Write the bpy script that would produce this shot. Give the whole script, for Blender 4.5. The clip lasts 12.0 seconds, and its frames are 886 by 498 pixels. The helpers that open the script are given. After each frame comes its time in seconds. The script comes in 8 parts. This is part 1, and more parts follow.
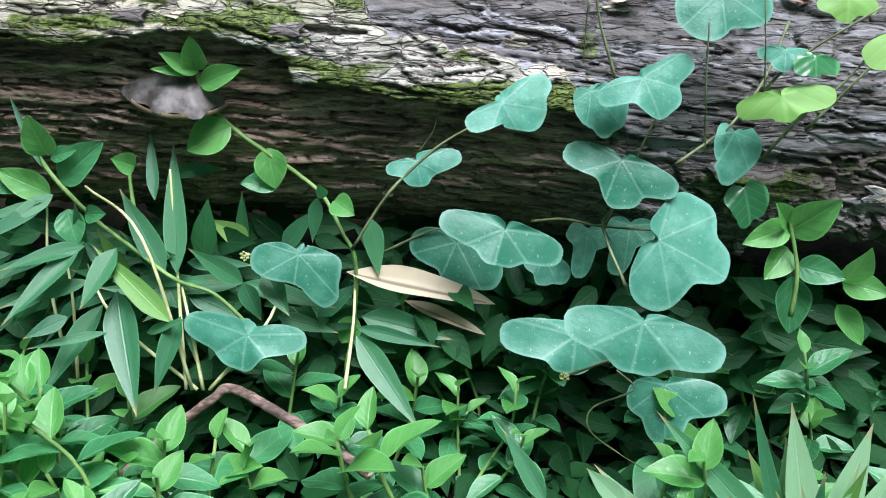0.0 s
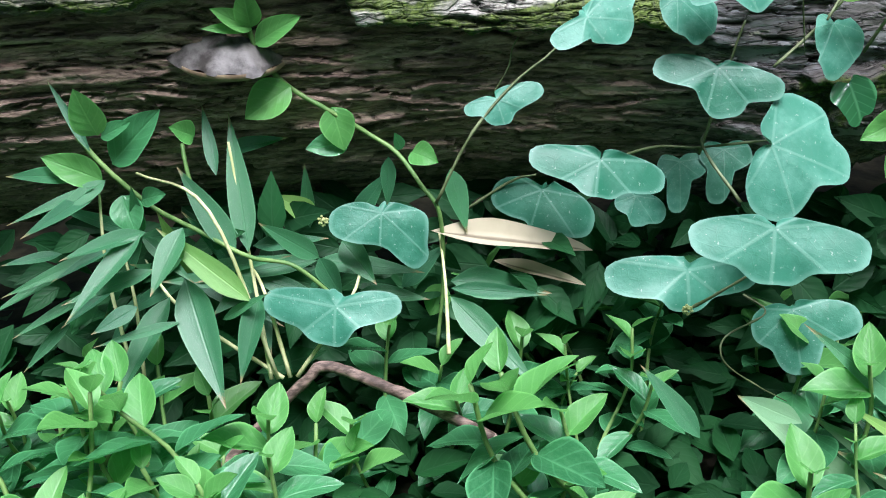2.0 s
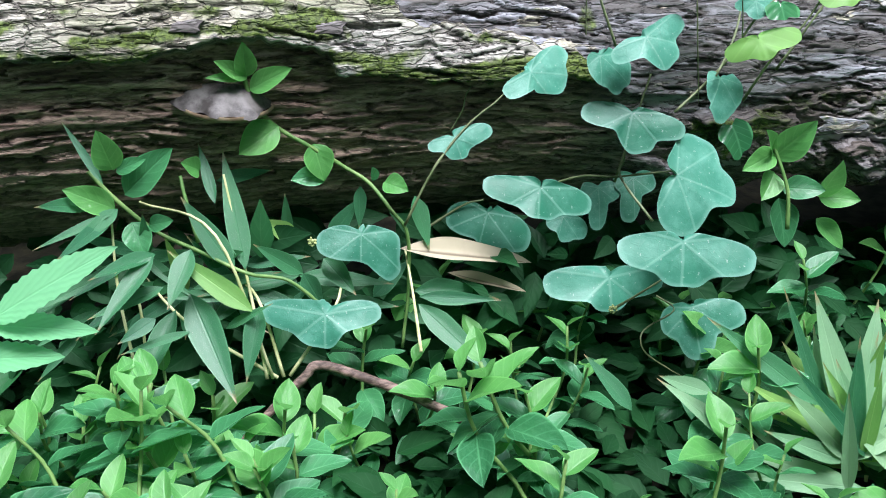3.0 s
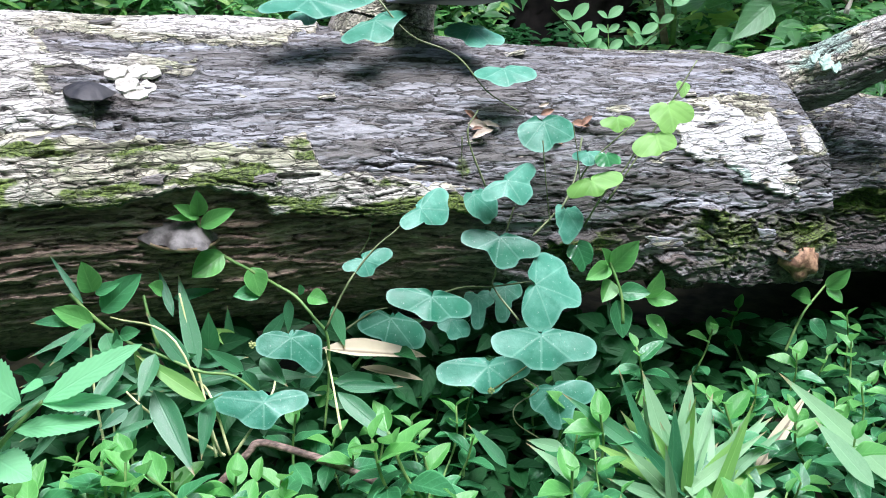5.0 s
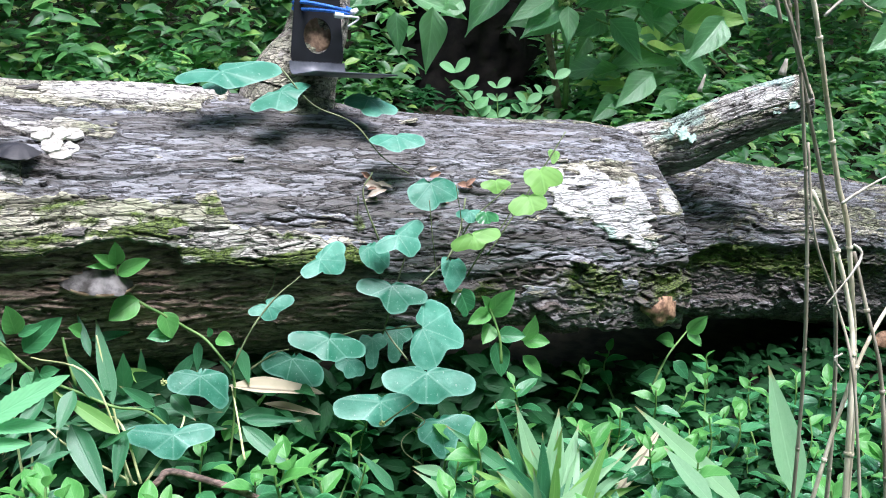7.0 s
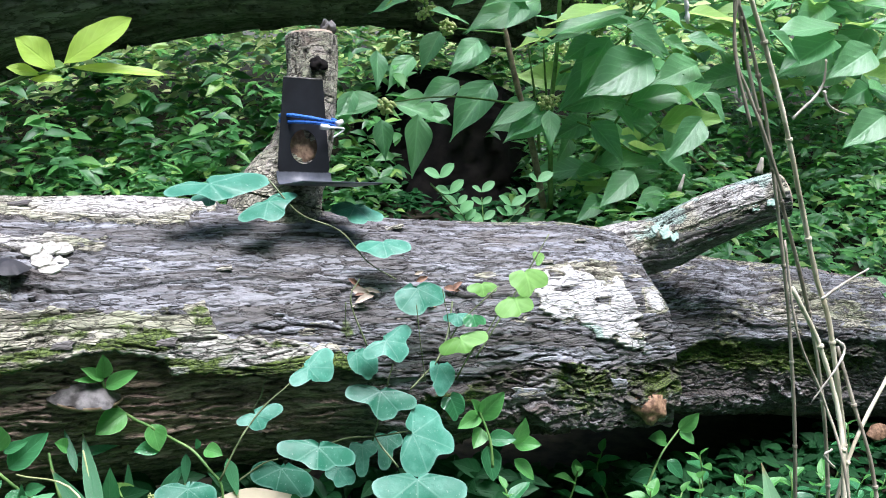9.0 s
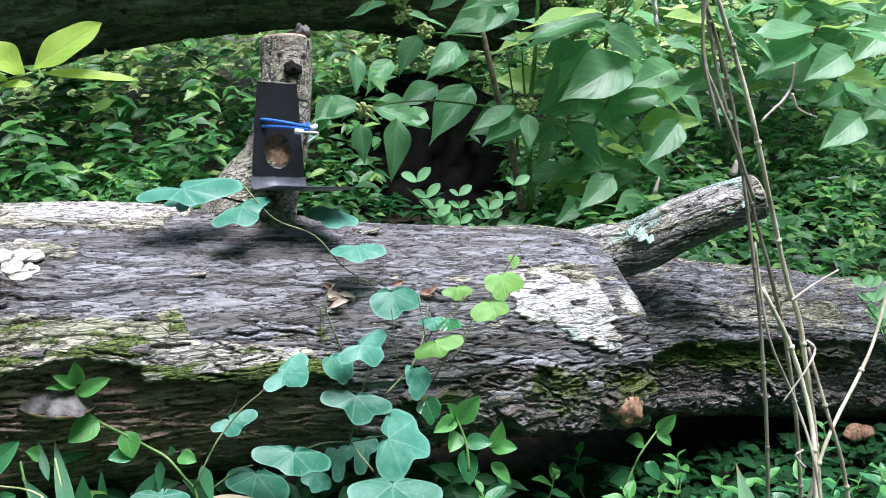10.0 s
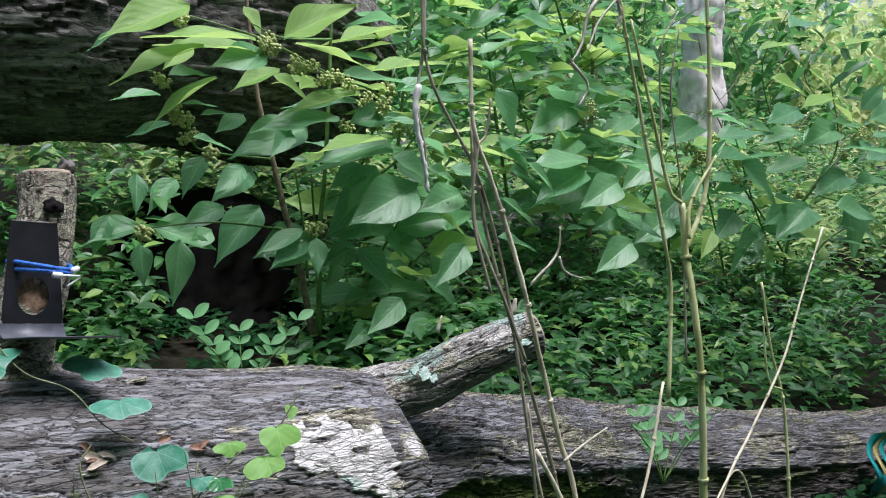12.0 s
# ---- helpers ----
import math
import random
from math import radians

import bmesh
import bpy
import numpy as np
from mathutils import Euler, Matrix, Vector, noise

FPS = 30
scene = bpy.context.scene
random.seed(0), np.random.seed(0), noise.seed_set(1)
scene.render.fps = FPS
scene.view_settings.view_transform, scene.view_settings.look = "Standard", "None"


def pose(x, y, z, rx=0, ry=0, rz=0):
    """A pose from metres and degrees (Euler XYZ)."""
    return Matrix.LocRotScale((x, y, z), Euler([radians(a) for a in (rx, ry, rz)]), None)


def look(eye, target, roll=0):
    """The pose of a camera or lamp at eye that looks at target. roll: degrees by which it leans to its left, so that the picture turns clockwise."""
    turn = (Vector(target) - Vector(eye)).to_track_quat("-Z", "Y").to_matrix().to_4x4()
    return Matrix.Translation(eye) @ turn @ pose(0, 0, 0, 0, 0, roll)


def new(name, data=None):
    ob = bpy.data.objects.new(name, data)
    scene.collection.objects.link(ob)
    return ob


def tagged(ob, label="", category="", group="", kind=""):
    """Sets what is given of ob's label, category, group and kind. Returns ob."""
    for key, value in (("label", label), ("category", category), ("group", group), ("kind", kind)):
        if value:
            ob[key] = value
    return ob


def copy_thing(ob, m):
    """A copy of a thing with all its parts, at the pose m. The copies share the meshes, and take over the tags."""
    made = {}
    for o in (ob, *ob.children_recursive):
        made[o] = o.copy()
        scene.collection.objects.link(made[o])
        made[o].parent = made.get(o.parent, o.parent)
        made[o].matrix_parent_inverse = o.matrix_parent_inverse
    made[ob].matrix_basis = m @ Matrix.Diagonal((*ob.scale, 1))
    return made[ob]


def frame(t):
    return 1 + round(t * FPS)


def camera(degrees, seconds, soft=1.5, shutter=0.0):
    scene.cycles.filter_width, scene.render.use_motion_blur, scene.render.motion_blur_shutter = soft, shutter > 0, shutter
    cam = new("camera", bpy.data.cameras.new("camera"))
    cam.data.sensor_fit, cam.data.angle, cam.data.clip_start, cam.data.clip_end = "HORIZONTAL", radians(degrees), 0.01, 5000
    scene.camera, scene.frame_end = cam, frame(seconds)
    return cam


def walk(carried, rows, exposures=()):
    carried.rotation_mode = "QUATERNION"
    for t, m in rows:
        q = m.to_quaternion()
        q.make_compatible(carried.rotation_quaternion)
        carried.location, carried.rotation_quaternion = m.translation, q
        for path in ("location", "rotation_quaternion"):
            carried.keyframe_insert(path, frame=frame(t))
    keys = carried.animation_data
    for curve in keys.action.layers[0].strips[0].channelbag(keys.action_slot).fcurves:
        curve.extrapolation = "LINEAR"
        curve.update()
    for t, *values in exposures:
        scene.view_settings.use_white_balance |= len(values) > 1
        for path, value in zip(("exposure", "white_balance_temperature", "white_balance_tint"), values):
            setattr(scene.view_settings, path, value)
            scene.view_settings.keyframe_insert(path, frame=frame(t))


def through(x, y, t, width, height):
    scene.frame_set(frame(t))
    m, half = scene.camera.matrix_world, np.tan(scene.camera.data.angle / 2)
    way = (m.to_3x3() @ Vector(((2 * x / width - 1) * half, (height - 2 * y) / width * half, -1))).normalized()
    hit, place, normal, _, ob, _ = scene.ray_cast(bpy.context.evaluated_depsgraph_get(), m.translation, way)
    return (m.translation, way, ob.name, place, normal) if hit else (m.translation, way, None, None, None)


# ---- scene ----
cam = camera(49.7, 12.0, soft=1.0)
PATH = [
    (0, (0.055, 0.035, 0.81), (-0.028, 1.748, -0.218), -0.1),
    (0.5, (0.037, 0.016, 0.79), (-0.126, 1.732, -0.225), 0.3),
    (1, (0.03, 0.029, 0.778), (-0.291, 1.708, -0.26), 0.4),
    (1.5, (0.044, 0.059, 0.746), (-0.277, 1.749, -0.275), 0.6),
    (2, (-0.039, 0.043, 0.698), (-0.065, 1.834, -0.191), -6.1),
    (2.5, (-0.068, -0.013, 0.731), (0.089, 1.77, -0.162), -5.3),
    (2.7, (-0.096, -0.034, 0.745), (0.112, 1.744, -0.146), -4.1),
    (4.3, (-0.187, -0.207, 0.826), (0.264, 1.593, 0.077), -2.1),
    (4.5, (-0.187, -0.226, 0.835), (0.281, 1.581, 0.116), -2.1),
    (5, (-0.178, -0.275, 0.851), (0.322, 1.54, 0.175), -1.9),
    (5.5, (-0.176, -0.319, 0.869), (0.391, 1.492, 0.239), -0.9),
    (6, (-0.183, -0.355, 0.88), (0.446, 1.452, 0.296), -0.1),
    (6.5, (-0.19, -0.383, 0.884), (0.468, 1.414, 0.303), 0.1),
    (6.7, (-0.193, -0.391, 0.887), (0.478, 1.4, 0.3), 0.2),
    (8.3, (-0.188, -0.425, 0.903), (0.52, 1.396, 0.473), -0.7),
    (8.5, (-0.191, -0.42, 0.904), (0.52, 1.405, 0.5), -0.9),
    (9, (-0.191, -0.412, 0.899), (0.53, 1.415, 0.523), -1.1),
    (9.5, (-0.19, -0.415, 0.899), (0.541, 1.41, 0.53), -1.2),
    (10, (-0.18, -0.416, 0.899), (0.573, 1.399, 0.53), -1.3),
    (10.5, (-0.16, -0.424, 0.915), (0.718, 1.34, 0.574), -1.1),
    (11, (-0.147, -0.417, 0.93), (0.842, 1.297, 0.642), -0.8),
    (11.5, (-0.143, -0.399, 0.948), (0.948, 1.264, 0.739), -0.0),
    (12, (-0.139, -0.393, 0.952), (0.997, 1.245, 0.793), 0.3),
]
walk(cam, [(t, look(eye, target, roll)) for t, eye, target, roll in PATH], exposures=[(0, 0.9, 5800, 19), (1, 0.96, 5800, 19), (2.7, 0.96, 5800, 19), (4.5, 1.08, 5800, 19), (6.5, 1.1, 5800, 19), (9, 1.05, 5800, 19), (10.5, 0.88, 5800, 19), (11.3, 0.68, 5850, 19), (12, 0.44, 5950, 20)])

# ---- daylight under a bright, overcast sky ----
SUN_UP, SUN_ROUND = 74.0, 150.0
world = bpy.data.worlds.new("world")
scene.world = world
world.use_nodes = True
wn = world.node_tree
sky = wn.nodes.new("ShaderNodeTexSky")
sky.sky_type, sky.sun_disc = "NISHITA", False
sky.sun_elevation, sky.sun_rotation = radians(SUN_UP), radians(SUN_ROUND)
sky.air_density, sky.dust_density, sky.ozone_density = 1.0, 4.0, 1.0
wn.links.new(sky.outputs[0], wn.nodes["Background"].inputs[0])
wn.nodes["Background"].inputs[1].default_value = 0.12
sun_data = bpy.data.lights.new("sun", "SUN")
sun_data.energy, sun_data.angle, sun_data.color = 3.6, radians(30), (1.0, 0.98, 0.94)
sun_ob = new("sun", sun_data)
_a, _e = radians(SUN_ROUND), radians(SUN_UP)
sun_dir = Vector((math.sin(_a) * math.cos(_e), math.cos(_a) * math.cos(_e), math.sin(_e)))
sun_ob.matrix_world = look(sun_dir * 30, (0, 0, 0))

# ---- materials ----
class Nodes:
    """Short hand for a node tree."""
    def __init__(self, name):
        self.m = bpy.data.materials.new(name)
        self.m.use_nodes = True
        self.t = self.m.node_tree
        self.b = self.t.nodes["Principled BSDF"]
        self.out = self.t.nodes["Material Output"]

    def put(self, socket, v):
        if isinstance(v, bpy.types.NodeSocket):
            self.t.links.new(v, socket)
        elif isinstance(v, tuple) and len(v) == 3 and socket.type == "RGBA":
            socket.default_value = (*v, 1)
        else:
            socket.default_value = v

    def node(self, kind, ins=None, **props):
        n = self.t.nodes.new(kind)
        if "operation" in props:
            n.operation = props["operation"]
        if "data_type" in props:
            n.data_type = props["data_type"]
        if "blend_type" in props:
            n.blend_type = props["blend_type"]
        if "interpolation_type" in props:
            n.interpolation_type = props["interpolation_type"]
        if "feature" in props:
            n.feature = props["feature"]
        if "attribute_name" in props:
            n.attribute_name = props["attribute_name"]
        for k, v in (ins or {}).items():
            self.put(n.inputs[k], v)
        return n

    def math(self, op, a, b=0.0, c=0.0):
        n = self.node("ShaderNodeMath", operation=op)
        for i, v in enumerate((a, b, c)):
            self.put(n.inputs[i], v)
        return n.outputs[0]

    def mix(self, f, a, b, blend="MIX"):
        n = self.node("ShaderNodeMix", data_type="RGBA", blend_type=blend)
        self.put(n.inputs[0], f)
        self.put(n.inputs[6], a)
        self.put(n.inputs[7], b)
        return n.outputs[2]

    def step(self, v, lo, hi, a=0.0, b=1.0):
        n = self.node("ShaderNodeMapRange", interpolation_type="SMOOTHSTEP")
        for i, q in enumerate((v, lo, hi, a, b)):
            self.put(n.inputs[i], q)
        return n.outputs[0]

    def co(self, scale=(1, 1, 1), which="Object"):
        c = self.node("ShaderNodeTexCoord").outputs[which]
        n = self.node("ShaderNodeMapping", {"Vector": c})
        n.inputs["Scale"].default_value = scale
        return n.outputs[0]

    def noise(self, v, scale, detail=4.0, rough=0.55, warp=0.0):
        return self.node("ShaderNodeTexNoise", {"Vector": v, "Scale": scale, "Detail": detail, "Roughness": rough, "Distortion": warp}).outputs[0]

    def attr(self, name):
        return self.node("ShaderNodeAttribute", attribute_name=name).outputs["Fac"]

    def rnd(self):
        return self.node("ShaderNodeObjectInfo").outputs["Random"]

    def isl(self):
        return self.node("ShaderNodeNewGeometry").outputs["Random Per Island"]

    def bump(self, h, strength=0.5, dist=0.002):
        return self.node("ShaderNodeBump", {"Height": h, "Strength": strength, "Distance": dist}).outputs[0]

    def end(self, colour, rough=0.6, normal=None, spec=0.5, metal=0.0):
        self.put(self.b.inputs["Base Color"], colour)
        self.put(self.b.inputs["Roughness"], rough)
        self.put(self.b.inputs["Specular IOR Level"], spec)
        self.put(self.b.inputs["Metallic"], metal)
        if normal is not None:
            self.put(self.b.inputs["Normal"], normal)
        return self.m

    def leafy(self, through_colour, amount):
        """Let light through a leaf."""
        tr = self.node("ShaderNodeBsdfTranslucent", {"Color": through_colour})
        mx = self.node("ShaderNodeMixShader", {0: amount, 1: self.b.outputs[0], 2: tr.outputs[0]})
        self.t.links.new(mx.outputs[0], self.out.inputs[0])
        return self.m


def leaf_material(name, dark, light, rough=0.4, veins=9.0, rib=0.25, through=0.25, island=False, spots=0.0, spec=0.5, brown=0.0, stripe=0.0, lime=None, relief=0.0012, margin=0.0):
    """A blade: midrib and side veins along its own length, colour that differs from leaf to leaf."""
    n = Nodes(name)
    uv = n.node("ShaderNodeUVMap").outputs[0]
    s = n.node("ShaderNodeSeparateXYZ", {0: uv})
    u, v = s.outputs[0], s.outputs[1]
    across = n.math("ABSOLUTE", n.math("SUBTRACT", u, 0.5))
    r = n.isl() if island else n.rnd()
    fine = n.noise(n.co((1, 1, 1)), 60 if not island else 30, 3)
    big = n.noise(n.co((1, 1, 1)), 14, 2)
    base = n.mix(r, dark, light)
    if lime:
        base = n.mix(n.step(r, 0.66, 0.97, 0.0, 0.9), base, lime)
    base = n.mix(n.step(big, 0.35, 0.7, 0.0, 0.45), base, tuple(min(1, 0.5 * a + 0.5 * b + 0.02) for a, b in zip(dark, light)))
    base = n.mix(n.step(fine, 0.4, 0.75, 0.0, 0.3), base, tuple(c * 0.7 for c in dark))
    midrib = n.step(across, 0.0, 0.05, 1.0, 0.0)
    side = n.math("SINE", n.math("MULTIPLY", n.math("SUBTRACT", v, n.math("MULTIPLY", across, 0.7)), veins * 6.283))
    sidev = n.step(side, 0.8, 1.0)
    vein = n.math("MAXIMUM", midrib, n.math("MULTIPLY", sidev, 0.5))
    col = n.mix(n.math("MULTIPLY", vein, rib), base, tuple(min(1, c * 1.7 + 0.06) for c in light))
    if margin:
        col = n.mix(n.step(across, 0.43, 0.485, 0.0, margin), col, tuple(min(1, c * 1.6 + 0.04) for c in light))
    if stripe:
        off = n.math("ABSOLUTE", n.math("SUBTRACT", n.math("ADD", u, n.math("MULTIPLY", big, 0.1)), 0.62))
        col = n.mix(n.step(off, 0.05, 0.13, stripe, 0.0), col, (0.10, 0.075, 0.045))
    if spots:
        sp = n.step(n.noise(n.co((1, 1, 1)), 190, 1), 0.70, 0.76, 0.0, spots)
        col = n.mix(sp, col, (0.62, 0.66, 0.55))
    if brown:
        edge = n.step(n.math("ADD", v, n.math("MULTIPLY", fine, 0.25)), 1.0, 1.1, 0.0, brown)
        col = n.mix(edge, col, (0.30, 0.22, 0.10))
    h = n.math("ADD", n.math("MULTIPLY", side, 0.15), n.math("ADD", n.math("MULTIPLY", fine, 0.5), n.math("MULTIPLY", midrib, -0.8)))
    n.end(col, n.math("ADD", rough, n.math("MULTIPLY", fine, 0.15)), n.bump(h, 0.45, relief), spec)
    return n.leafy(n.mix(0.6, col, tuple(min(1, c * 2.2) for c in light)), through)


def vine_material():
    """Blue-green waxy blade with veins that fan out of the stalk, specks and paler bloom."""
    n = Nodes("vine_leaf")
    uv = n.node("ShaderNodeUVMap").outputs[0]
    s = n.node("ShaderNodeSeparateXYZ", {0: uv})
    x, y = n.math("SUBTRACT", s.outputs[0], 0.5), n.math("SUBTRACT", s.outputs[1], 0.5)
    vein = 0.0
    for a in (0, 52, -52, 100, -100):
        dx, dy = math.sin(radians(a)), math.cos(radians(a))
        along = n.math("ADD", n.math("MULTIPLY", x, dx), n.math("MULTIPLY", y, dy))
        off = n.math("ABSOLUTE", n.math("SUBTRACT", n.math("MULTIPLY", x, dy), n.math("MULTIPLY", y, dx)))
        line = n.math("MULTIPLY", n.step(off, 0.004, 0.016, 1.0, 0.0), n.step(along, -0.01, 0.02))
        vein = n.math("MAXIMUM", vein, line)
    net = n.node("ShaderNodeTexVoronoi", {"Vector": n.co(which="UV"), "Scale": 11.0}, feature="DISTANCE_TO_EDGE").outputs[0]
    netline = n.step(net, 0.0, 0.05, 1.0, 0.0)
    r = n.rnd()
    base = n.mix(r, (0.020, 0.152, 0.084), (0.062, 0.268, 0.178))
    bloom = n.noise(n.co(which="UV"), 4.5, 5, 0.65)
    base = n.mix(n.math("MULTIPLY", n.step(bloom, 0.40, 0.70, 0.0, 0.65), n.math("ADD", 0.3, n.math("MULTIPLY", r, 0.7))), base, (0.155, 0.410, 0.300))
    base = n.mix(n.math("MULTIPLY", netline, 0.05), base, (0.16, 0.33, 0.24))
    base = n.mix(n.step(n.attr("rim"), 0.35, 1.0, 0.0, 0.36), base, (0.26, 0.50, 0.40))
    base = n.mix(n.math("MULTIPLY", vein, 0.30), base, (0.24, 0.46, 0.35))
    fleck = n.step(n.noise(n.co(which="UV"), 30, 3, 0.6), 0.64, 0.70, 0.0, 0.6)
    base = n.mix(fleck, base, (0.40, 0.52, 0.44))
    h = n.math("ADD", n.math("MULTIPLY", vein, -0.08), n.math("ADD", n.math("MULTIPLY", netline, -0.04), n.math("MULTIPLY", bloom, 0.9)))
    n.end(base, n.math("ADD", 0.38, n.math("MULTIPLY", bloom, 0.2)), n.bump(h, 0.5, 0.002), 0.45)
    return n.leafy(n.mix(0.5, base, (0.12, 0.35, 0.10)), 0.16)


def bark_material(name, grey, brown, bare_dark, bare_red, size=1.0, teal=0.70):
    """Fissured bark: flaking weathered strips, crusts of lichen, moss, and bare rotten wood where the bark has gone."""
    n = Nodes(name)
    c = n.co((1, 1, 1))
    q = size
    strip = n.noise(n.co((15 * q, 80 * q, 80 * q)), 1.0, 7, 0.68, 0.9)
    fine = n.noise(n.co((70 * q, 240 * q, 240 * q)), 1.0, 4, 0.65, 0.6)
    blot = n.noise(c, 7, 4)
    speck = n.noise(c, 75, 3, 0.6)
    grain = n.noise(c, 320, 3, 0.6)
    tone = n.attr("tone")
    # thin flakes that lap over one another, at two sizes: each ends in a sharp ragged edge
    shake = n.node("ShaderNodeTexNoise", {"Vector": c, "Scale": 22.0, "Detail": 4.0, "Roughness": 0.65}).outputs["Color"]
    moved = n.node("ShaderNodeVectorMath", {0: shake}, operation="SUBTRACT")
    moved.inputs[1].default_value = (0.5, 0.5, 0.5)
    far = n.node("ShaderNodeVectorMath", {0: moved.outputs[0]}, operation="MULTIPLY")
    far.inputs[1].default_value = (0.05, 0.006, 0.006)
    there = n.node("ShaderNodeVectorMath", {0: c, 1: far.outputs[0]}, operation="ADD").outputs[0]
    flakes = []
    for sc, levels, edge in (((4.6 * q, 40 * q, 40 * q), 9.0, 0.26), ((12 * q, 88 * q, 88 * q), 7.0, 0.22)):
        mp = n.node("ShaderNodeMapping", {"Vector": there})
        mp.inputs["Scale"].default_value = sc
        lifted = n.math("MULTIPLY", n.noise(mp.outputs[0], 1.0, 5, 0.6), levels)
        saw = n.math("FRACT", lifted)
        own = n.node("ShaderNodeTexWhiteNoise")
        own.noise_dimensions = "1D"
        n.put(own.inputs["W"], n.math("FLOOR", lifted))
        flakes.append((own.outputs[0], n.step(saw, 0.02, edge, 1.0, 0.0)))
    (own1, line1), (own2, line2) = flakes
    broken = n.step(n.noise(n.co((14, 40, 40)), 1.0, 3), 0.40, 0.56)
    gap1 = n.math("MULTIPLY", line1, n.math("ADD", 0.55, n.math("MULTIPLY", broken, 0.45)))
    gap2 = n.math("MULTIPLY", line2, n.step(n.noise(n.co((20, 60, 60)), 1.0, 2), 0.44, 0.58, 0.0, 0.75))
    # a net of thin dark cracks round long plates
    mp = n.node("ShaderNodeMapping", {"Vector": there})
    mp.inputs["Scale"].default_value = (13 * q, 62 * q, 62 * q)
    net = n.step(n.node("ShaderNodeTexVoronoi", {"Vector": mp.outputs[0], "Scale": 1.0}, feature="DISTANCE_TO_EDGE").outputs[0], 0.02, 0.085, 1.0, 0.0)
    net = n.math("MULTIPLY", net, n.math("MULTIPLY", n.step(n.attr("bare"), 0.3, 0.7, 1.0, 0.0), n.step(n.noise(n.co((9, 24, 24)), 1.0, 3), 0.42, 0.60, 0.10, 0.68)))
    gap = n.math("MULTIPLY", n.math("MAXIMUM", net, n.math("MAXIMUM", gap1, gap2)), n.math("MULTIPLY", n.step(n.attr("lichen"), 0.7, 1.2, 1.0, 0.55), n.step(n.attr("bare"), 0.3, 0.9, 1.0, 0.55)))
    mixed = n.math("ADD", n.math("MULTIPLY", strip, 0.6), n.math("MULTIPLY", tone, 0.45))
    col = n.mix(n.step(mixed, 0.36, 0.62), brown, grey)
    col = n.mix(n.step(tone, 0.72, 0.95, 0.0, 0.6), col, tuple(min(1, g * 1.5) for g in grey))
    col = n.mix(n.step(blot, 0.4, 0.65, 0.0, 0.5), col, tuple(0.55 * g + 0.45 * b for g, b in zip(grey, brown)))
    col = n.mix(n.step(fine, 0.36, 0.48, 0.3, 0.0), col, tuple(v * 0.4 for v in brown))
    col = n.mix(n.step(n.noise(n.co((6, 14, 14)), 1.0, 4), 0.52, 0.66, 0.0, 0.6), col, tuple(v * w for v, w in zip(brown, (1.10, 1.02, 0.95))))
    col = n.mix(n.math("MULTIPLY", n.step(own1, 0.5, 0.95), 0.5), col, tuple(min(1, g * 1.4) for g in grey))
    col = n.mix(n.math("MULTIPLY", n.step(own2, 0.45, 0.05), 0.45), col, tuple(0.8 * v for v in brown))
    # layers of bare wood, long and splintered
    grainy = n.noise(n.co((5, 95, 95)), 1.0, 6, 0.65, 1.2)
    wood = n.mix(n.step(grainy, 0.36, 0.64), bare_dark, bare_red)
    wood = n.mix(n.step(n.noise(n.co((11, 30, 30)), 1.0, 4), 0.45, 0.7, 0.0, 0.6), wood, tuple(v * 0.55 for v in bare_dark))
    wood = n.mix(n.step(fine, 0.40, 0.60, 0.55, 0.0), wood, tuple(v * 0.35 for v in bare_dark))
    col = n.mix(n.attr("bare"), col, wood)
    # lichen: small blocks parted by cracks
    mp = n.node("ShaderNodeMapping", {"Vector": there})
    mp.inputs["Scale"].default_value = (34, 112, 112)
    cell = n.node("ShaderNodeSeparateColor", {0: n.node("ShaderNodeTexVoronoi", {"Vector": mp.outputs[0], "Scale": 1.0}).outputs["Color"]}).outputs[0]
    joint = n.step(n.node("ShaderNodeTexVoronoi", {"Vector": mp.outputs[0], "Scale": 1.0}, feature="DISTANCE_TO_EDGE").outputs[0], 0.015, 0.07, 1.0, 0.0)
    crust = n.math("ADD", n.math("MULTIPLY", speck, 0.5), n.math("ADD", n.math("MULTIPLY", cell, 0.36), n.math("MULTIPLY", n.noise(c, 22, 4), 0.55)))
    cover = n.math("SUBTRACT", n.math("ADD", n.math("ADD", n.attr("lichen"), n.math("MULTIPLY", n.math("SUBTRACT", tone, 0.5), 0.35)), crust), 1.0)
    lich = n.step(cover, 0.12, 0.21)
    lcol = n.mix(n.step(n.noise(c, 18, 3), 0.4, 0.65), (0.60, 0.56, 0.43), (0.38, 0.40, 0.25))
    lcol = n.mix(n.step(n.attr("lichen"), 0.80, 0.99), lcol, n.mix(n.noise(c, 25, 2), (0.80, 0.77, 0.73), (0.60, 0.58, 0.54)))
    lcol = n.mix(n.math("MULTIPLY", cell, 0.5), lcol, (0.27, 0.265, 0.20))
    lcol = n.mix(n.step(grain, 0.35, 0.6, 0.28, 0.0), lcol, (0.26, 0.25, 0.19))
    lcol = n.mix(n.step(fine, 0.34, 0.46, 0.6, 0.0), lcol, (0.13, 0.11, 0.09))
    lcol = n.mix(n.math("MULTIPLY", n.math("MULTIPLY", joint, n.step(n.attr("lichen"), 0.9, 1.05, 1.0, 0.6)), n.step(speck, 0.35, 0.6, 0.2, 0.7)), lcol, (0.075, 0.066, 0.05))
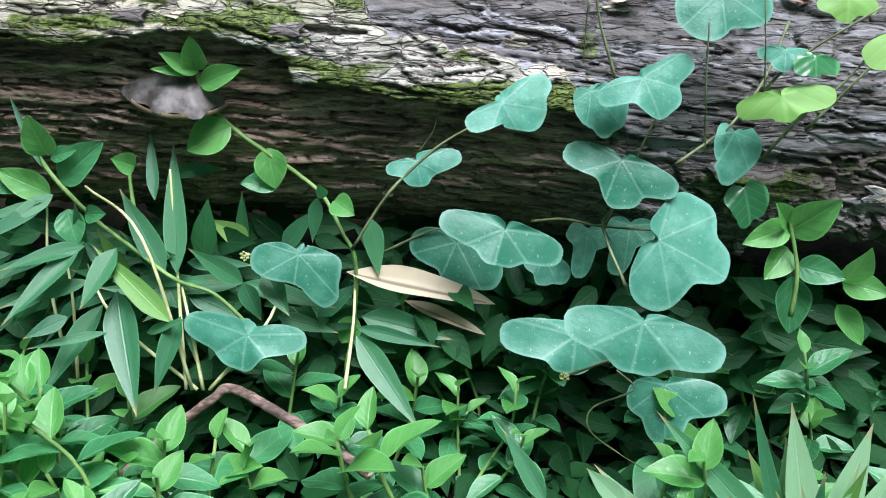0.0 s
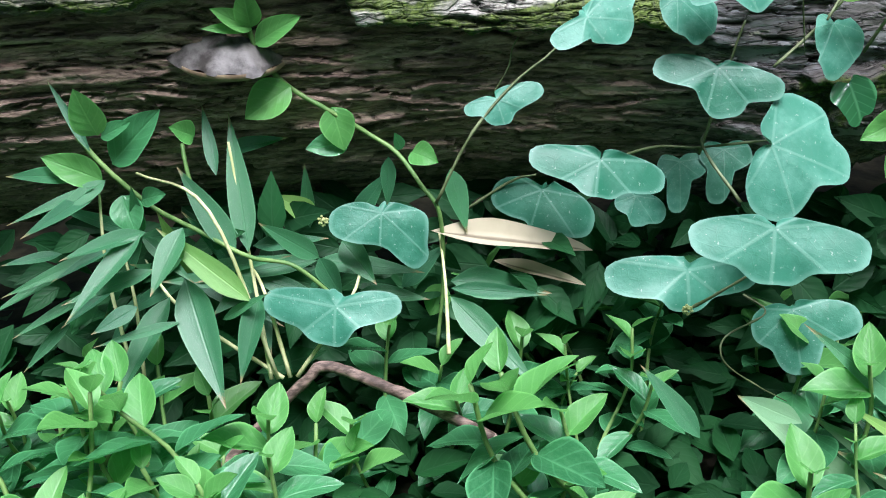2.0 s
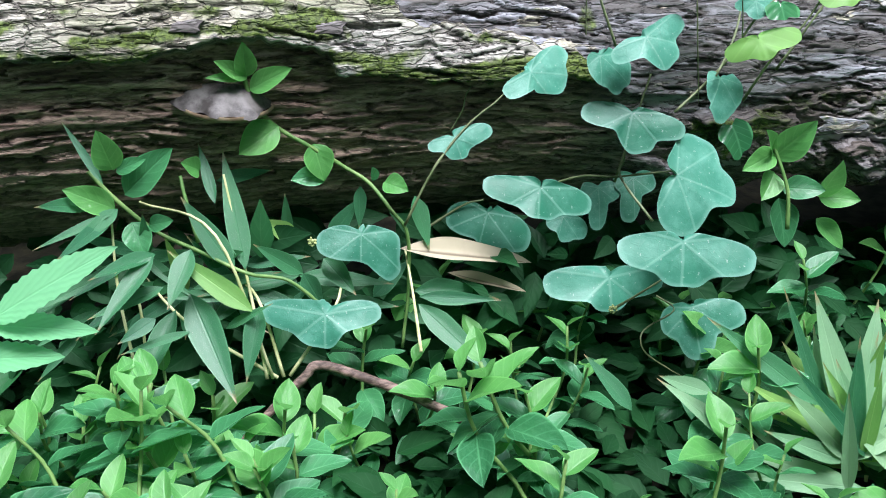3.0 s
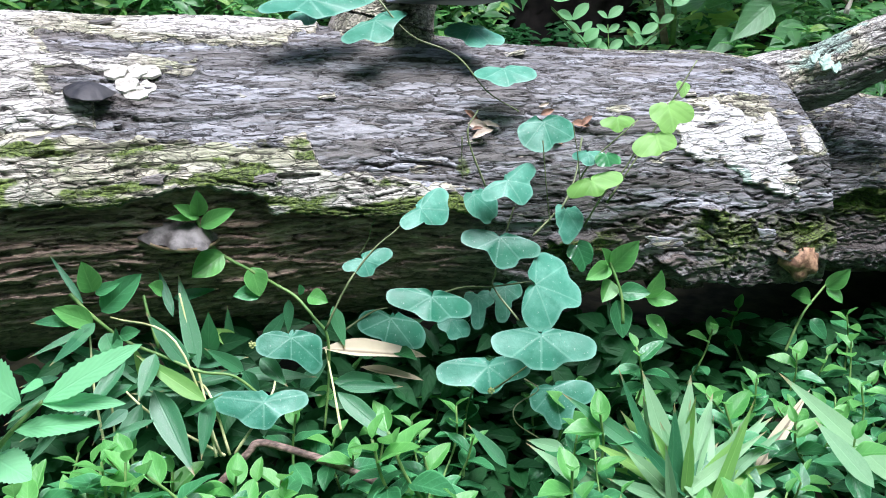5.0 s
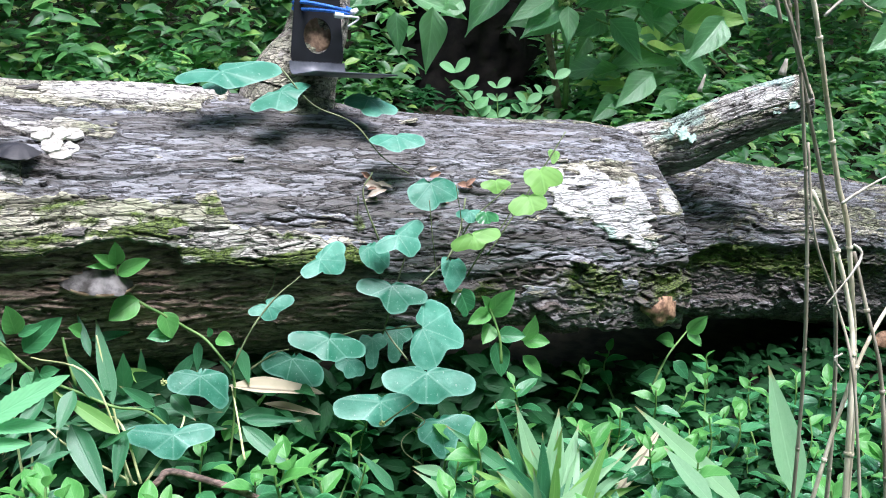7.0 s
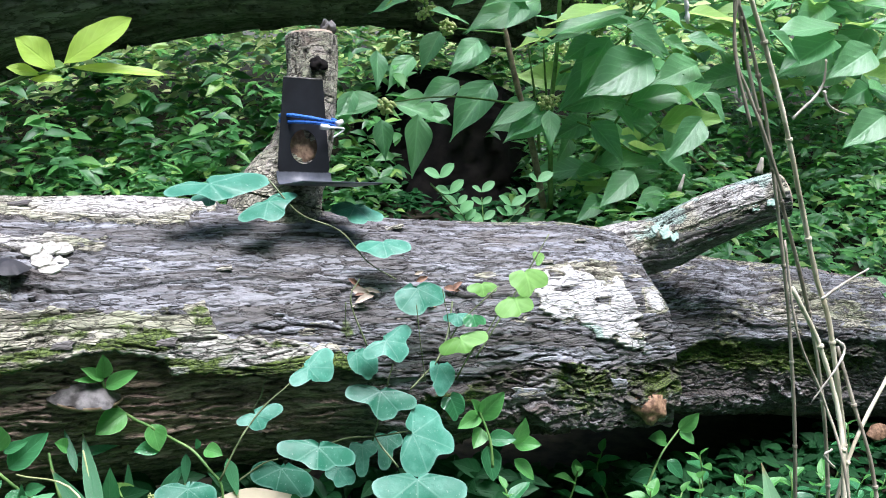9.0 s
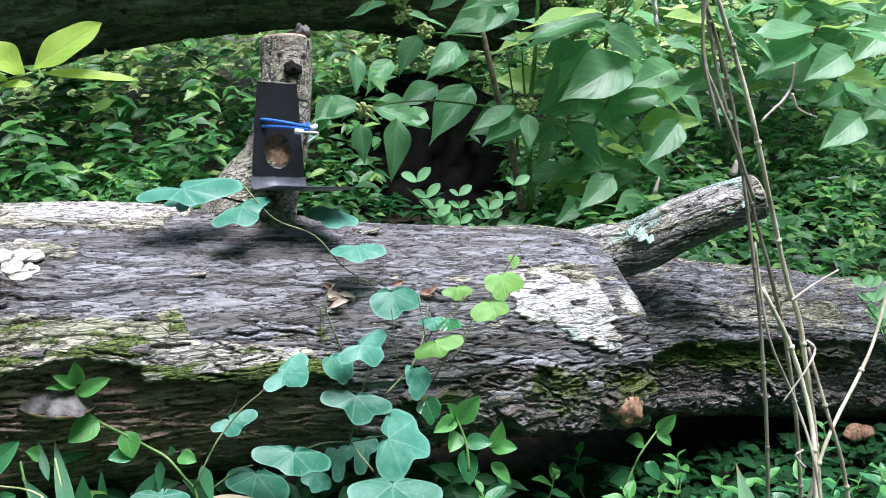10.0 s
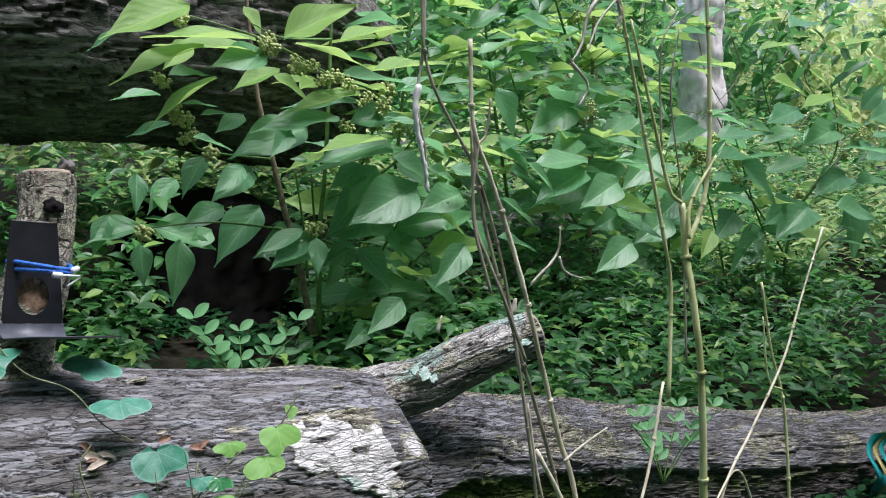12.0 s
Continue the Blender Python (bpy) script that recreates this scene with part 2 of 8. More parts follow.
    lcol = n.mix(n.math("MULTIPLY", n.step(n.attr("lichen"), 1.12, 1.25), n.math("SUBTRACT", 0.72, n.math("MULTIPLY", joint, 0.5))), lcol, (0.84, 0.83, 0.81))
    lcol = n.mix(n.step(n.noise(c, 13, 2), teal, teal + 0.04, 0.0, 0.75), lcol, (0.42, 0.60, 0.51))
    col = n.mix(lich, col, lcol)
    mossm = n.step(n.math("SUBTRACT", n.math("ADD", n.attr("moss"), n.math("ADD", n.math("MULTIPLY", speck, 0.6), n.math("MULTIPLY", blot, 0.6))), 1.0), 0.12, 0.34)
    mcol = n.mix(n.step(grain, 0.3, 0.7), (0.040, 0.064, 0.012), (0.150, 0.215, 0.036))
    col = n.mix(mossm, col, mcol)
    col = n.mix(n.math("MULTIPLY", n.attr("crack"), n.step(fine, 0.2, 0.5, 0.75, 0.95)), col, (0.024, 0.019, 0.015))
    col = n.mix(n.math("MULTIPLY", gap, n.math("SUBTRACT", 0.88, n.math("MULTIPLY", mossm, 0.4))), col, (0.028, 0.023, 0.020))
    h = n.math("ADD", n.math("MULTIPLY", strip, 0.22), n.math("ADD", n.math("MULTIPLY", fine, 0.28), n.math("MULTIPLY", grain, 0.15)))
    h = n.math("ADD", h, n.math("SUBTRACT", n.math("ADD", n.math("MULTIPLY", own1, 0.6), n.math("MULTIPLY", own2, 0.4)), n.math("MULTIPLY", gap, 0.8)))
    h = n.math("ADD", h, n.math("MULTIPLY", lich, n.math("SUBTRACT", n.math("MULTIPLY", cell, 0.5), n.math("MULTIPLY", joint, 0.5))))
    return n.end(col, n.math("ADD", n.math("ADD", 0.50, n.math("MULTIPLY", n.attr("bare"), 0.3)), n.math("MULTIPLY", fine, 0.3)), n.bump(h, 1.0, 0.0036), 0.4)


def stalk_material(name, a, b, scale=(60, 60, 12), rough=0.55):
    n = Nodes(name)
    f = n.noise(n.co(scale), 1.0, 5, 0.6)
    g = n.noise(n.co((1, 1, 1)), 420, 2)
    col = n.mix(n.step(f, 0.35, 0.65), a, b)
    col = n.mix(n.step(n.noise(n.co((1, 1, 1)), 30, 3), 0.58, 0.68, 0.0, 0.6), col, tuple(q * 0.5 for q in a))
    return n.end(col, rough, n.bump(n.math("ADD", f, n.math("MULTIPLY", g, 0.4)), 0.5, 0.0012), 0.35)


def plain_material(name, a, b, scale=40.0, rough=0.5, bump=0.3, metal=0.0, spec=0.5):
    n = Nodes(name)
    f = n.noise(n.co((1, 1, 1)), scale, 5, 0.6)
    return n.end(n.mix(n.step(f, 0.35, 0.65), a, b), n.math("ADD", rough, n.math("MULTIPLY", f, 0.12)), n.bump(f, bump, 0.002), spec, metal)


M_VINE = vine_material()
M_CREEP = leaf_material("ground_leaf", (0.024, 0.132, 0.048), (0.074, 0.290, 0.108), 0.14, 5, 0.30, 0.26, spec=0.6, margin=0.55)
M_COVER = leaf_material("cover_leaf", (0.016, 0.105, 0.040), (0.074, 0.275, 0.098), 0.2, 5, 0.25, 0.26, island=True)
M_TIP = leaf_material("young_leaf", (0.078, 0.292, 0.066), (0.152, 0.410, 0.104), 0.17, 5, 0.25, 0.35, margin=0.45)
# darkened copy of the ground leaf: shade of the gaps put into the colour
M_DIM = leaf_material("ground_leaf_dim", (0.004, 0.034, 0.009), (0.015, 0.088, 0.022), 0.6, 5, 0.12, 0.22, island=True, spec=0.12)
# leaf green darkened to hold the shade under the log
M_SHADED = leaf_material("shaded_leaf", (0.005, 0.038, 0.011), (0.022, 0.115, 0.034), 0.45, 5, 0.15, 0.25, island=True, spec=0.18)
M_BAMBOO = leaf_material("bamboo_leaf", (0.018, 0.115, 0.052), (0.060, 0.225, 0.088), 0.30, 0.0, 0.13, 0.22, spots=0.4, brown=0.9, margin=0.4)
M_GREY_BLADE = leaf_material("grey_blade", (0.150, 0.33, 0.165), (0.285, 0.48, 0.255), 0.40, 0.0, 0.14, 0.2, brown=0.9)
M_YELLOW = leaf_material("yellowing_blade", (0.15, 0.36, 0.08), (0.25, 0.45, 0.11), 0.42, 0.0, 0.35, 0.3, brown=0.8)
M_DEAD = leaf_material("dead_leaf", (0.36, 0.315, 0.20), (0.53, 0.48, 0.34), 0.6, 0.0, 0.1, 0.1, stripe=0.8)
M_SAP = leaf_material("sapling_leaf", (0.17, 0.50, 0.22), (0.22, 0.57, 0.27), 0.5, 8, 0.15, 0.35)
M_SEEDLING = leaf_material("seedling_leaf", (0.15, 0.38, 0.15), (0.23, 0.49, 0.22), 0.45, 5, 0.2, 0.35)
M_LIME = leaf_material("lime_leaf", (0.19, 0.43, 0.085), (0.25, 0.51, 0.12), 0.45, 6, 0.2, 0.4)
M_SPRIG = leaf_material("sprig_leaf", (0.28, 0.46, 0.045), (0.36, 0.55, 0.07), 0.45, 6, 0.2, 0.4)
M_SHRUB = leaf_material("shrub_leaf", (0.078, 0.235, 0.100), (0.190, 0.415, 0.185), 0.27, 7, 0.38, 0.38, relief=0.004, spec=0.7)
# yellower, lighter copy of the shrub leaf that paints light on it
M_SHRUB_LIT = leaf_material("shrub_leaf_lit", (0.22, 0.42, 0.09), (0.34, 0.54, 0.14), 0.42, 7, 0.34, 0.48, relief=0.004)
# the lime share paints sunlit spots among these leaves
M_UNDER = leaf_material("undergrowth_leaf", (0.016, 0.088, 0.030), (0.115, 0.315, 0.090), 0.34, 0.0, 0.15, 0.4, island=True, lime=(0.36, 0.54, 0.12))
# far leaves raised in colour to paint the open light on them
M_FAR_LIT = leaf_material("far_leaf_lit", (0.15, 0.34, 0.08), (0.46, 0.66, 0.25), 0.5, 0.0, 0.1, 0.45, island=True, lime=(0.62, 0.78, 0.28))
M_BARK = bark_material("log_bark", (0.305, 0.316, 0.338), (0.125, 0.118, 0.110), (0.285, 0.195, 0.148), (0.520, 0.385, 0.300))
M_BARK_BRANCH = bark_material("branch_bark", (0.33, 0.325, 0.315), (0.15, 0.135, 0.12), (0.10, 0.07, 0.05), (0.2, 0.14, 0.1), teal=0.55)
M_BARK_STUB = bark_material("smooth_bark", (0.43, 0.40, 0.34), (0.26, 0.22, 0.17), (0.10, 0.07, 0.05), (0.2, 0.14, 0.1))
M_BARK_DARK = bark_material("dark_bark", (0.225, 0.212, 0.200), (0.090, 0.082, 0.074), (0.03, 0.02, 0.015), (0.05, 0.03, 0.02), 0.35)
M_CANE = stalk_material("dry_cane", (0.48, 0.43, 0.29), (0.76, 0.71, 0.54))
M_CANE_GREEN = stalk_material("green_cane", (0.38, 0.43, 0.17), (0.68, 0.70, 0.38))
M_CANE_DARK = stalk_material("dark_cane", (0.25, 0.22, 0.165), (0.50, 0.45, 0.35))
M_PALE_DRY = stalk_material("bleached_fibre", (0.40, 0.36, 0.28), (0.66, 0.62, 0.54))
M_BLEACH = stalk_material("bleached_strip", (0.78, 0.76, 0.72), (0.92, 0.91, 0.88))
M_STEM = stalk_material("green_stem", (0.09, 0.20, 0.05), (0.20, 0.33, 0.10), (40, 40, 40), 0.45)
M_VINE_STEM = stalk_material("vine_stem", (0.085, 0.115, 0.045), (0.20, 0.24, 0.12), (40, 40, 40), 0.5)
M_TURQUOISE = plain_material("turquoise_lichen", (0.34, 0.50, 0.43), (0.55, 0.68, 0.60), 70, 0.85, 0.8)
M_STEM_BROWN = stalk_material("brown_stem", (0.17, 0.12, 0.088), (0.33, 0.25, 0.185), (40, 40, 40))
M_STICK = stalk_material("stick_bark", (0.060, 0.042, 0.032), (0.25, 0.178, 0.142), (90, 260, 260), 0.7)
M_SCRAP = plain_material("brown_scrap", (0.13, 0.07, 0.045), (0.30, 0.17, 0.11), 90, 0.7, 0.4)
M_SCRAP_PALE = plain_material("pale_scrap", (0.34, 0.28, 0.21), (0.52, 0.45, 0.36), 90, 0.7, 0.4)
M_CUT = plain_material("cut_wood", (0.30, 0.235, 0.17), (0.47, 0.39, 0.30), 60, 0.75, 0.5)
M_ORANGE_WOOD = plain_material("broken_wood", (0.13, 0.080, 0.048), (0.27, 0.18, 0.11), 130, 0.75, 0.6)
M_KNOT = plain_material("knot_wood", (0.12, 0.062, 0.034), (0.40, 0.24, 0.14), 110, 0.7, 0.6)
M_SCAR = plain_material("bleached_scar", (0.38, 0.36, 0.31), (0.60, 0.58, 0.52), 90, 0.8, 0.6)
M_FUNGUS = plain_material("fungus_grey", (0.036, 0.032, 0.028), (0.150, 0.142, 0.132), 60, 0.48, 0.8, 0.0, 0.35)
# rotten wood taken down to near black, with the shade of hollows in its colour
M_ROT_SHADE = plain_material("rotten_wood_shade", (0.004, 0.004, 0.004), (0.013, 0.011, 0.010), 18, 0.9, 1.0, 0.0, 0.15)
M_FUNGUS_RIM = plain_material("fungus_rim", (0.20, 0.135, 0.08), (0.40, 0.30, 0.19), 50, 0.6, 0.4)
M_FUNGUS_BLACK = plain_material("fungus_black", (0.010, 0.010, 0.011), (0.035, 0.033, 0.033), 40, 0.5, 0.5)
M_STEEL = plain_material("black_enamel", (0.004, 0.004, 0.006), (0.010, 0.011, 0.015), 30, 0.36, 0.06, 0.0, 0.5)
# enamel lightened to blue-grey: the sky's reflection put into the colour
M_STEEL_SHEEN = plain_material("sheen_enamel", (0.080, 0.086, 0.105), (0.130, 0.138, 0.165), 60, 0.42, 0.1)
M_CORD = plain_material("blue_cord", (0.015, 0.10, 0.50), (0.05, 0.22, 0.72), 400, 0.6, 0.8)
M_WHITE = plain_material("white_plastic", (0.70, 0.72, 0.72), (0.82, 0.83, 0.82), 60, 0.4, 0.1)
M_TEAL = plain_material("teal_ribbon", (0.01, 0.30, 0.32), (0.03, 0.42, 0.42), 90, 0.35, 0.1)
M_GOLD = plain_material("gold_ribbon", (0.50, 0.40, 0.12), (0.62, 0.52, 0.22), 90, 0.35, 0.1)
M_BERRY = plain_material("unripe_berry", (0.36, 0.44, 0.14), (0.55, 0.60, 0.26), 120, 0.5, 0.4)
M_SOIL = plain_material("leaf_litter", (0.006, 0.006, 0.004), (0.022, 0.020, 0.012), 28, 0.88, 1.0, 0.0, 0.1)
M_PALE_TRUNK = plain_material("pale_bark", (0.66, 0.60, 0.57), (0.92, 0.88, 0.86), 14, 0.85, 0.8)

# ---- building blocks ----
def mesh_of(name, verts, faces, material, smooth=True, uvs=None):
    me = bpy.data.meshes.new(name)
    me.from_pydata([tuple(v) for v in verts], [], faces)
    if uvs is not None:
        layer = me.uv_layers.new(name="UVMap")
        idx = np.empty(len(me.loops), dtype=np.int32)
        me.loops.foreach_get("vertex_index", idx)
        layer.data.foreach_set("uv", np.asarray(uvs, dtype=np.float32)[idx].ravel())
    me.materials.append(material)
    me.polygons.foreach_set("use_smooth", [smooth] * len(me.polygons))
    me.update()
    return me


def part(name, data, parent, label="", m=None):
    ob = new(name, data)
    ob.parent = parent
    if m is not None:
        ob.matrix_basis = m
    return tagged(ob, label) if label else ob


def thing(name, label, category, group="", at=(0, 0, 0), kind=""):
    ob = new(name)
    ob.empty_display_size = 0.02
    ob.location = at
    return tagged(ob, label, category, group, kind)


def smooth_path(points, steps=6):
    """Catmull-Rom through the points."""
    p = [Vector(q) for q in points]
    if len(p) < 3:
        return [p[0].lerp(p[-1], i / steps) for i in range(steps + 1)]
    p = [p[0] * 2 - p[1]] + p + [p[-1] * 2 - p[-2]]
    out = []
    for a, b, c, d in zip(p, p[1:], p[2:], p[3:]):
        for i in range(steps):
            t = i / steps
            out.append(0.5 * (2 * b + (c - a) * t + (2 * a - 5 * b + 4 * c - d) * t * t + (3 * b - a - 3 * c + d) * t ** 3))
    return out + [p[-2]]


def tube(name, points, r0, r1, material, sides=8, steps=6, wobble=0.0):
    """A tapered round stalk along a path; wobble roughens it."""
    path = smooth_path(points, steps)
    verts, faces, length = [], [], 0.0
    up = Vector((0.3, 0.2, 1)).normalized()
    total = sum((b - a).length for a, b in zip(path, path[1:])) or 1
    for i, p in enumerate(path):
        d = (path[min(i + 1, len(path) - 1)] - path[max(i - 1, 0)]).normalized()
        if i:
            length += (p - path[i - 1]).length
        x = d.cross(up)
        x = x.normalized() if x.length > 1e-4 else Vector((1, 0, 0))
        y = d.cross(x)
        r = r0 + (r1 - r0) * length / total
        for k in range(sides):
            a = 2 * math.pi * k / sides
            q = p + (x * math.cos(a) + y * math.sin(a)) * r
            if wobble:
                q += (x * math.cos(a) + y * math.sin(a)) * wobble * noise.noise(q * (0.9 / max(r0, 0.002)))
            verts.append(q)
    n = len(path)
    for i in range(n - 1):
        for k in range(sides):
            a, b = i * sides + k, i * sides + (k + 1) % sides
            faces.append((a, b, b + sides, a + sides))
    faces += [tuple(range(sides))[::-1], tuple(range((n - 1) * sides, n * sides))]
    return mesh_of(name, verts, faces, material)


def blade(name, length, width, material, rows=8, widest=0.35, point=1.0, fold=0.25, droop=0.15, twist=0.0, cols=4, wave=0.0, teeth=0, sharp=0.9):
    """A leaf that starts at the origin, runs along +Y and faces +Z."""
    verts, faces, uvs = [], [], []
    for i in range(rows + 1):
        t = i / rows
        a = t / widest if t < widest else 1 - (t - widest) / (1 - widest)
        w = math.sin(min(1, a) * math.pi / 2) ** (sharp if t < widest else point)
        w = max(w, 0.015) * width / 2
        if teeth and 0.15 < t < 0.97:
            w *= 1.0 + (0.10 if i % 2 else -0.02)
        y = t * length
        z = -droop * length * t * t
        tw = twist * t
        for k in range(-cols // 2, cols // 2 + 1):
            u = 2 * k / cols
            x = u * w
            zz = abs(u) * w * fold * 2 + wave * width * math.sin(t * 11 + u * 2) * abs(u)
            verts.append((x * math.cos(tw) - zz * math.sin(tw), y, z + zz * math.cos(tw) + x * math.sin(tw)))
            uvs.append((0.5 + u / 2, t))
    c = cols + 1
    for i in range(rows):
        for k in range(cols):
            a = i * c + k
            faces.append((a, a + 1, a + 1 + c, a + c))
    return mesh_of(name, verts, faces, material, True, uvs)


def frame_of(base, tip, facing, sx=1.0, sy=None, sz=None):
    """Pose whose +Y runs from base to tip and whose +Z leans to facing."""
    y = (Vector(tip) - Vector(base)).normalized()
    z = Vector(facing) - y * Vector(facing).dot(y)
    z = z.normalized() if z.length > 1e-5 else y.orthogonal().normalized()
    x = y.cross(z)
    sy, sz = sx if sy is None else sy, sx if sz is None else sz
    m = Matrix((x * sx, y * sy, z * sz)).transposed().to_4x4()
    m.translation = Vector(base)
    return m


def rosette(name, leaves, material, fine=False):
    """Many small leaves in one mesh; each leaf is (base, direction, facing, length, width)."""
    verts, faces, uvs = [], [], []
    prof = ((0.0, 0.06), (0.16, 0.70), (0.36, 1.0), (0.60, 0.82), (0.83, 0.36), (1.0, 0.02)) if fine else ((0.0, 0.06), (0.3, 0.9), (0.6, 0.8), (1.0, 0.03))
    for base, d, up, ln, wd in leaves:
        m = frame_of(base, base + d, up)
        o = len(verts)
        for t, w in prof:
            for u in (-1, 0, 1):
                verts.append(m @ Vector((u * w * wd / 2, t * ln, abs(u) * w * wd * 0.22 - 0.16 * ln * t * t)))
                uvs.append((0.5 + u / 2, t))
        for i in range(len(prof) - 1):
            for k in range(2):
                a = o + i * 3 + k
                faces.append((a, a + 1, a + 4, a + 3))
    return mesh_of(name, verts, faces, material, True, uvs)


def smoothstep(a, b, v):
    t = min(1, max(0, (v - a) / (b - a)))
    return t * t * (3 - 2 * t)


def lerp_table(table, v):
    if v <= table[0][0]:
        return table[0][1]
    for (a, p), (b, q) in zip(table, table[1:]):
        if v <= b:
            k = (v - a) / (b - a)
            return p + (q - p) * k
    return table[-1][1]


# ---- ground ----
GROUND = 0.17


def ground_z(x, y):
    bank = 0.13 * max(0.0, y - 1.3) if y < 6 else 0.611 + 0.03 * (y - 6)
    bank -= 0.055 * smoothstep(0.2, 0.9, x) * (1 - smoothstep(1.2, 2.0, y))
    bank += (0.03 * smoothstep(0.15, -0.1, x) + 0.05 * smoothstep(-0.05, -0.25, x) * (1 - smoothstep(0.42, 0.58, y))) * (1 - smoothstep(0.6, 0.7, y))
    rough = 0.02 * noise.noise((x * 3, y * 3, 0)) + 0.05 * noise.noise((x * 0.6, y * 0.6, 4))
    return GROUND + bank + rough


def build_ground():
    xs = np.concatenate([np.linspace(-60, -2.2, 12), np.linspace(-2, 5, 100), np.linspace(5.4, 60, 12)])
    ys = np.concatenate([np.linspace(-60, -1.2, 12), np.linspace(-1, 5, 90), np.linspace(5.4, 60, 14)])
    verts = [(x, y, ground_z(x, y)) for y in ys for x in xs]
    c = len(xs)
    faces = [(j * c + i, j * c + i + 1, (j + 1) * c + i + 1, (j + 1) * c + i) for j in range(len(ys) - 1) for i in range(c - 1)]
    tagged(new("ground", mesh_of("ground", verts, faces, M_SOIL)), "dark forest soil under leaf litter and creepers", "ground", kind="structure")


build_ground()

# ---- the fallen log ----
AXIS_Y = ((-2.0, 0.90), (-0.3, 0.925), (0.3, 0.945), (0.655, 0.965), (0.685, 1.005), (0.72, 1.05), (0.82, 1.07), (1.05, 1.09), (1.6, 1.12), (2.4, 1.15), (3.4, 1.2))
AXIS_Z = ((-2.0, 0.60), (-0.3, 0.535), (0.0, 0.510), (0.3, 0.468), (0.6, 0.428), (0.655, 0.422), (0.72, 0.386), (0.82, 0.372), (1.05, 0.336), (1.6, 0.226), (2.4, 0.11), (3.4, 0.04))
GIRTH = ((-2.0, 0.24), (-0.35, 0.206), (0.0, 0.199), (0.35, 0.196), (0.55, 0.206), (0.655, 0.199), (0.685, 0.178), (0.72, 0.164), (1.05, 0.166), (1.6, 0.163), (3.4, 0.13))
# height of the ragged lip under which the wood lies bare
EDGE = ((-0.6, 0.600), (-0.27, 0.571), (-0.20, 0.576), (-0.155, 0.576), (-0.100, 0.563), (-0.093, 0.543), (-0.02, 0.531), (0.035, 0.520), (0.10, 0.522), (0.3, 0.46))
# angles round the trunk at which its sheets of bark end
LEDGE = ((0.2, 93), (0.285, 91), (0.33, 84.5), (0.454, 81), (0.51, 83.6), (0.66, 82), (0.76, 78), (0.82, 72), (1.02, 73), (1.28, 69), (3.4, 70))
UNDERCUT = ((-0.6, 128), (0.2, 118), (0.33, 104), (0.47, 107), (0.57, 108), (0.66, 112), (0.80, 121), (0.93, 126), (1.21, 120), (3.4, 120))
SHEET = ((-0.6, 25), (-0.262, 17.5), (-0.185, 21), (-0.05, 22.4), (-0.037, 12), (0.0, 4), (0.03, -40))
CREAM = ((-0.6, 58), (-0.266, 59.8), (-0.145, 61), (-0.045, 58.8), (-0.040, 64), (-0.036, 69), (0.04, 73), (0.10, 74), (0.15, 82))
WHITE_TOP = ((0.42, 56), (0.439, 44.5), (0.50, 42), (0.58, 47.7), (0.592, 62))
WHITE_LOW = ((0.42, 58), (0.428, 61), (0.47, 66), (0.523, 71), (0.56, 76), (0.595, 77))
BRANCH = ((0.52, 0.965, 0.50), (0.62, 0.958, 0.558), (0.683, 0.948, 0.585), (0.739, 0.925, 0.602), (0.781, 0.905, 0.627), (0.847, 0.880, 0.656), (0.921, 0.860, 0.678))


def along(table, v):
    return np.interp(v, [p[0] for p in table], [p[1] for p in table])


def ramp(a, b, v):
    t = np.clip((v - a) / (b - a), 0, 1)
    return t * t * (3 - 2 * t)


def hump(v, centre, width, power=2):
    return np.exp(-np.abs((v - centre) / width) ** power)


def dice(i, j, seed):
    """A fixed random number in 0..1 for each whole cell."""
    h = (i.astype(np.int64) * 374761393 + j.astype(np.int64) * 668265263 + int(seed * 1013) * 974634777) & 0xFFFFFFFF
    h = ((h ^ (h >> 13)) * 1274126177) & 0xFFFFFFFF
    return ((h ^ (h >> 16)) & 0xFFFF) / 65535.0


def ripple(x, y, seed=0.0):
    """Smooth noise in the plane, about -1..1."""
    i, j = np.floor(x), np.floor(y)
    f, g = x - i, y - j
    out = 0.0
    for di in (0, 1):
        for dj in (0, 1):
            a = dice(i + di, j + dj, seed) * 2 * np.pi
            u, v = f - di, g - dj
            wx = 1 - np.abs(u) ** 3 * (np.abs(u) * (np.abs(u) * 6 - 15) + 10)
            wy = 1 - np.abs(v) ** 3 * (np.abs(v) * (np.abs(v) * 6 - 15) + 10)
            out = out + wx * wy * (np.cos(a) * u + np.sin(a) * v)
    return out * 1.5


def layered(x, y, seed=0.0, octaves=3, keep=0.5):
    out, amp = 0.0, 1.0
    for k in range(octaves):
        out = out + amp * ripple(x * 2 ** k, y * 2 ** k, seed + 7.7 * k)
        amp *= keep
    return out


def flaking(x, s, seed, long_way, round_way, levels, sharp=0.16):
    """Flat layers that lap over one another: height 0..1, how near to a broken edge, and a tone for each layer."""
    v = layered(x * long_way, s * round_way, seed, 4, 0.55) * levels + 40
    k = np.floor(v)
    f = v - k
    rise = ramp(0.0, sharp, f)
    h = dice(k - 1, k * 0 + 5, seed) * (1 - rise) + dice(k, k * 0 + 5, seed) * rise + 0.25 * f
    edge = 1 - ramp(0.06, sharp + 0.12, f)
    return h - 0.35 * (1 - ramp(0.0, sharp, np.abs(f - 0.04))), edge, dice(k, k * 0 + 3, seed)


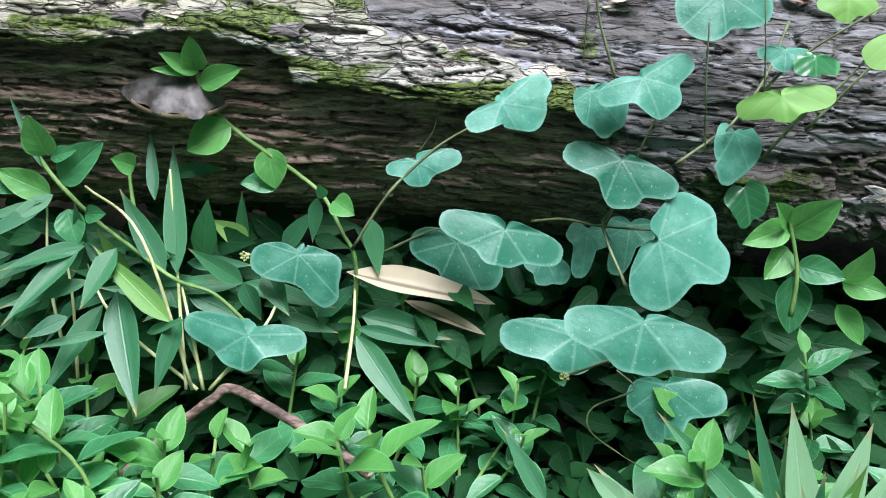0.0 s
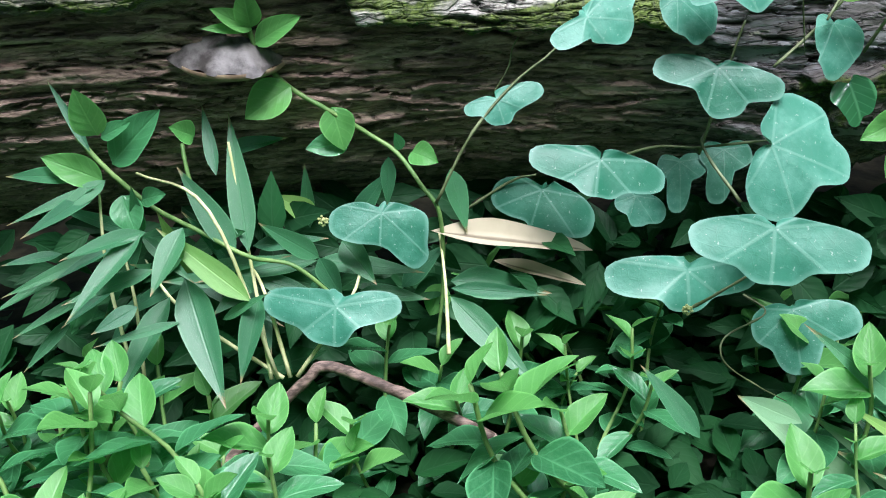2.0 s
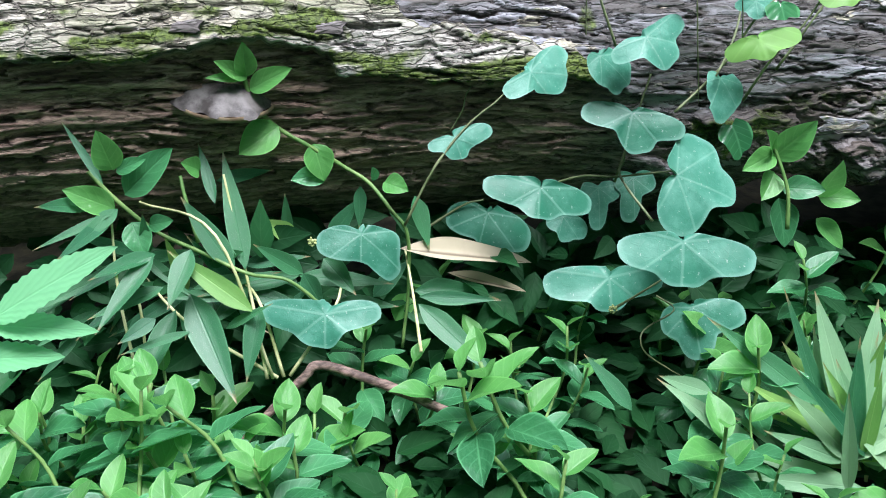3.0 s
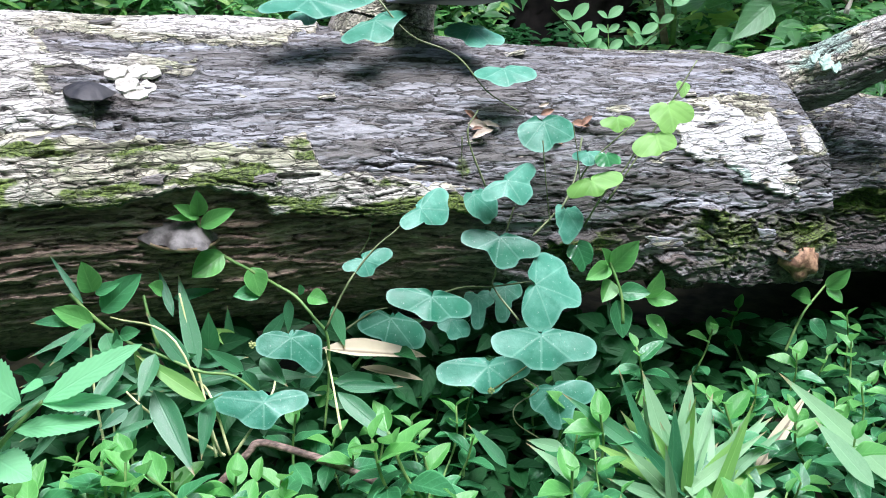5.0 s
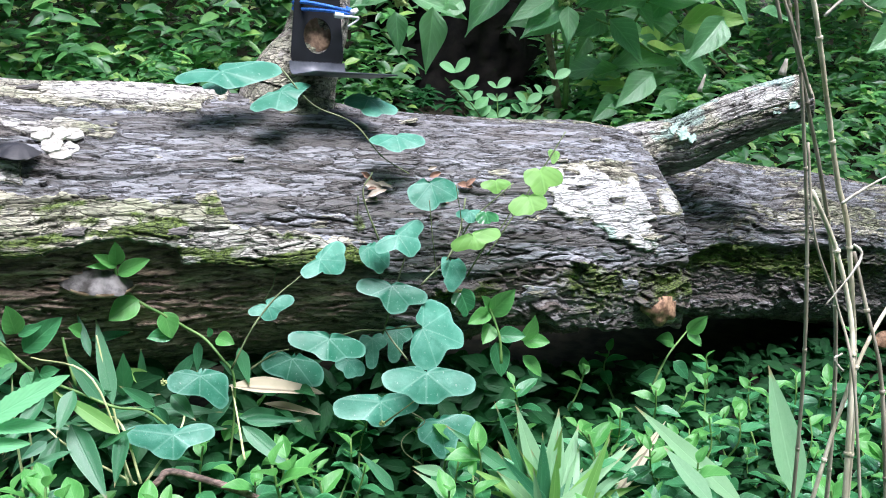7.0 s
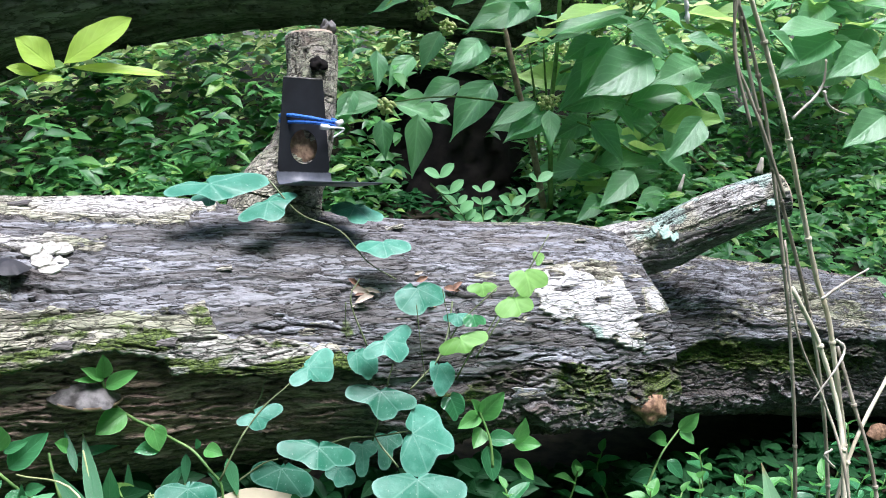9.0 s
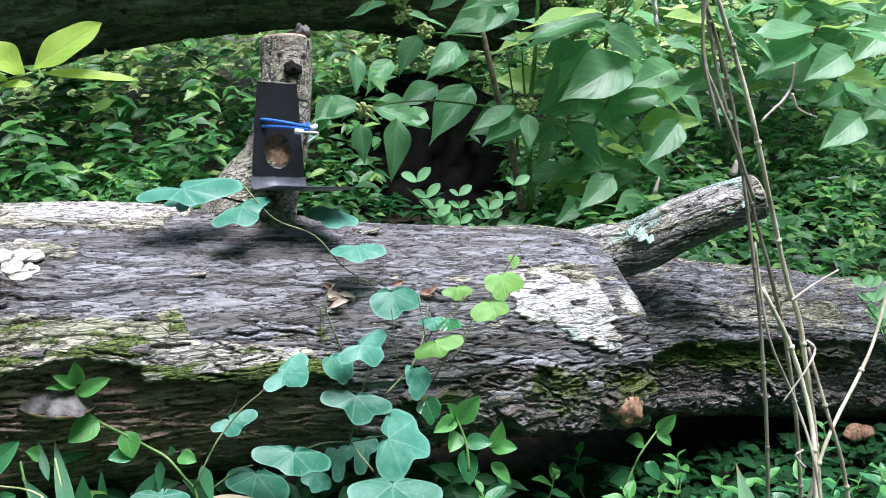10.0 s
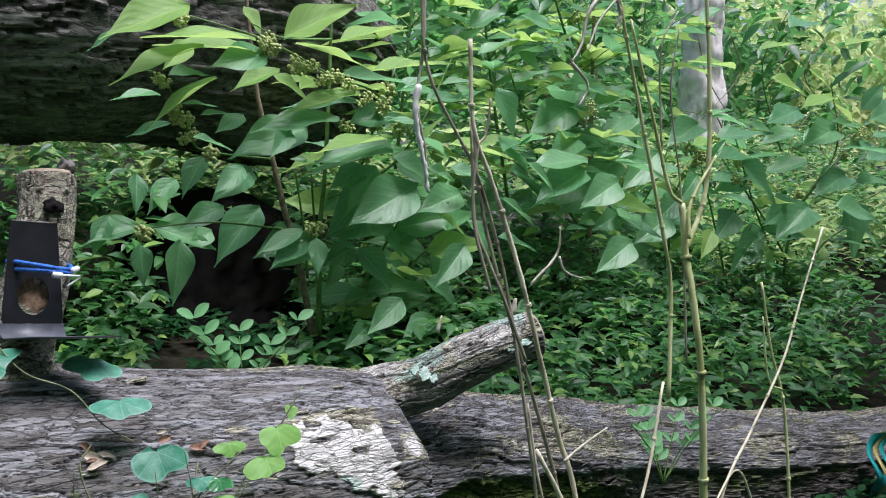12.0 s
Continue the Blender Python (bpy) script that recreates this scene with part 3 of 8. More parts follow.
def fissures(x, s, seed=0.0):
    """Height of the bark at x along and s around, with long flakes and cracks."""
    wx = x + 0.03 * ripple(x * 7, s * 12, 3 + seed) + 0.010 * ripple(x * 40, s * 60, 2 + seed)
    ws = s + 0.005 * ripple(x * 8, s * 16, 7 + seed) + 0.0018 * ripple(x * 30, s * 34, 1 + seed) + 0.0012 * ripple(x * 70, s * 80, 9 + seed)
    h1, e1, t1 = flaking(wx, ws, seed + 0.3, 2.8, 24, 2.2, 0.10)
    h2, e2, t2 = flaking(wx, ws, seed + 1.9, 6.5, 58, 1.8, 0.16)
    here = ramp(-0.25, 0.25, ripple(x * 11, s * 26, 5 + seed))
    h = 0.0088 * (h1 - 0.5) + 0.0022 * (h2 - 0.5) * (0.4 + 0.6 * here) + 0.0004 * ripple(wx * 70, ws * 200, 8 + seed)
    crack = np.maximum(1.0 * e1 * (0.55 + 0.45 * here), 0.75 * e2 * here)
    return h + 0.008 * ripple(x * 5, s * 6, 6 + seed), crack, 0.55 * t1 + 0.45 * t2


def log_skin(x, a):
    """Points of the trunk at x, angle a (0 on top, 90 facing the front), with their lichen, moss, bare wood, cracks and tone."""
    cy, cz, r = along(AXIS_Y, x), along(AXIS_Z, x), along(GIRTH, x)
    ar = np.radians(a)
    z0 = cz + r * np.cos(ar)
    s = ar * 0.2
    wavy = ripple(x * 14, x * 0, 2) + 0.6 * ripple(x * 50, x * 0, 4)
    front = ramp(25, 45, a) * (1 - ramp(165, 178, a))
    left = 1 - ramp(0.08, 0.22, x)
    edge = along(EDGE, x) + 0.004 * wavy + 0.003 * ripple(x * 120, x * 0, 5)
    bare = ramp(edge + 0.0015, edge - 0.0025, z0) * left * front
    big = 0.5 + 0.6 * ripple(x * 6, s * 9, 11)
    h, crack, tone = fissures(x, s)
    calm = hump(x, 0.06, 0.24, 4) * hump(a, 42, 22, 4)
    h *= 1 - 0.4 * calm
    crack *= 1 - 0.2 * calm
    h *= 1 + 0.5 * ramp(0.70, 0.78, x)
    # rain keeps the bark below the upright stub damp and brown
    tone = tone - 0.5 * hump(x, 0.10, 0.13) * hump(a, 28, 24)
    # heavy broken lumps below the ledge, on both sides of the fork
    led = along(LEDGE, x) + 2.5 * wavy
    low = ramp(led - 1.0, led + 1.2, a) * ramp(0.14, 0.26, x) * (1 - ramp(165, 178, a))
    h3, e3, t3 = flaking(x + 0.02 * ripple(x * 20, s * 20, 31), s + 0.010 * ripple(x * 18, s * 22, 32), 5.5, 6.5, 17, 2.0, 0.12)
    h4, e4, t4 = flaking(x + 0.01 * ripple(x * 50, s * 50, 33), s + 0.004 * ripple(x * 40, s * 50, 34), 6.5, 22, 52, 1.8, 0.16)
    h = h * (1 - low) + low * (0.020 * (h3 - 0.5) + 0.006 * (h4 - 0.5))
    crack = crack * (1 - low) + low * np.maximum(0.65 * e3, 0.35 * e4)
    tone = tone * (1 - low) + low * (0.43 * t3 + 0.15 * t4 - 0.30)
    # long layers of bare wood
    hw, ew, tw = flaking(x, s + 0.004 * ripple(x * 12, s * 20, 41), 8.5, 3.2, 30, 2.4, 0.16)
    h = h * (1 - bare) + bare * (0.012 * (hw - 0.5) + 0.5 * h)
    crack = crack * (1 - 0.6 * bare) + bare * 0.6 * ew
    tone = tone * (1 - bare) + bare * tw
    d = h - bare * 0.011
    d = d + 0.006 * ramp(edge + 0.05, edge + 0.008, z0) * (1 - bare) * left * front
    d = d + low * (0.010 * ramp(0.60, 0.45, x) - 0.008 * ramp(0.66, 0.75, x)) + 0.005 * ramp(led - 16, led - 3, a) * (1 - low) * ramp(0.70, 0.80, x)
    cut = along(UNDERCUT, x) + 4 * wavy
    # the broken face below the ledge stands upright
    steep = np.clip(a, 88, 110)
    d = d + r * (1 / np.sin(np.radians(steep)) - 1 / np.sin(np.radians(88.0))) * ramp(0.2, 0.35, x) * (1 - ramp(130, 165, a))
    d = d - ramp(cut, cut + 13, a) * (1 - ramp(200, 230, a)) * along(((0.2, 0.012), (0.38, 0.075), (0.66, 0.085), (0.80, 0.035), (1.2, 0.03), (2.0, 0.02)), x)
    # the swelling with its scar, the crotch and the seam of the fork
    d = d + 0.012 * hump(x, 0.500, 0.13) * hump(a, 100, 20) + 0.012 * hump(x, 0.628, 0.035) * hump(a, 57, 13)
    # hollow and seam also feed the crack colour, which paints the fork's shade
    hollow = hump(x, 0.680, 0.028, 4) * (1 - ramp(34, 62, a)) * ramp(-60, -10, a)
    d = d - 0.06 * hollow - 0.022 * hump(x, 0.688, 0.012) * (1 - ramp(75, 92, a)) * ramp(0, 20, a)
    seam = 0.95 * hump(x, 0.690, 0.010, 4) * (1 - ramp(78, 90, a)) * ramp(0, 20, a)
    # an upper sheet of bark that ends in a ragged step, and the whitened plate over the swelling
    ragged = ripple(x * 16, x * 0, 21) + 0.6 * ripple(x * 60, x * 0, 22)
    end = along(SHEET, x) + 4.5 * ragged
    sheet = ramp(end + 0.6, end - 0.6, a)
    w0, w1 = along(WHITE_TOP, x) + 3 * ragged, along(WHITE_LOW, x) + 3 * wavy
    torn = 3.5 * ripple(x * 30, s * 55, 61) + 2 * ripple(x * 80, s * 130, 62)
    xt = x + 0.012 * ripple(x * 30, s * 90, 63) + 0.006 * ripple(x * 90, s * 200, 64)
    white = ramp(w0 - 1, w0 + 1, a + torn) * ramp(w1 + 0.7, w1 - 0.7, a + 0.8 * torn) * ramp(0.424, 0.428, xt) * (1 - ramp(0.590, 0.594, xt))
    white = white * (1 - ramp(0.45, 0.6, ripple(x * 16, s * 70, 65)))
    rag = 4 * ripple(x * 26, x * 0, 23)
    scrap = ramp(29.5 + rag, 30.5 + rag, a) * (1 - ramp(36 + rag, 36.8 + rag, a)) * (1 - ramp(-0.150, -0.142, x))
    scrap = np.maximum(scrap, ramp(44 + rag, 46 + rag, a) * (1 - ramp(56 + rag, 57 + rag, a)) * (1 - ramp(-0.262, -0.256, x)))
    d = d + 0.006 * sheet + 0.005 * white + 0.004 * scrap - 0.3 * white * h
    # crusts
    c0 = along(CREAM, x) + 2.2 * ripple(x * 30, x * 0, 24) + 1.2 * ripple(x * 90, x * 0, 25)
    cream = ramp(c0 - 0.6, c0 + 0.6, a) * (1 - bare) * (1 - ramp(0.12, 0.17, x)) * front
    d = d + 0.003 * cream
    lichen = 0.22 * big + 0.16 * ramp(40, 20, np.abs(a - 60)) * big
    lichen = np.maximum(lichen, (0.78 + 0.2 * big) * cream)
    lichen = np.maximum(lichen, 0.98 * sheet * (0.72 + 0.5 * big))
    lichen = np.maximum(lichen, 1.35 * white)
    lichen = np.maximum(lichen, 0.72 * hump(x, 0.50, 0.10, 4) * hump(a, 46, 12, 4) * (0.5 + 0.6 * big))
    lichen = np.maximum(lichen, 1.0 * scrap)
    lichen = np.maximum(lichen, 1.0 * ramp(-0.240, -0.275, x) * (1 - ramp(56, 62, a)) * ramp(0.22, 0.42, big))
    lichen = np.maximum(lichen, 0.60 * ramp(14, 4, a) * ramp(0.2, 0.5, x))
    scar = hump(x, 0.629, 0.022, 4) * hump(a, 56, 6.0, 4)
    lichen = np.maximum(lichen, 1.35 * scar)
    line = 46 + (x - 0.917) * 150
    lichen = np.maximum(lichen, 0.95 * hump(a, line + 4 * ragged, 3.5, 4) * ramp(0.90, 0.93, x) * (1 - ramp(1.03, 1.07, x)))
    lichen = np.maximum(lichen, 0.68 * big * ramp(0.72, 0.78, x) * (1 - low))
    lichen = lichen * (1 - 0.7 * calm) * (1 - bare)
    lichen = np.maximum(lichen * (1 - 0.5 * low), 0.5 * low * big * ramp(0.2, 0.8, t3))
    crack = crack * (1 - 0.6 * white) * (1 - 0.8 * scar) * (1 - 0.4 * sheet) * (1 - 0.3 * cream)
    moss = 0.84 * cream * (0.10 + 0.90 * np.clip(0.5 + 0.9 * ripple(x * 14, s * 70, 51), 0, 1)) + 0.30 * ramp(edge + 0.03, edge + 0.005, z0) * (1 - bare) * left * front
    moss = moss + low * (0.42 + 0.36 * big * ramp(led + 26, led + 4, a))
    for mx, wx, ma, wa, m in ((0.80, 0.05, 76, 7, 0.75), (0.90, 0.05, 84, 9, 0.5), (1.08, 0.09, 86, 10, 0.6), (0.131, 0.018, 68, 8, 0.75), (0.62, 0.05, 92, 7, 0.35)):
        moss = moss + m * hump(x, mx, wx) * hump(a, ma, wa)
    worn = np.maximum(np.maximum(bare, 0.18 * low), 0.55 * ramp(cut + 2, cut + 12, a) * ramp(0.1, 0.3, x))
    rr = r + d
    return np.stack([x, cy - rr * np.sin(ar), cz + rr * np.cos(ar)], -1), lichen, moss * (1 - bare), worn, np.clip(np.maximum(crack, np.maximum(0.8 * hollow, seam)), 0, 1), tone


def log_point(x, a):
    """One point of the trunk's skin."""
    return tuple(float(v) for v in log_skin(np.array([float(x)]), np.array([float(a)]))[0][0])


def skin(name, fields, material):
    """A closed tube from a grid of points and their lichen, moss, bare wood, cracks and tone."""
    pts = fields[0]
    n, c = pts.shape[:2]
    i, k = np.meshgrid(np.arange(n - 1), np.arange(c), indexing="ij")
    quads = np.stack([i * c + k, i * c + (k + 1) % c, (i + 1) * c + (k + 1) % c, (i + 1) * c + k], -1).reshape(-1, 4)
    faces = quads.tolist() + [list(range(c))[::-1], list(range((n - 1) * c, n * c))]
    me = mesh_of(name, pts.reshape(-1, 3).tolist(), faces, material)
    for j, key in ((1, "lichen"), (2, "moss"), (3, "bare"), (4, "crack"), (5, "tone")):
        at = me.attributes.new(key, "FLOAT", "POINT")
        at.data.foreach_set("value", np.ascontiguousarray(np.broadcast_to(fields[j], (n, c)), dtype=np.float32).ravel())
    return me


def limb(name, points, radii, material, sides=90, steps=40, seed=3.0, lichen=0.35, moss=0.1, rough=1.0, coarse=1.0):
    """A bark-covered limb along a path; coarse bark has flakes that many times larger."""
    path = smooth_path(points, steps)
    n = len(path)
    centre, up, side, run = [], [], [], [0.0]
    for i, p in enumerate(path):
        if i:
            run.append(run[-1] + (p - path[i - 1]).length)
        d = (path[min(i + 1, n - 1)] - path[max(i - 1, 0)]).normalized()
        e = d.cross(Vector((0, 0, 1)))
        e = (e if e.length > 0.3 else d.cross(Vector((0, -1, 0)))).normalized()
        centre.append(p)
        side.append(e)
        up.append(e.cross(d).normalized())
    centre, up, side = np.array(centre), np.array(up), np.array(side)
    r = along(radii, np.arange(n) / (n - 1))[:, None]
    a = (2 * np.pi * np.arange(sides) / sides)[None, :]
    run = np.array(run)[:, None] + 0 * a
    # going round and back, so that the bark has no seam
    s = (a - 2 * np.maximum(0, a - np.pi)) * r
    h, crack, tone = fissures(run / coarse, s / coarse, seed)
    b = 0.5 + 0.5 * ripple(run * 9, s * 9, seed)
    under = ramp(0.35, -0.15, np.cos(a))
    q = (r + h * rough)[..., None]
    pts = centre[:, None] + (up[:, None] * np.cos(a)[..., None] + side[:, None] * np.sin(a)[..., None]) * q
    return skin(name, (pts, lichen * (0.4 + 0.9 * b) * (1 - 0.7 * under), moss * (0.3 + 1.2 * (1 - b)) + moss * 0.5 * under, 0.0 * b, crack, tone), material)


def build_log():
    log = thing("fallen_log", "fallen tree trunk with fissured grey bark, lichen crusts and moss", "log", at=(0, 0.93, GROUND))
    back = Matrix.Translation((0, -0.93, -GROUND))
    xs = np.concatenate([np.linspace(-2.0, -0.56, 60), np.linspace(-0.55, 1.35, 720), np.linspace(1.36, 3.4, 120)])
    angles = np.concatenate([np.linspace(-18, 140, 400), np.linspace(141, 341, 50)])
    x, a = np.meshgrid(xs, angles, indexing="ij")
    part("trunk", skin("trunk", log_skin(x, a), M_BARK), log, m=back)
    # the sawn-off branch
    branch = part("branch_stub", limb("branch_stub", BRANCH,
         ((0, 0.075), (0.22, 0.056), (0.4, 0.044), (0.62, 0.041), (0.8, 0.038), (1.0, 0.038)), M_BARK_BRANCH, 190, 50, 8.0, 1.05, 0.30, 0.7), log, "sawn-off branch stub with pale bark and turquoise lichen", m=back)
    tip = Vector(BRANCH[-1])
    for base, end, r in (((0.742, 0.893, 0.690), (0.749, 0.89, 0.718), 0.0045), ((0.868, 0.852, 0.716), (0.872, 0.850, 0.742), 0.007)):
        part("twig_spur", tube("twig_spur", [base, end], r, r * 0.35, M_PALE_DRY, 7, 4, 0.001), branch)
    # upright stub that carries the black bracket
    upright = part("upright_stub", limb("upright_stub", [(0.085, 0.955, 0.66), (0.097, 0.957, 0.72), (0.130, 0.966, 0.775), (0.150, 0.978, 0.84), (0.161, 0.992, 0.90), (0.164, 1.000, 0.945)],
         ((0, 0.085), (0.2, 0.060), (0.4, 0.043), (0.7, 0.038), (1.0, 0.036)), M_BARK_STUB, 110, 30, 12.0, 0.68, 0.30, 0.55), log, "upright sawn branch stub with a flat cut top", m=back)
    disc = limb("cut_face", [(0.164, 1.000, 0.9440), (0.1642, 1.001, 0.950)], ((0, 0.033), (1, 0.031)), M_CUT, 28, 3, 2.0, 0.0, 0.0, 0.1)
    part("cut_face", disc, upright)
    d = (tip - Vector(BRANCH[-2])).normalized()
    end = limb("branch_cut", [tip - d * 0.002, tip + d * 0.004], ((0, 0.036), (1, 0.034)), M_CUT, 28, 3, 2.5, 0.0, 0.0, 0.1)
    part("branch_cut", end, branch)
    return log, back


LOG, LOG_BACK = build_log()


def flake(name, w, h, t, seed, material, power=0.6, ragged=0.55):
    """An irregular plate: a ragged outline with thickness, bowed to the trunk."""
    rnd = random.Random(seed)
    k = 15
    ring = []
    for i in range(k):
        a = 2 * math.pi * i / k
        q = 1.1 - ragged * rnd.random()
        ring.append((math.copysign(abs(math.cos(a)) ** power, math.cos(a)) * w / 2 * q, math.copysign(abs(math.sin(a)) ** power, math.sin(a)) * h / 2 * q))
    verts = [(x, y, 0) for x, y in ring] + [(x * 0.94, y * 0.9, t * rnd.uniform(0.7, 1.2)) for x, y in ring] + [(x * 0.5, y * 0.45, t * rnd.uniform(0.9, 1.3)) for x, y in ring]
    faces = [(i, (i + 1) % k, k + (i + 1) % k, k + i) for i in range(k)] + [(k + i, k + (i + 1) % k, 2 * k + (i + 1) % k, 2 * k + i) for i in range(k)] + [tuple(range(2 * k, 3 * k))]
    me = mesh_of(name, verts, faces, material, False)
    for key, v in (("lichen", rnd.uniform(0.35, 0.6)), ("moss", rnd.uniform(0.2, 0.6)), ("bare", 0.0), ("crack", 0.0), ("tone", rnd.random())):
        at = me.attributes.new(key, "FLOAT", "POINT")
        at.data.foreach_set("value", np.full(len(verts), v, dtype=np.float32))
    return me


def lay_flakes():
    """Loose bark plates along the broken edge and over the front of the trunk."""
    kinds = [flake("bark_plate", w, h, 0.0016, i, M_BARK) for i, (w, h) in enumerate(((0.05, 0.018), (0.035, 0.014), (0.028, 0.016), (0.06, 0.02), (0.022, 0.012), (0.04, 0.022)))]
    dull = [flake("bark_plate", w, 0.012, 0.003, 40 + i, M_BARK_DARK) for i, w in enumerate((0.04, 0.025, 0.03))]
    rnd = random.Random(5)
    for i in range(20):
        if i < 6:
            x, a = rnd.uniform(0.15, 0.66), rnd.uniform(84, 122)
        else:
            x, a = rnd.uniform(-0.4, 0.65), rnd.uniform(5, 75)
        p, q = Vector(log_point(x, a)), Vector(log_point(x + 0.03, a))
        ar = radians(a)
        n = Vector((rnd.uniform(-0.15, 0.15), -math.sin(ar), math.cos(ar) + rnd.uniform(-0.1, 0.25)))
        m = frame_of(p, p + n.cross(q - p), n)
        part("bark_plate", kinds[i % 6] if i < 6 else dull[i % 3], LOG, m=LOG_BACK @ m)


lay_flakes()


def lay_litter():
    """Curled scraps of dry leaf caught on the trunk."""
    rnd = random.Random(14)
    for i in range(11):
        x, a = rnd.uniform(0.13, 0.30), rnd.uniform(42, 66)
        p = Vector(log_point(x, a)) + Vector((0, -0.004, 0.004))
        t = rnd.uniform(-0.7, 0.7)
        ln = rnd.uniform(0.012, 0.028)
        me = blade("leaf_scrap", ln, ln * rnd.uniform(0.3, 0.5), M_SCRAP if i % 3 else M_SCRAP_PALE, 6, 0.45, 0.8, 0.35, rnd.uniform(-0.2, 0.3), rnd.uniform(-0.8, 0.8), 4, 0.08)
        ob = new("leaf_scrap", me)
        ob.matrix_world = frame_of(p, p + Vector((math.cos(t), 0, math.sin(t))), (0, -0.7, 0.7))
        tagged(ob, "curled scrap of brown dry leaf on the bark", "dead leaf", "dry leaf scraps")


lay_litter()


def lay_rosettes():
    """Round white lichen crusts beside the black fungus."""
    blue = [flake("lichen_patch", w, h, 0.0022, 70 + i, M_TURQUOISE) for i, (w, h) in enumerate(((0.030, 0.024), (0.020, 0.016), (0.050, 0.016)))]
    for i, p in enumerate(((0.712, 0.887, 0.625), (0.728, 0.882, 0.618), (0.700, 0.895, 0.632), (0.862, 0.840, 0.664), (0.885, 0.832, 0.672), (0.835, 0.850, 0.650))):
        p = Vector(p)
        nrm = Vector((0.1, -0.93, 0.35))
        part("lichen_patch", blue[(0, 1, 1, 2, 2, 1)[i]], LOG, "turquoise lichen crust", LOG_BACK @ frame_of(p, p + nrm.cross(Vector((0.9, 0, 0.35))), nrm))
    disc = [flake("lichen_rosette", 0.027, 0.023, 0.0025, 90 + i, M_SCAR, 1.0, 0.3) for i in range(3)]
    for i, (x, a) in enumerate(((-0.236, 37.5), (-0.216, 37), (-0.202, 37), (-0.226, 42), (-0.209, 42.5), (-0.218, 45))):
        p = Vector(log_point(x, a))
        ar = radians(a)
        nrm = Vector((0, -math.sin(ar), math.cos(ar)))
        part("lichen_rosette", disc[i % 3], LOG, "white lichen crust", LOG_BACK @ frame_of(p + nrm * 0.001, p + nrm.cross(Vector((1, 0, 0))), nrm))


lay_rosettes()

# ---- kinds of plants ----
VINE = thing("trailing_vine", "trailing vine with blue-green lobed waxy leaves over the log", "vine", at=(0.15, 0.68, GROUND))
CREEPER = thing("climbing_creeper", "green creeper with pointed oval leaves climbing against the log", "creeper", at=(-0.1, 0.68, GROUND))
NOW = {}


def at_home(owner, m):
    return Matrix.Translation(-owner.location) @ m


def lobed(name, notch, left, right, tip, material, seed):
    """A broad three-lobed leaf: notched at the stalk, two wide side lobes and a rounded middle lobe."""
    rnd = random.Random(seed)
    x = (right - left).normalized()
    z = x.cross(tip - notch).normalized()
    if z.dot(Vector((0, -0.8, 0.6))) < 0:
        z = -z
    y = z.cross(x)
    heart = notch.lerp((left + right + tip) / 3, 0.55)
    ends = []
    for p in (left, tip, right):
        v = p - heart
        ends.append((math.atan2(v.dot(y), v.dot(x)), v.length * 1.02, rnd.uniform(0.9, 1.15)))
    back = notch - heart
    turn, least = math.atan2(back.dot(y), back.dot(x)), back.length

    half = (left - right).length / 2
    wide = [least * 1.02, half * 0.40, least * 1.02]

    def reach(a):
        """How far the edge lies from the heart of the leaf."""
        r = (least * 0.85) ** 8
        for (b, ln, bulge), w in zip(ends, wide):
            c, t = max(0.0, math.cos(a - b)), math.sin(a - b)
            if c > 0:
                r += ((c / ln) ** 3 + (abs(t) / max(w * bulge, 0.28 * ln)) ** 3) ** (-8 / 3)
        off = (a - turn + math.pi) % (2 * math.pi) - math.pi
        return r ** 0.125 * (1 - 0.30 * math.exp(-(off / 0.28) ** 2)) * (1 + 0.02 * math.sin(3 * a + seed) + 0.012 * math.sin(9 * a + 2 * seed))

    k, rings = 72, 8
    span = max((left - right).length, (tip - notch).length)
    ph = rnd.uniform(0, 6)
    stalk = heart.lerp(notch, 0.55)
    verts, uvs, faces = [stalk], [(0.5, 0.5)], []
    bow, curl = rnd.uniform(0.05, 0.16), rnd.uniform(0.015, 0.04)
    for j in range(1, rings + 1):
        q = j / rings
        for i in range(k):
            a = 2 * math.pi * i / k
            v = (heart + (x * math.cos(a) + y * math.sin(a)) * reach(a) - stalk) * q
            rad = v.length / span
            lift = -bow * rad * rad * 2 + curl * q * q * math.sin(2 * a + ph) + 0.014 * q * q * math.sin(5 * a + 2 * ph) + 0.010 * noise.noise(v * (6 / span) + Vector((seed, 0, 0)))
            verts.append(stalk + v + z * (lift * span))
            uvs.append((0.5 + v.dot(x) / span, 0.5 - v.dot(y) / span))
    faces += [(0, 1 + (i + 1) % k, 1 + i) for i in range(k)]
    for j in range(rings - 1):
        a, b = 1 + j * k, 1 + (j + 1) * k
        faces += [(a + i, a + (i + 1) % k, b + (i + 1) % k, b + i) for i in range(k)]
    me = mesh_of(name, verts, faces, material, True, uvs)
    rim = [0.0] + [(j / rings) ** 9 for j in range(1, rings + 1) for _ in range(k)]
    me.attributes.new("rim", "FLOAT", "POINT").data.foreach_set("value", np.array(rim, dtype=np.float32))
    return me


def vine_leaf(notch, left, right, tip, material=None):
    """A lobed leaf by its stalk end, the ends of its side lobes and the end of its middle lobe."""
    NOW["leaves"] = NOW.get("leaves", 0) + 1
    p = [Vector(v) - VINE.location for v in (notch, left, right, tip)]
    part("leaf", lobed("vine_leaf", *p, material or M_VINE, NOW["leaves"]), VINE)


def vine_stem(points):
    part("stem", tube("vine_stem", [Vector(p) - VINE.location for p in points], 0.0013, 0.0009, M_VINE_STEM, 6, 6, 0.0005), VINE)


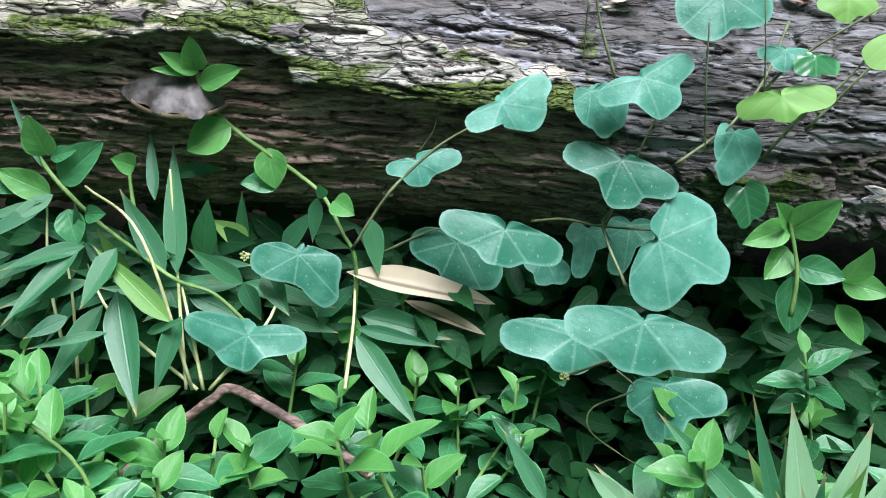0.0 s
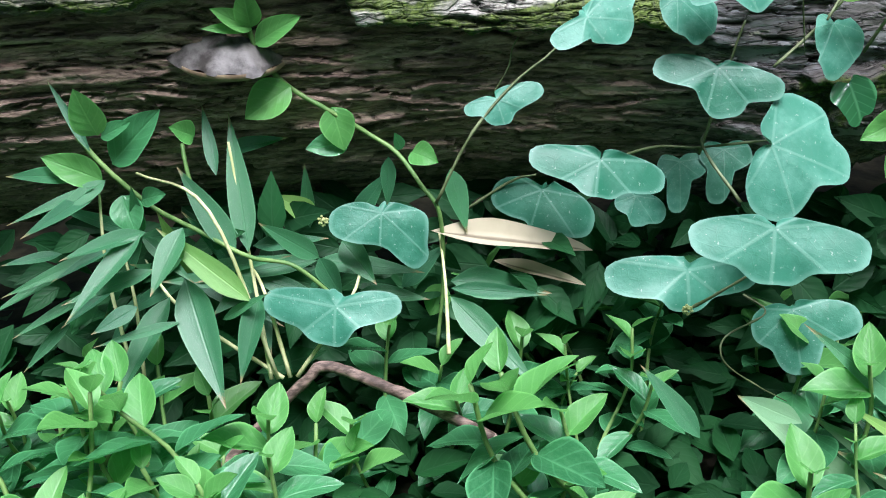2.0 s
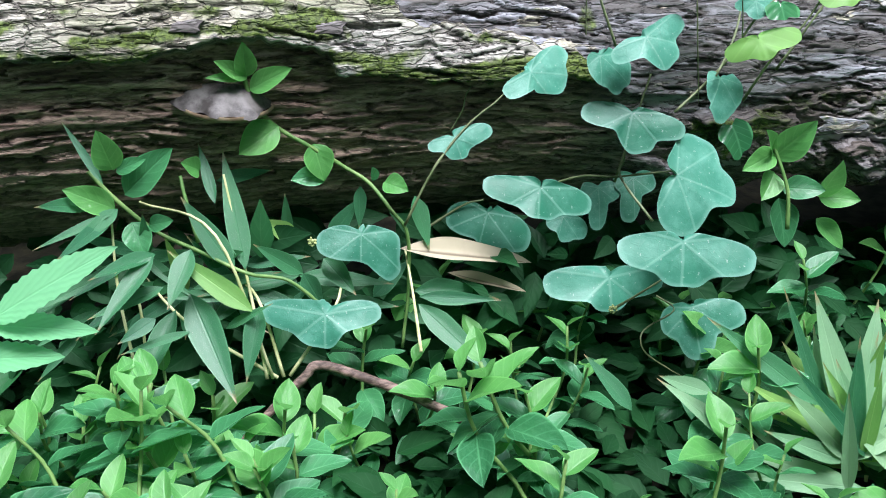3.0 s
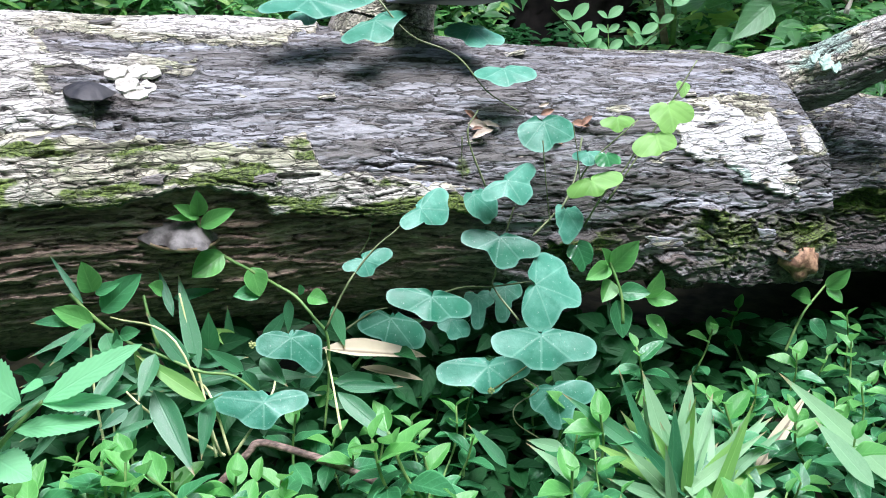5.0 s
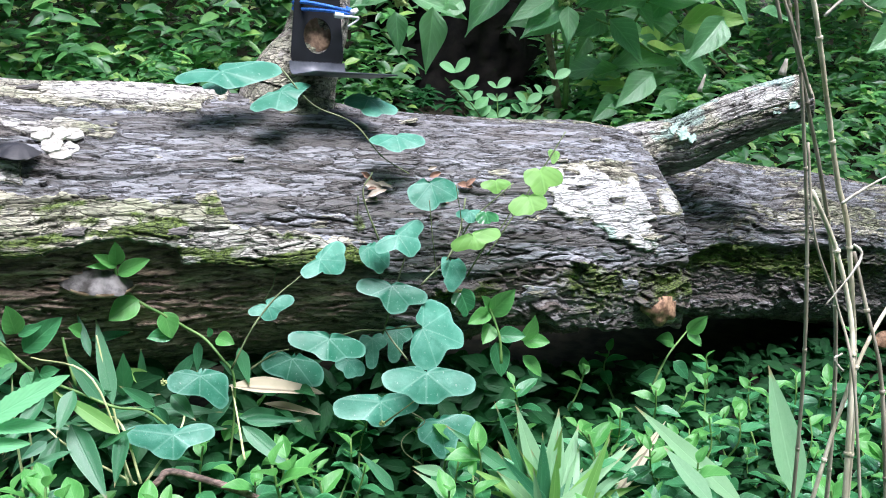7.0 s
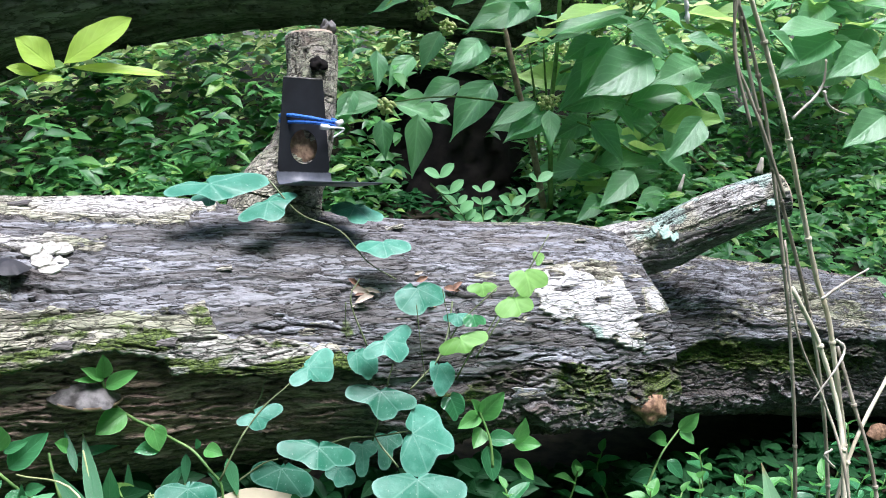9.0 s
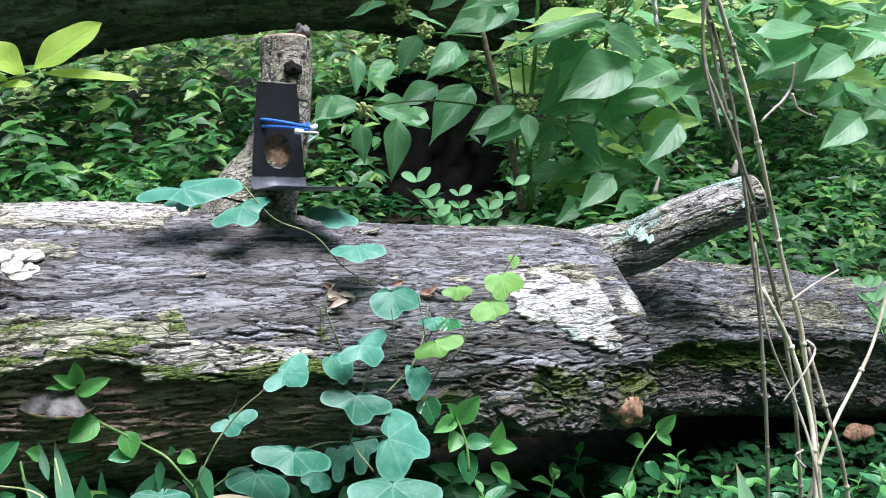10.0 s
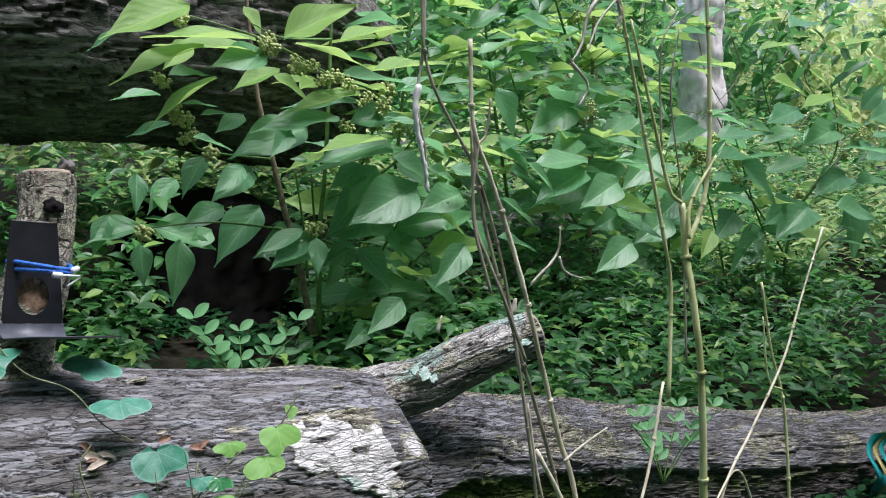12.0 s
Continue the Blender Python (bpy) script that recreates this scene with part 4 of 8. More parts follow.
def tendril(points):
    part("tendril", tube("tendril", [Vector(p) - VINE.location for p in points], 0.0008, 0.0005, M_VINE_STEM, 5, 6, 0.0006), VINE)


CREEP_MESH = [blade("creeper_leaf", 1.0, 1.0, m, 12, 0.40, 0.84, f, d, 0.0, 4, 0.03, 0, 0.62) for m, f, d in
              ((M_CREEP, 0.20, 0.16), (M_CREEP, 0.14, 0.28), (M_TIP, 0.26, 0.18), (M_CREEP, 0.28, 0.08))]


def creeper_leaf(base, tip, width):
    b, t = Vector(base), Vector(tip)
    ln = max((t - b).length * 1.08, width * 1.4)
    k = 2 if b.x > -0.2 and b.z > 0.53 else (0, 2, 1, 2)[int(abs(b.x) * 997 + abs(b.z) * 613) % 4]
    m = frame_of(b, t, (0.1, -0.8, 0.55), width * 1.12, ln, width)
    part("leaf", CREEP_MESH[k], CREEPER, m=at_home(CREEPER, m))


def creeper_stem(points):
    part("stem", tube("creeper_stem", [Vector(p) - CREEPER.location for p in points], 0.0021, 0.0015, M_STEM, 7, 6, 0.0004), CREEPER)


def clump(which):
    where, words = ((-0.15, 0.66, GROUND), "bamboo grass with narrow dark green blades against the log") if which == "left" else ((0.30, 0.52, GROUND), "clump of bamboo grass with pale blades and browned tips")
    NOW["clump"] = thing("bamboo_grass", words, "grass", "bamboo grass clumps", where)


BLADES = {}


def blade_mesh(material, k):
    key = (material.name, k)
    if key not in BLADES:
        BLADES[key] = blade("bamboo_blade", 1.0, 1.0, material, 12, 0.30, 1.15, (0.16, 0.24, 0.10)[k], (0.05, 0.10, 0.02)[k], (0.15, -0.2, 0.3)[k], 4)
    return BLADES[key]


def bamboo_leaf(base, tip, width, material=None):
    b, t = Vector(base), Vector(tip)
    k = int(abs(b.x) * 991 + abs(t.z) * 577) % 3
    m = frame_of(b, t, (0.15 * (k - 1), -0.65, 0.72), width, (t - b).length, width)
    part("blade", blade_mesh(material or M_BAMBOO, k), NOW["clump"], "" if material is None else "pale or yellowing blade", at_home(NOW["clump"], m))


def bamboo_stem(points):
    o = NOW["clump"]
    part("culm", tube("culm", [Vector(p) - o.location for p in points], 0.0017, 0.0010, M_CANE_GREEN, 6, 6), o)


def straw(points):
    o = NOW["clump"]
    part("straw", tube("straw", [Vector(p) - o.location for p in points], 0.0011, 0.0008, M_PALE_DRY, 5, 3), o, "dry straw-coloured stalk")


def dead_leaf(base, tip, width):
    b, t = Vector(base), Vector(tip)
    me = blade("dead_leaf", (t - b).length, width, M_DEAD, 14, 0.4, 0.75, 0.32, 0.02, 0.25, 6, 0.03)
    ob = new("dead_leaf", me)
    ob.matrix_world = frame_of(b, t, (0, -0.55, 0.83))
    tagged(ob, "dry curled tan bamboo leaf lying on the creepers", "dead leaf", "dead leaves")


def stick(points):
    s = thing("stick", "broken reddish-brown stick lying among the creepers", "stick", at=points[2])
    p = [Vector(q) - s.location for q in points]
    part("shaft", tube("shaft", p, 0.0034, 0.0043, M_STICK, 12, 8, 0.0009), s)
    part("broken_end", tube("broken_end", [p[-1] - (p[-1] - p[-2]) * 0.02, p[-1] + (p[-1] - p[-2]) * 0.04], 0.0049, 0.0036, M_CUT, 10, 3, 0.002), s, "splintered pale end")


def sapling(_):
    NOW["sap"] = thing("sapling", "young sapling with pale green serrated leaflets", "sapling", at=(-0.42, 0.40, GROUND))


def sapling_stem(points):
    o = NOW["sap"]
    part("stem", tube("sapling_stem", [Vector(p) - o.location for p in points], 0.0022, 0.0016, M_STEM, 7, 6), o)


def serrated_leaf(base, tip, width):
    b, t = Vector(base), Vector(tip)
    me = blade("serrated_leaf", (t - b).length, width, M_SAP, 26, 0.42, 0.8, 0.06, 0.06, 0.0, 6, 0.02, 1)
    part("leaflet", me, NOW["sap"], m=at_home(NOW["sap"], frame_of(b, t, (0.1, -0.5, 0.85))))


def sprig(_):
    NOW["sprig"] = thing("leafy_sprig", "thin twig with lime-green translucent leaves", "twig", at=(-0.6, 0.75, 0.85))


def sprig_stem(points):
    o = NOW["sprig"]
    part("twig", tube("twig", [Vector(p) - o.location for p in points] + [Vector((-0.45, 0.05, -0.3)), Vector((-0.5, 0.05, GROUND - 0.85))], 0.0016, 0.004, M_STEM, 6, 6), o)


def sprig_leaf(base, tip, width):
    b, t = Vector(base), Vector(tip)
    me = blade("sprig_leaf", (t - b).length, width, M_SPRIG, 10, 0.5, 0.7, 0.12, 0.08, 0.2, 4, 0.05)
    part("leaf", me, NOW["sprig"], m=at_home(NOW["sprig"], frame_of(b, t, (0.2, -0.7, 0.6))))


def cane(points, material, r):
    """A dry jointed stalk; its lowest end is set into the ground where it comes near it."""
    r *= 0.92
    p = [Vector(q) for q in points]
    o = thing("dry_cane", "dry jointed plant stalk standing in front of the log", "stalk", "dry canes", p[-1])
    if p[-1].z < 0.64:
        d = (p[-1] - p[-2]).normalized()
        p += [p[-1] + Vector((d.x * 0.1, d.y * 0.1, -0.2)), Vector((p[-1].x + d.x * 0.14, p[-1].y + d.y * 0.14, GROUND - 0.06))]
    elif p[0].z < 0.64:
        d = (p[0] - p[1]).normalized()
        p = [Vector((p[0].x + d.x * 0.14, p[0].y + d.y * 0.14, GROUND - 0.06)), p[0] + Vector((d.x * 0.1, d.y * 0.1, -0.2))] + p
    path = smooth_path(p, 8)
    stalk = part("stalk", tube("stalk", [q - o.location for q in p], *((r * 0.65, r * 1.05) if p[0].z > p[-1].z else (r * 1.05, r * 0.65)), material, 8, 8, r * 0.22), o)
    gap, run = 0.075 + 8 * r, 0.03
    for a, b in zip(path, path[1:]):
        run += (b - a).length
        if run > gap and r > 0.002:
            run = 0.0
            d = (b - a).normalized() * 0.0016
            part("joint", tube("joint", [a - d - o.location, a - o.location, a + d - o.location], r * 1.14, r * 1.14, material, 8, 2), stalk)


def fibre(points, r=0.0016, material=None):
    p = [Vector(q) for q in points]
    ob = new("withered_fibre", tube("withered_fibre", p, r, r * 0.5, material or M_PALE_DRY, 6, 7, r * 0.7))
    tagged(ob, "bleached curled dry leaf strip hanging on a cane", "dry leaf", "withered strips")


SHRUB_MESH = [blade("shrub_leaf", 1.0, 1.0, m, 14, 0.34, 1.45, f, d, tw, 6, 0.05, 0) for m, f, d, tw in
              ((M_SHRUB, 0.20, 0.16, 0.15), (M_SHRUB, 0.28, 0.26, -0.2), (M_SHRUB, 0.15, 0.10, 0.3), (M_SHRUB_LIT, 0.22, 0.16, 0.1))]


def berry_cluster(seed):
    """A tight bunch of small unripe berries."""
    rnd = random.Random(seed)
    verts, faces = [], []
    for _ in range(26):
        c = Vector((rnd.gauss(0, 1), rnd.gauss(0, 1), rnd.gauss(0, 0.7))).normalized() * rnd.uniform(0.5, 1)
        bm = bmesh.new()
        bmesh.ops.create_icosphere(bm, subdivisions=1, radius=0.26)
        o = len(verts)
        verts += [v.co + c for v in bm.verts]
        faces += [tuple(v.index + o for v in f.verts) for f in bm.faces]
        bm.free()
    return mesh_of("fruit", verts, faces, M_BERRY)


BERRIES = [berry_cluster(i) for i in range(3)]


def shrub(which):
    where, words = ((0.9, 2.2, 0.28), "leafy shrub with large pointed leaves and green berry clusters") if which == "main" else ((2.2, 2.5, 0.3), "tall shrub with brown stem and broad green leaves")
    NOW["shrub"] = thing("shrub", words, "shrub", "shrubs behind the log", where)
    NOW["rnd"] = random.Random(21 if which == "main" else 22)


def shrub_leaf(base, d, ln, rnd, lit):
    o = NOW["shrub"]
    # lit is the chance of the sunlit leaf colour, raised for high leaves
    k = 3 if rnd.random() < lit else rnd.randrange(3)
    ln *= 1.08
    w = ln * rnd.uniform(0.40, 0.52)
    m = frame_of(base, base + d, (rnd.uniform(-0.35, 0.35), (-0.22 if base.z > 0.95 else -0.7) + rnd.uniform(-0.25, 0.25), 0.95 if base.z > 0.95 else 0.55), w, ln, w)
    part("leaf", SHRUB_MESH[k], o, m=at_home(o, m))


def shrub_stem(points, r, big=1.0, bare=False):
    """A stem with side shoots that carry leaves in pairs, and berries in the axils."""
    o, rnd = NOW["shrub"], NOW["rnd"]
    p = [Vector(q) for q in points]
    part("stem", tube("stem", [q - o.location for q in p], r, r * 0.45, M_STEM_BROWN if r > 0.009 else M_STEM, 8, 8, r * 0.12), o)
    path = smooth_path(p, 10)
    run, turn = 0.0, rnd.uniform(0, 6)
    for a, b in zip(path, path[1:]):
        run += (b - a).length
        if bare or run < (0.085 if a.z > 0.9 else 0.11) or a.z < (0.82 if a.x < 1.2 else 0.45):
            continue
        run, turn = 0.0, turn + 1.57 + rnd.uniform(-0.4, 0.4)
        side = Vector((math.cos(turn), math.sin(turn) * 0.8 - 0.25, rnd.uniform(0.05, 0.35))).normalized()
        for sgn in (1, -1):
            d = Vector((side.x * sgn, side.y * sgn - 0.15, side.z)).normalized()
            if r > 0.007:
                ln = rnd.uniform(0.18, 0.36)
                q = [a, a + d * ln * 0.5 + Vector((0, 0, 0.03)), a + d * ln + Vector((0, 0, -0.01))]
                part("side_shoot", tube("side_shoot", [v - o.location for v in q], r * 0.34, r * 0.15, M_STEM, 6, 4), o)
                for f in (0.5, 1.0):
                    c = q[0].lerp(q[2], f) + Vector((0, 0, 0.03 * (1 - f)))
                    for s in (1, -1):
                        e = (d * 0.45 + d.cross(Vector((0, 0, 1))) * s * 0.8 + Vector((0, 0, rnd.uniform(-0.75, 0.0) if c.z < 0.95 else rnd.uniform(-0.3, 0.15)))).normalized()
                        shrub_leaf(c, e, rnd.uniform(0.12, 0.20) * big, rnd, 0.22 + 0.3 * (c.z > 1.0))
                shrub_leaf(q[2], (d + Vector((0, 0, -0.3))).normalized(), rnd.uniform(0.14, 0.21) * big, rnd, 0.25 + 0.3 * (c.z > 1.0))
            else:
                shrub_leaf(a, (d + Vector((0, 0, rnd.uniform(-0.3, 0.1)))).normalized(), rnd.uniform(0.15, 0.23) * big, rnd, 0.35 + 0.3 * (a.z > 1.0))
                if a.z > 0.85:
                    part("fruit", BERRIES[rnd.randrange(3)], o, "tight bunch of unripe green berries", Matrix.Translation(a - o.location) @ Matrix.Scale(rnd.uniform(0.022, 0.034), 4))


def set_leaf(base, tip, way="level", sunny=False):
    """One leaf of the shrub from its stalk to its tip: level, hanging or facing the front. The last flag gives it the
    painted colour of a sunlit leaf.
    """
    o, rnd = NOW["shrub"], NOW["rnd"]
    b, t = Vector(base), Vector(tip)
    ln = min((t - b).length, 0.27)
    up = {"level": (rnd.uniform(-0.2, 0.2), (-0.28 if sunny else -0.5) + rnd.uniform(-0.15, 0.15), 0.95), "front": (rnd.uniform(-0.35, 0.35), -0.72, 0.68)}[way]
    w = ln * (rnd.uniform(0.36, 0.44) if way == "level" else rnd.uniform(0.46, 0.58)) * (0.84 if sunny else 1.0)
    part("leaf", SHRUB_MESH[3 if sunny else rnd.randrange(3)], o, m=at_home(o, frame_of(b, t, up, w, ln * 1.04, w)))


def berries(at):
    o, rnd = NOW["shrub"], NOW["rnd"]
    for _ in range(2):
        p = Vector(at) + Vector((rnd.uniform(-0.02, 0.02), rnd.uniform(-0.02, 0.02), rnd.uniform(-0.015, 0.015)))
        part("fruit", BERRIES[rnd.randrange(3)], o, "tight bunch of unripe green berries", Matrix.Translation(p - o.location) @ Matrix.Scale(rnd.uniform(0.016, 0.025), 4))


def twig(points, r):
    p = [Vector(q) for q in points]
    ob = new("bare_twig", tube("bare_twig", p, r, r * 0.5, M_STEM_BROWN, 7, 8, r * 0.3))
    tagged(ob, "bare brown twig among the shrubs", "twig", "bare twigs")


HERO = []


def hero_shoot(top):
    HERO.append(Vector(top))


# ---- what grows where ----

# ---- the blue-green vine that trails over the log ----
vine_leaf((0.062, 0.700, 0.539), (0.041, 0.685, 0.525), (0.101, 0.717, 0.551), (0.100, 0.700, 0.529))
vine_leaf((0.166, 0.705, 0.560), (0.137, 0.694, 0.546), (0.205, 0.713, 0.570), (0.192, 0.689, 0.540))
vine_leaf((0.130, 0.722, 0.547), (0.123, 0.709, 0.533), (0.163, 0.713, 0.526), (0.147, 0.700, 0.514))
vine_leaf((0.159, 0.705, 0.497), (0.117, 0.712, 0.496), (0.200, 0.682, 0.477), (0.160, 0.679, 0.464))
vine_leaf((0.178, 0.665, 0.448), (0.181, 0.633, 0.406), (0.222, 0.685, 0.471), (0.241, 0.652, 0.428))
vine_leaf((0.172, 0.610, 0.415), (0.116, 0.607, 0.407), (0.229, 0.588, 0.391), (0.166, 0.584, 0.381))
vine_leaf((0.134, 0.675, 0.350), (0.071, 0.668, 0.351), (0.184, 0.673, 0.338), (0.127, 0.654, 0.324))
vine_leaf((0.203, 0.655, 0.323), (0.175, 0.646, 0.306), (0.252, 0.639, 0.312), (0.204, 0.622, 0.280))
vine_leaf((0.072, 0.690, 0.441), (0.022, 0.687, 0.447), (0.118, 0.681, 0.419), (0.069, 0.669, 0.415))
vine_leaf((0.000, 0.715, 0.484), (-0.022, 0.709, 0.477), (0.036, 0.718, 0.487), (0.001, 0.702, 0.467))
vine_leaf((0.032, 0.735, 0.405), (-0.004, 0.727, 0.403), (0.071, 0.716, 0.372), (0.037, 0.708, 0.369))
vine_leaf((0.144, 0.745, 0.410), (0.127, 0.743, 0.407), (0.164, 0.740, 0.404), (0.136, 0.719, 0.376))
vine_leaf((0.179, 0.745, 0.417), (0.160, 0.743, 0.413), (0.199, 0.739, 0.410), (0.166, 0.717, 0.381))
vine_leaf((0.107, 0.740, 0.387), (0.091, 0.735, 0.383), (0.129, 0.728, 0.368), (0.107, 0.722, 0.364))
vine_leaf((-0.092, 0.675, 0.424), (-0.126, 0.665, 0.421), (-0.057, 0.669, 0.407), (-0.062, 0.653, 0.387))
vine_leaf((-0.126, 0.635, 0.369), (-0.178, 0.642, 0.374), (-0.082, 0.631, 0.367), (-0.140, 0.619, 0.348))
vine_leaf((0.243, 0.715, 0.520), (0.231, 0.701, 0.506), (0.258, 0.697, 0.492), (0.240, 0.687, 0.484))
vine_leaf((0.255, 0.710, 0.474), (0.246, 0.694, 0.456), (0.277, 0.703, 0.459), (0.258, 0.688, 0.445), M_CREEP)
vine_leaf((0.267, 0.695, 0.552), (0.237, 0.690, 0.539), (0.305, 0.690, 0.553), (0.262, 0.684, 0.537), M_LIME)
vine_leaf((0.224, 0.735, 0.620), (0.191, 0.719, 0.601), (0.260, 0.725, 0.605), (0.209, 0.709, 0.588))
vine_leaf((0.269, 0.710, 0.581), (0.249, 0.706, 0.578), (0.290, 0.707, 0.575), (0.267, 0.699, 0.567))
vine_leaf((0.289, 0.705, 0.579), (0.274, 0.696, 0.571), (0.308, 0.701, 0.569), (0.288, 0.694, 0.565), M_CREEP)
vine_leaf((0.371, 0.715, 0.628), (0.346, 0.705, 0.618), (0.404, 0.708, 0.616), (0.359, 0.692, 0.599), M_LIME)
vine_leaf((0.350, 0.700, 0.598), (0.320, 0.691, 0.580), (0.371, 0.688, 0.588), (0.336, 0.685, 0.576), M_LIME)
vine_leaf((0.310, 0.720, 0.616), (0.288, 0.716, 0.610), (0.330, 0.714, 0.609), (0.303, 0.709, 0.602), M_LIME)
vine_leaf((0.408, 0.745, 0.645), (0.398, 0.739, 0.637), (0.412, 0.738, 0.636), (0.401, 0.733, 0.629), M_LIME)
vine_leaf((0.197, 0.790, 0.672), (0.157, 0.778, 0.666), (0.228, 0.770, 0.663), (0.182, 0.758, 0.658))
vine_leaf((-0.021, 0.845, 0.758), (-0.076, 0.814, 0.750), (0.060, 0.861, 0.757), (-0.020, 0.809, 0.742))
vine_leaf((0.054, 0.835, 0.731), (0.012, 0.800, 0.714), (0.093, 0.846, 0.737), (0.052, 0.794, 0.713))
vine_leaf((0.180, 0.862, 0.713), (0.148, 0.862, 0.711), (0.210, 0.825, 0.698), (0.173, 0.818, 0.693))
vine_leaf((-0.020, 0.860, 0.741), (-0.041, 0.852, 0.737), (0.006, 0.850, 0.737), (-0.021, 0.833, 0.729))
vine_stem([(-0.050, 0.690, 0.415), (-0.019, 0.700, 0.462), (0.016, 0.720, 0.491), (0.043, 0.725, 0.508), (0.059, 0.730, 0.522)])
vine_stem([(0.166, 0.660, 0.405), (0.150, 0.700, 0.433), (0.156, 0.710, 0.446), (0.164, 0.715, 0.483)])
vine_stem([(0.095, 0.735, 0.419), (0.121, 0.720, 0.430), (0.148, 0.710, 0.430), (0.169, 0.700, 0.434), (0.198, 0.690, 0.438)])
vine_stem([(0.202, 0.710, 0.486), (0.232, 0.715, 0.509), (0.252, 0.710, 0.534), (0.275, 0.710, 0.568), (0.326, 0.700, 0.614)])
vine_stem([(0.266, 0.710, 0.490), (0.289, 0.705, 0.530), (0.311, 0.700, 0.557), (0.331, 0.700, 0.589)])
vine_stem([(0.123, 0.640, 0.332), (0.143, 0.630, 0.350), (0.166, 0.620, 0.371)])
tendril([(0.161, 0.630, 0.347), (0.174, 0.620, 0.336), (0.143, 0.610, 0.326), (0.140, 0.600, 0.312), (0.163, 0.600, 0.290), (0.186, 0.600, 0.273)])
vine_stem([(0.155, 0.730, 0.416), (0.181, 0.735, 0.494), (0.190, 0.740, 0.514)])
tendril([(0.210, 0.700, 0.601), (0.214, 0.700, 0.555), (0.224, 0.710, 0.492)])
tendril([(0.246, 0.700, 0.618), (0.253, 0.700, 0.577), (0.261, 0.710, 0.534)])
vine_stem([(-0.029, 0.730, 0.389), (0.010, 0.730, 0.410), (0.029, 0.730, 0.413)])
tendril([(0.001, 0.735, 0.480), (0.013, 0.735, 0.498), (0.017, 0.735, 0.512), (0.022, 0.735, 0.520)])
tendril([(0.130, 0.745, 0.603), (0.129, 0.745, 0.577), (0.130, 0.745, 0.536)])
vine_stem([(0.060, 0.850, 0.755), (0.093, 0.820, 0.711), (0.141, 0.800, 0.687), (0.172, 0.780, 0.646), (0.204, 0.760, 0.623)])
vine_stem([(0.284, 0.760, 0.584), (0.263, 0.730, 0.546), (0.234, 0.700, 0.519)])
vine_stem([(0.295, 0.710, 0.516), (0.341, 0.720, 0.570), (0.381, 0.730, 0.619), (0.421, 0.740, 0.669)])
vine_stem([(0.154, 0.735, 0.543), (0.135, 0.740, 0.605), (0.151, 0.750, 0.631)])

for at in ((-0.131, 0.668, 0.420), (0.121, 0.628, 0.341)):
    part("bud", BERRIES[0], VINE, "small pale green flower bud", at_home(VINE, Matrix.Translation(at) @ Matrix.Scale(0.0042, 4)))

# ---- green creepers that climb against the log ----
creeper_stem([(-0.172, 0.735, 0.549), (-0.166, 0.735, 0.523), (-0.149, 0.735, 0.500), (-0.124, 0.730, 0.482), (-0.096, 0.730, 0.460), (-0.075, 0.720, 0.445), (-0.059, 0.700, 0.425), (-0.048, 0.690, 0.405), (-0.051, 0.690, 0.349), (-0.061, 0.680, 0.297)])
creeper_leaf((-0.169, 0.732, 0.548), (-0.168, 0.720, 0.576), 0.0172)
creeper_leaf((-0.169, 0.732, 0.546), (-0.190, 0.720, 0.565), 0.0130)
creeper_leaf((-0.169, 0.732, 0.546), (-0.199, 0.720, 0.553), 0.0078)
creeper_leaf((-0.168, 0.732, 0.536), (-0.135, 0.720, 0.554), 0.0174)
creeper_leaf((-0.148, 0.732, 0.502), (-0.181, 0.720, 0.487), 0.0270)
creeper_leaf((-0.120, 0.732, 0.483), (-0.115, 0.720, 0.459), 0.0238)
creeper_leaf((-0.111, 0.732, 0.454), (-0.140, 0.720, 0.457), 0.0176)
creeper_leaf((-0.064, 0.700, 0.453), (-0.054, 0.690, 0.452), 0.0178)
creeper_leaf((-0.071, 0.700, 0.456), (-0.073, 0.690, 0.470), 0.0080)
creeper_leaf((-0.052, 0.700, 0.342), (-0.063, 0.690, 0.322), 0.0193)
creeper_stem([(-0.308, 0.720, 0.483), (-0.290, 0.710, 0.461), (-0.260, 0.700, 0.431), (-0.225, 0.680, 0.417), (-0.187, 0.660, 0.401), (-0.154, 0.650, 0.395), (-0.125, 0.645, 0.365)])
creeper_leaf((-0.282, 0.690, 0.493), (-0.286, 0.680, 0.526), 0.0214)
creeper_leaf((-0.280, 0.690, 0.491), (-0.256, 0.680, 0.503), 0.0112)
creeper_leaf((-0.277, 0.690, 0.471), (-0.237, 0.680, 0.507), 0.0252)
creeper_leaf((-0.287, 0.690, 0.459), (-0.318, 0.680, 0.483), 0.0203)
creeper_leaf((-0.276, 0.690, 0.446), (-0.271, 0.680, 0.431), 0.0216)
creeper_leaf((-0.263, 0.690, 0.441), (-0.244, 0.680, 0.448), 0.0134)
creeper_leaf((-0.208, 0.690, 0.384), (-0.201, 0.680, 0.377), 0.0210)
creeper_leaf((-0.143, 0.690, 0.332), (-0.126, 0.680, 0.328), 0.0173)
creeper_leaf((-0.215, 0.690, 0.485), (-0.222, 0.680, 0.494), 0.0156)
creeper_leaf((-0.113, 0.690, 0.341), (-0.102, 0.680, 0.331), 0.0124)
creeper_stem([(-0.227, 0.700, 0.416), (-0.234, 0.720, 0.452), (-0.236, 0.730, 0.467)])
creeper_stem([(0.296, 0.660, 0.381), (0.297, 0.670, 0.417), (0.289, 0.690, 0.455)])
creeper_leaf((0.291, 0.690, 0.440), (0.315, 0.670, 0.475), 0.0265)
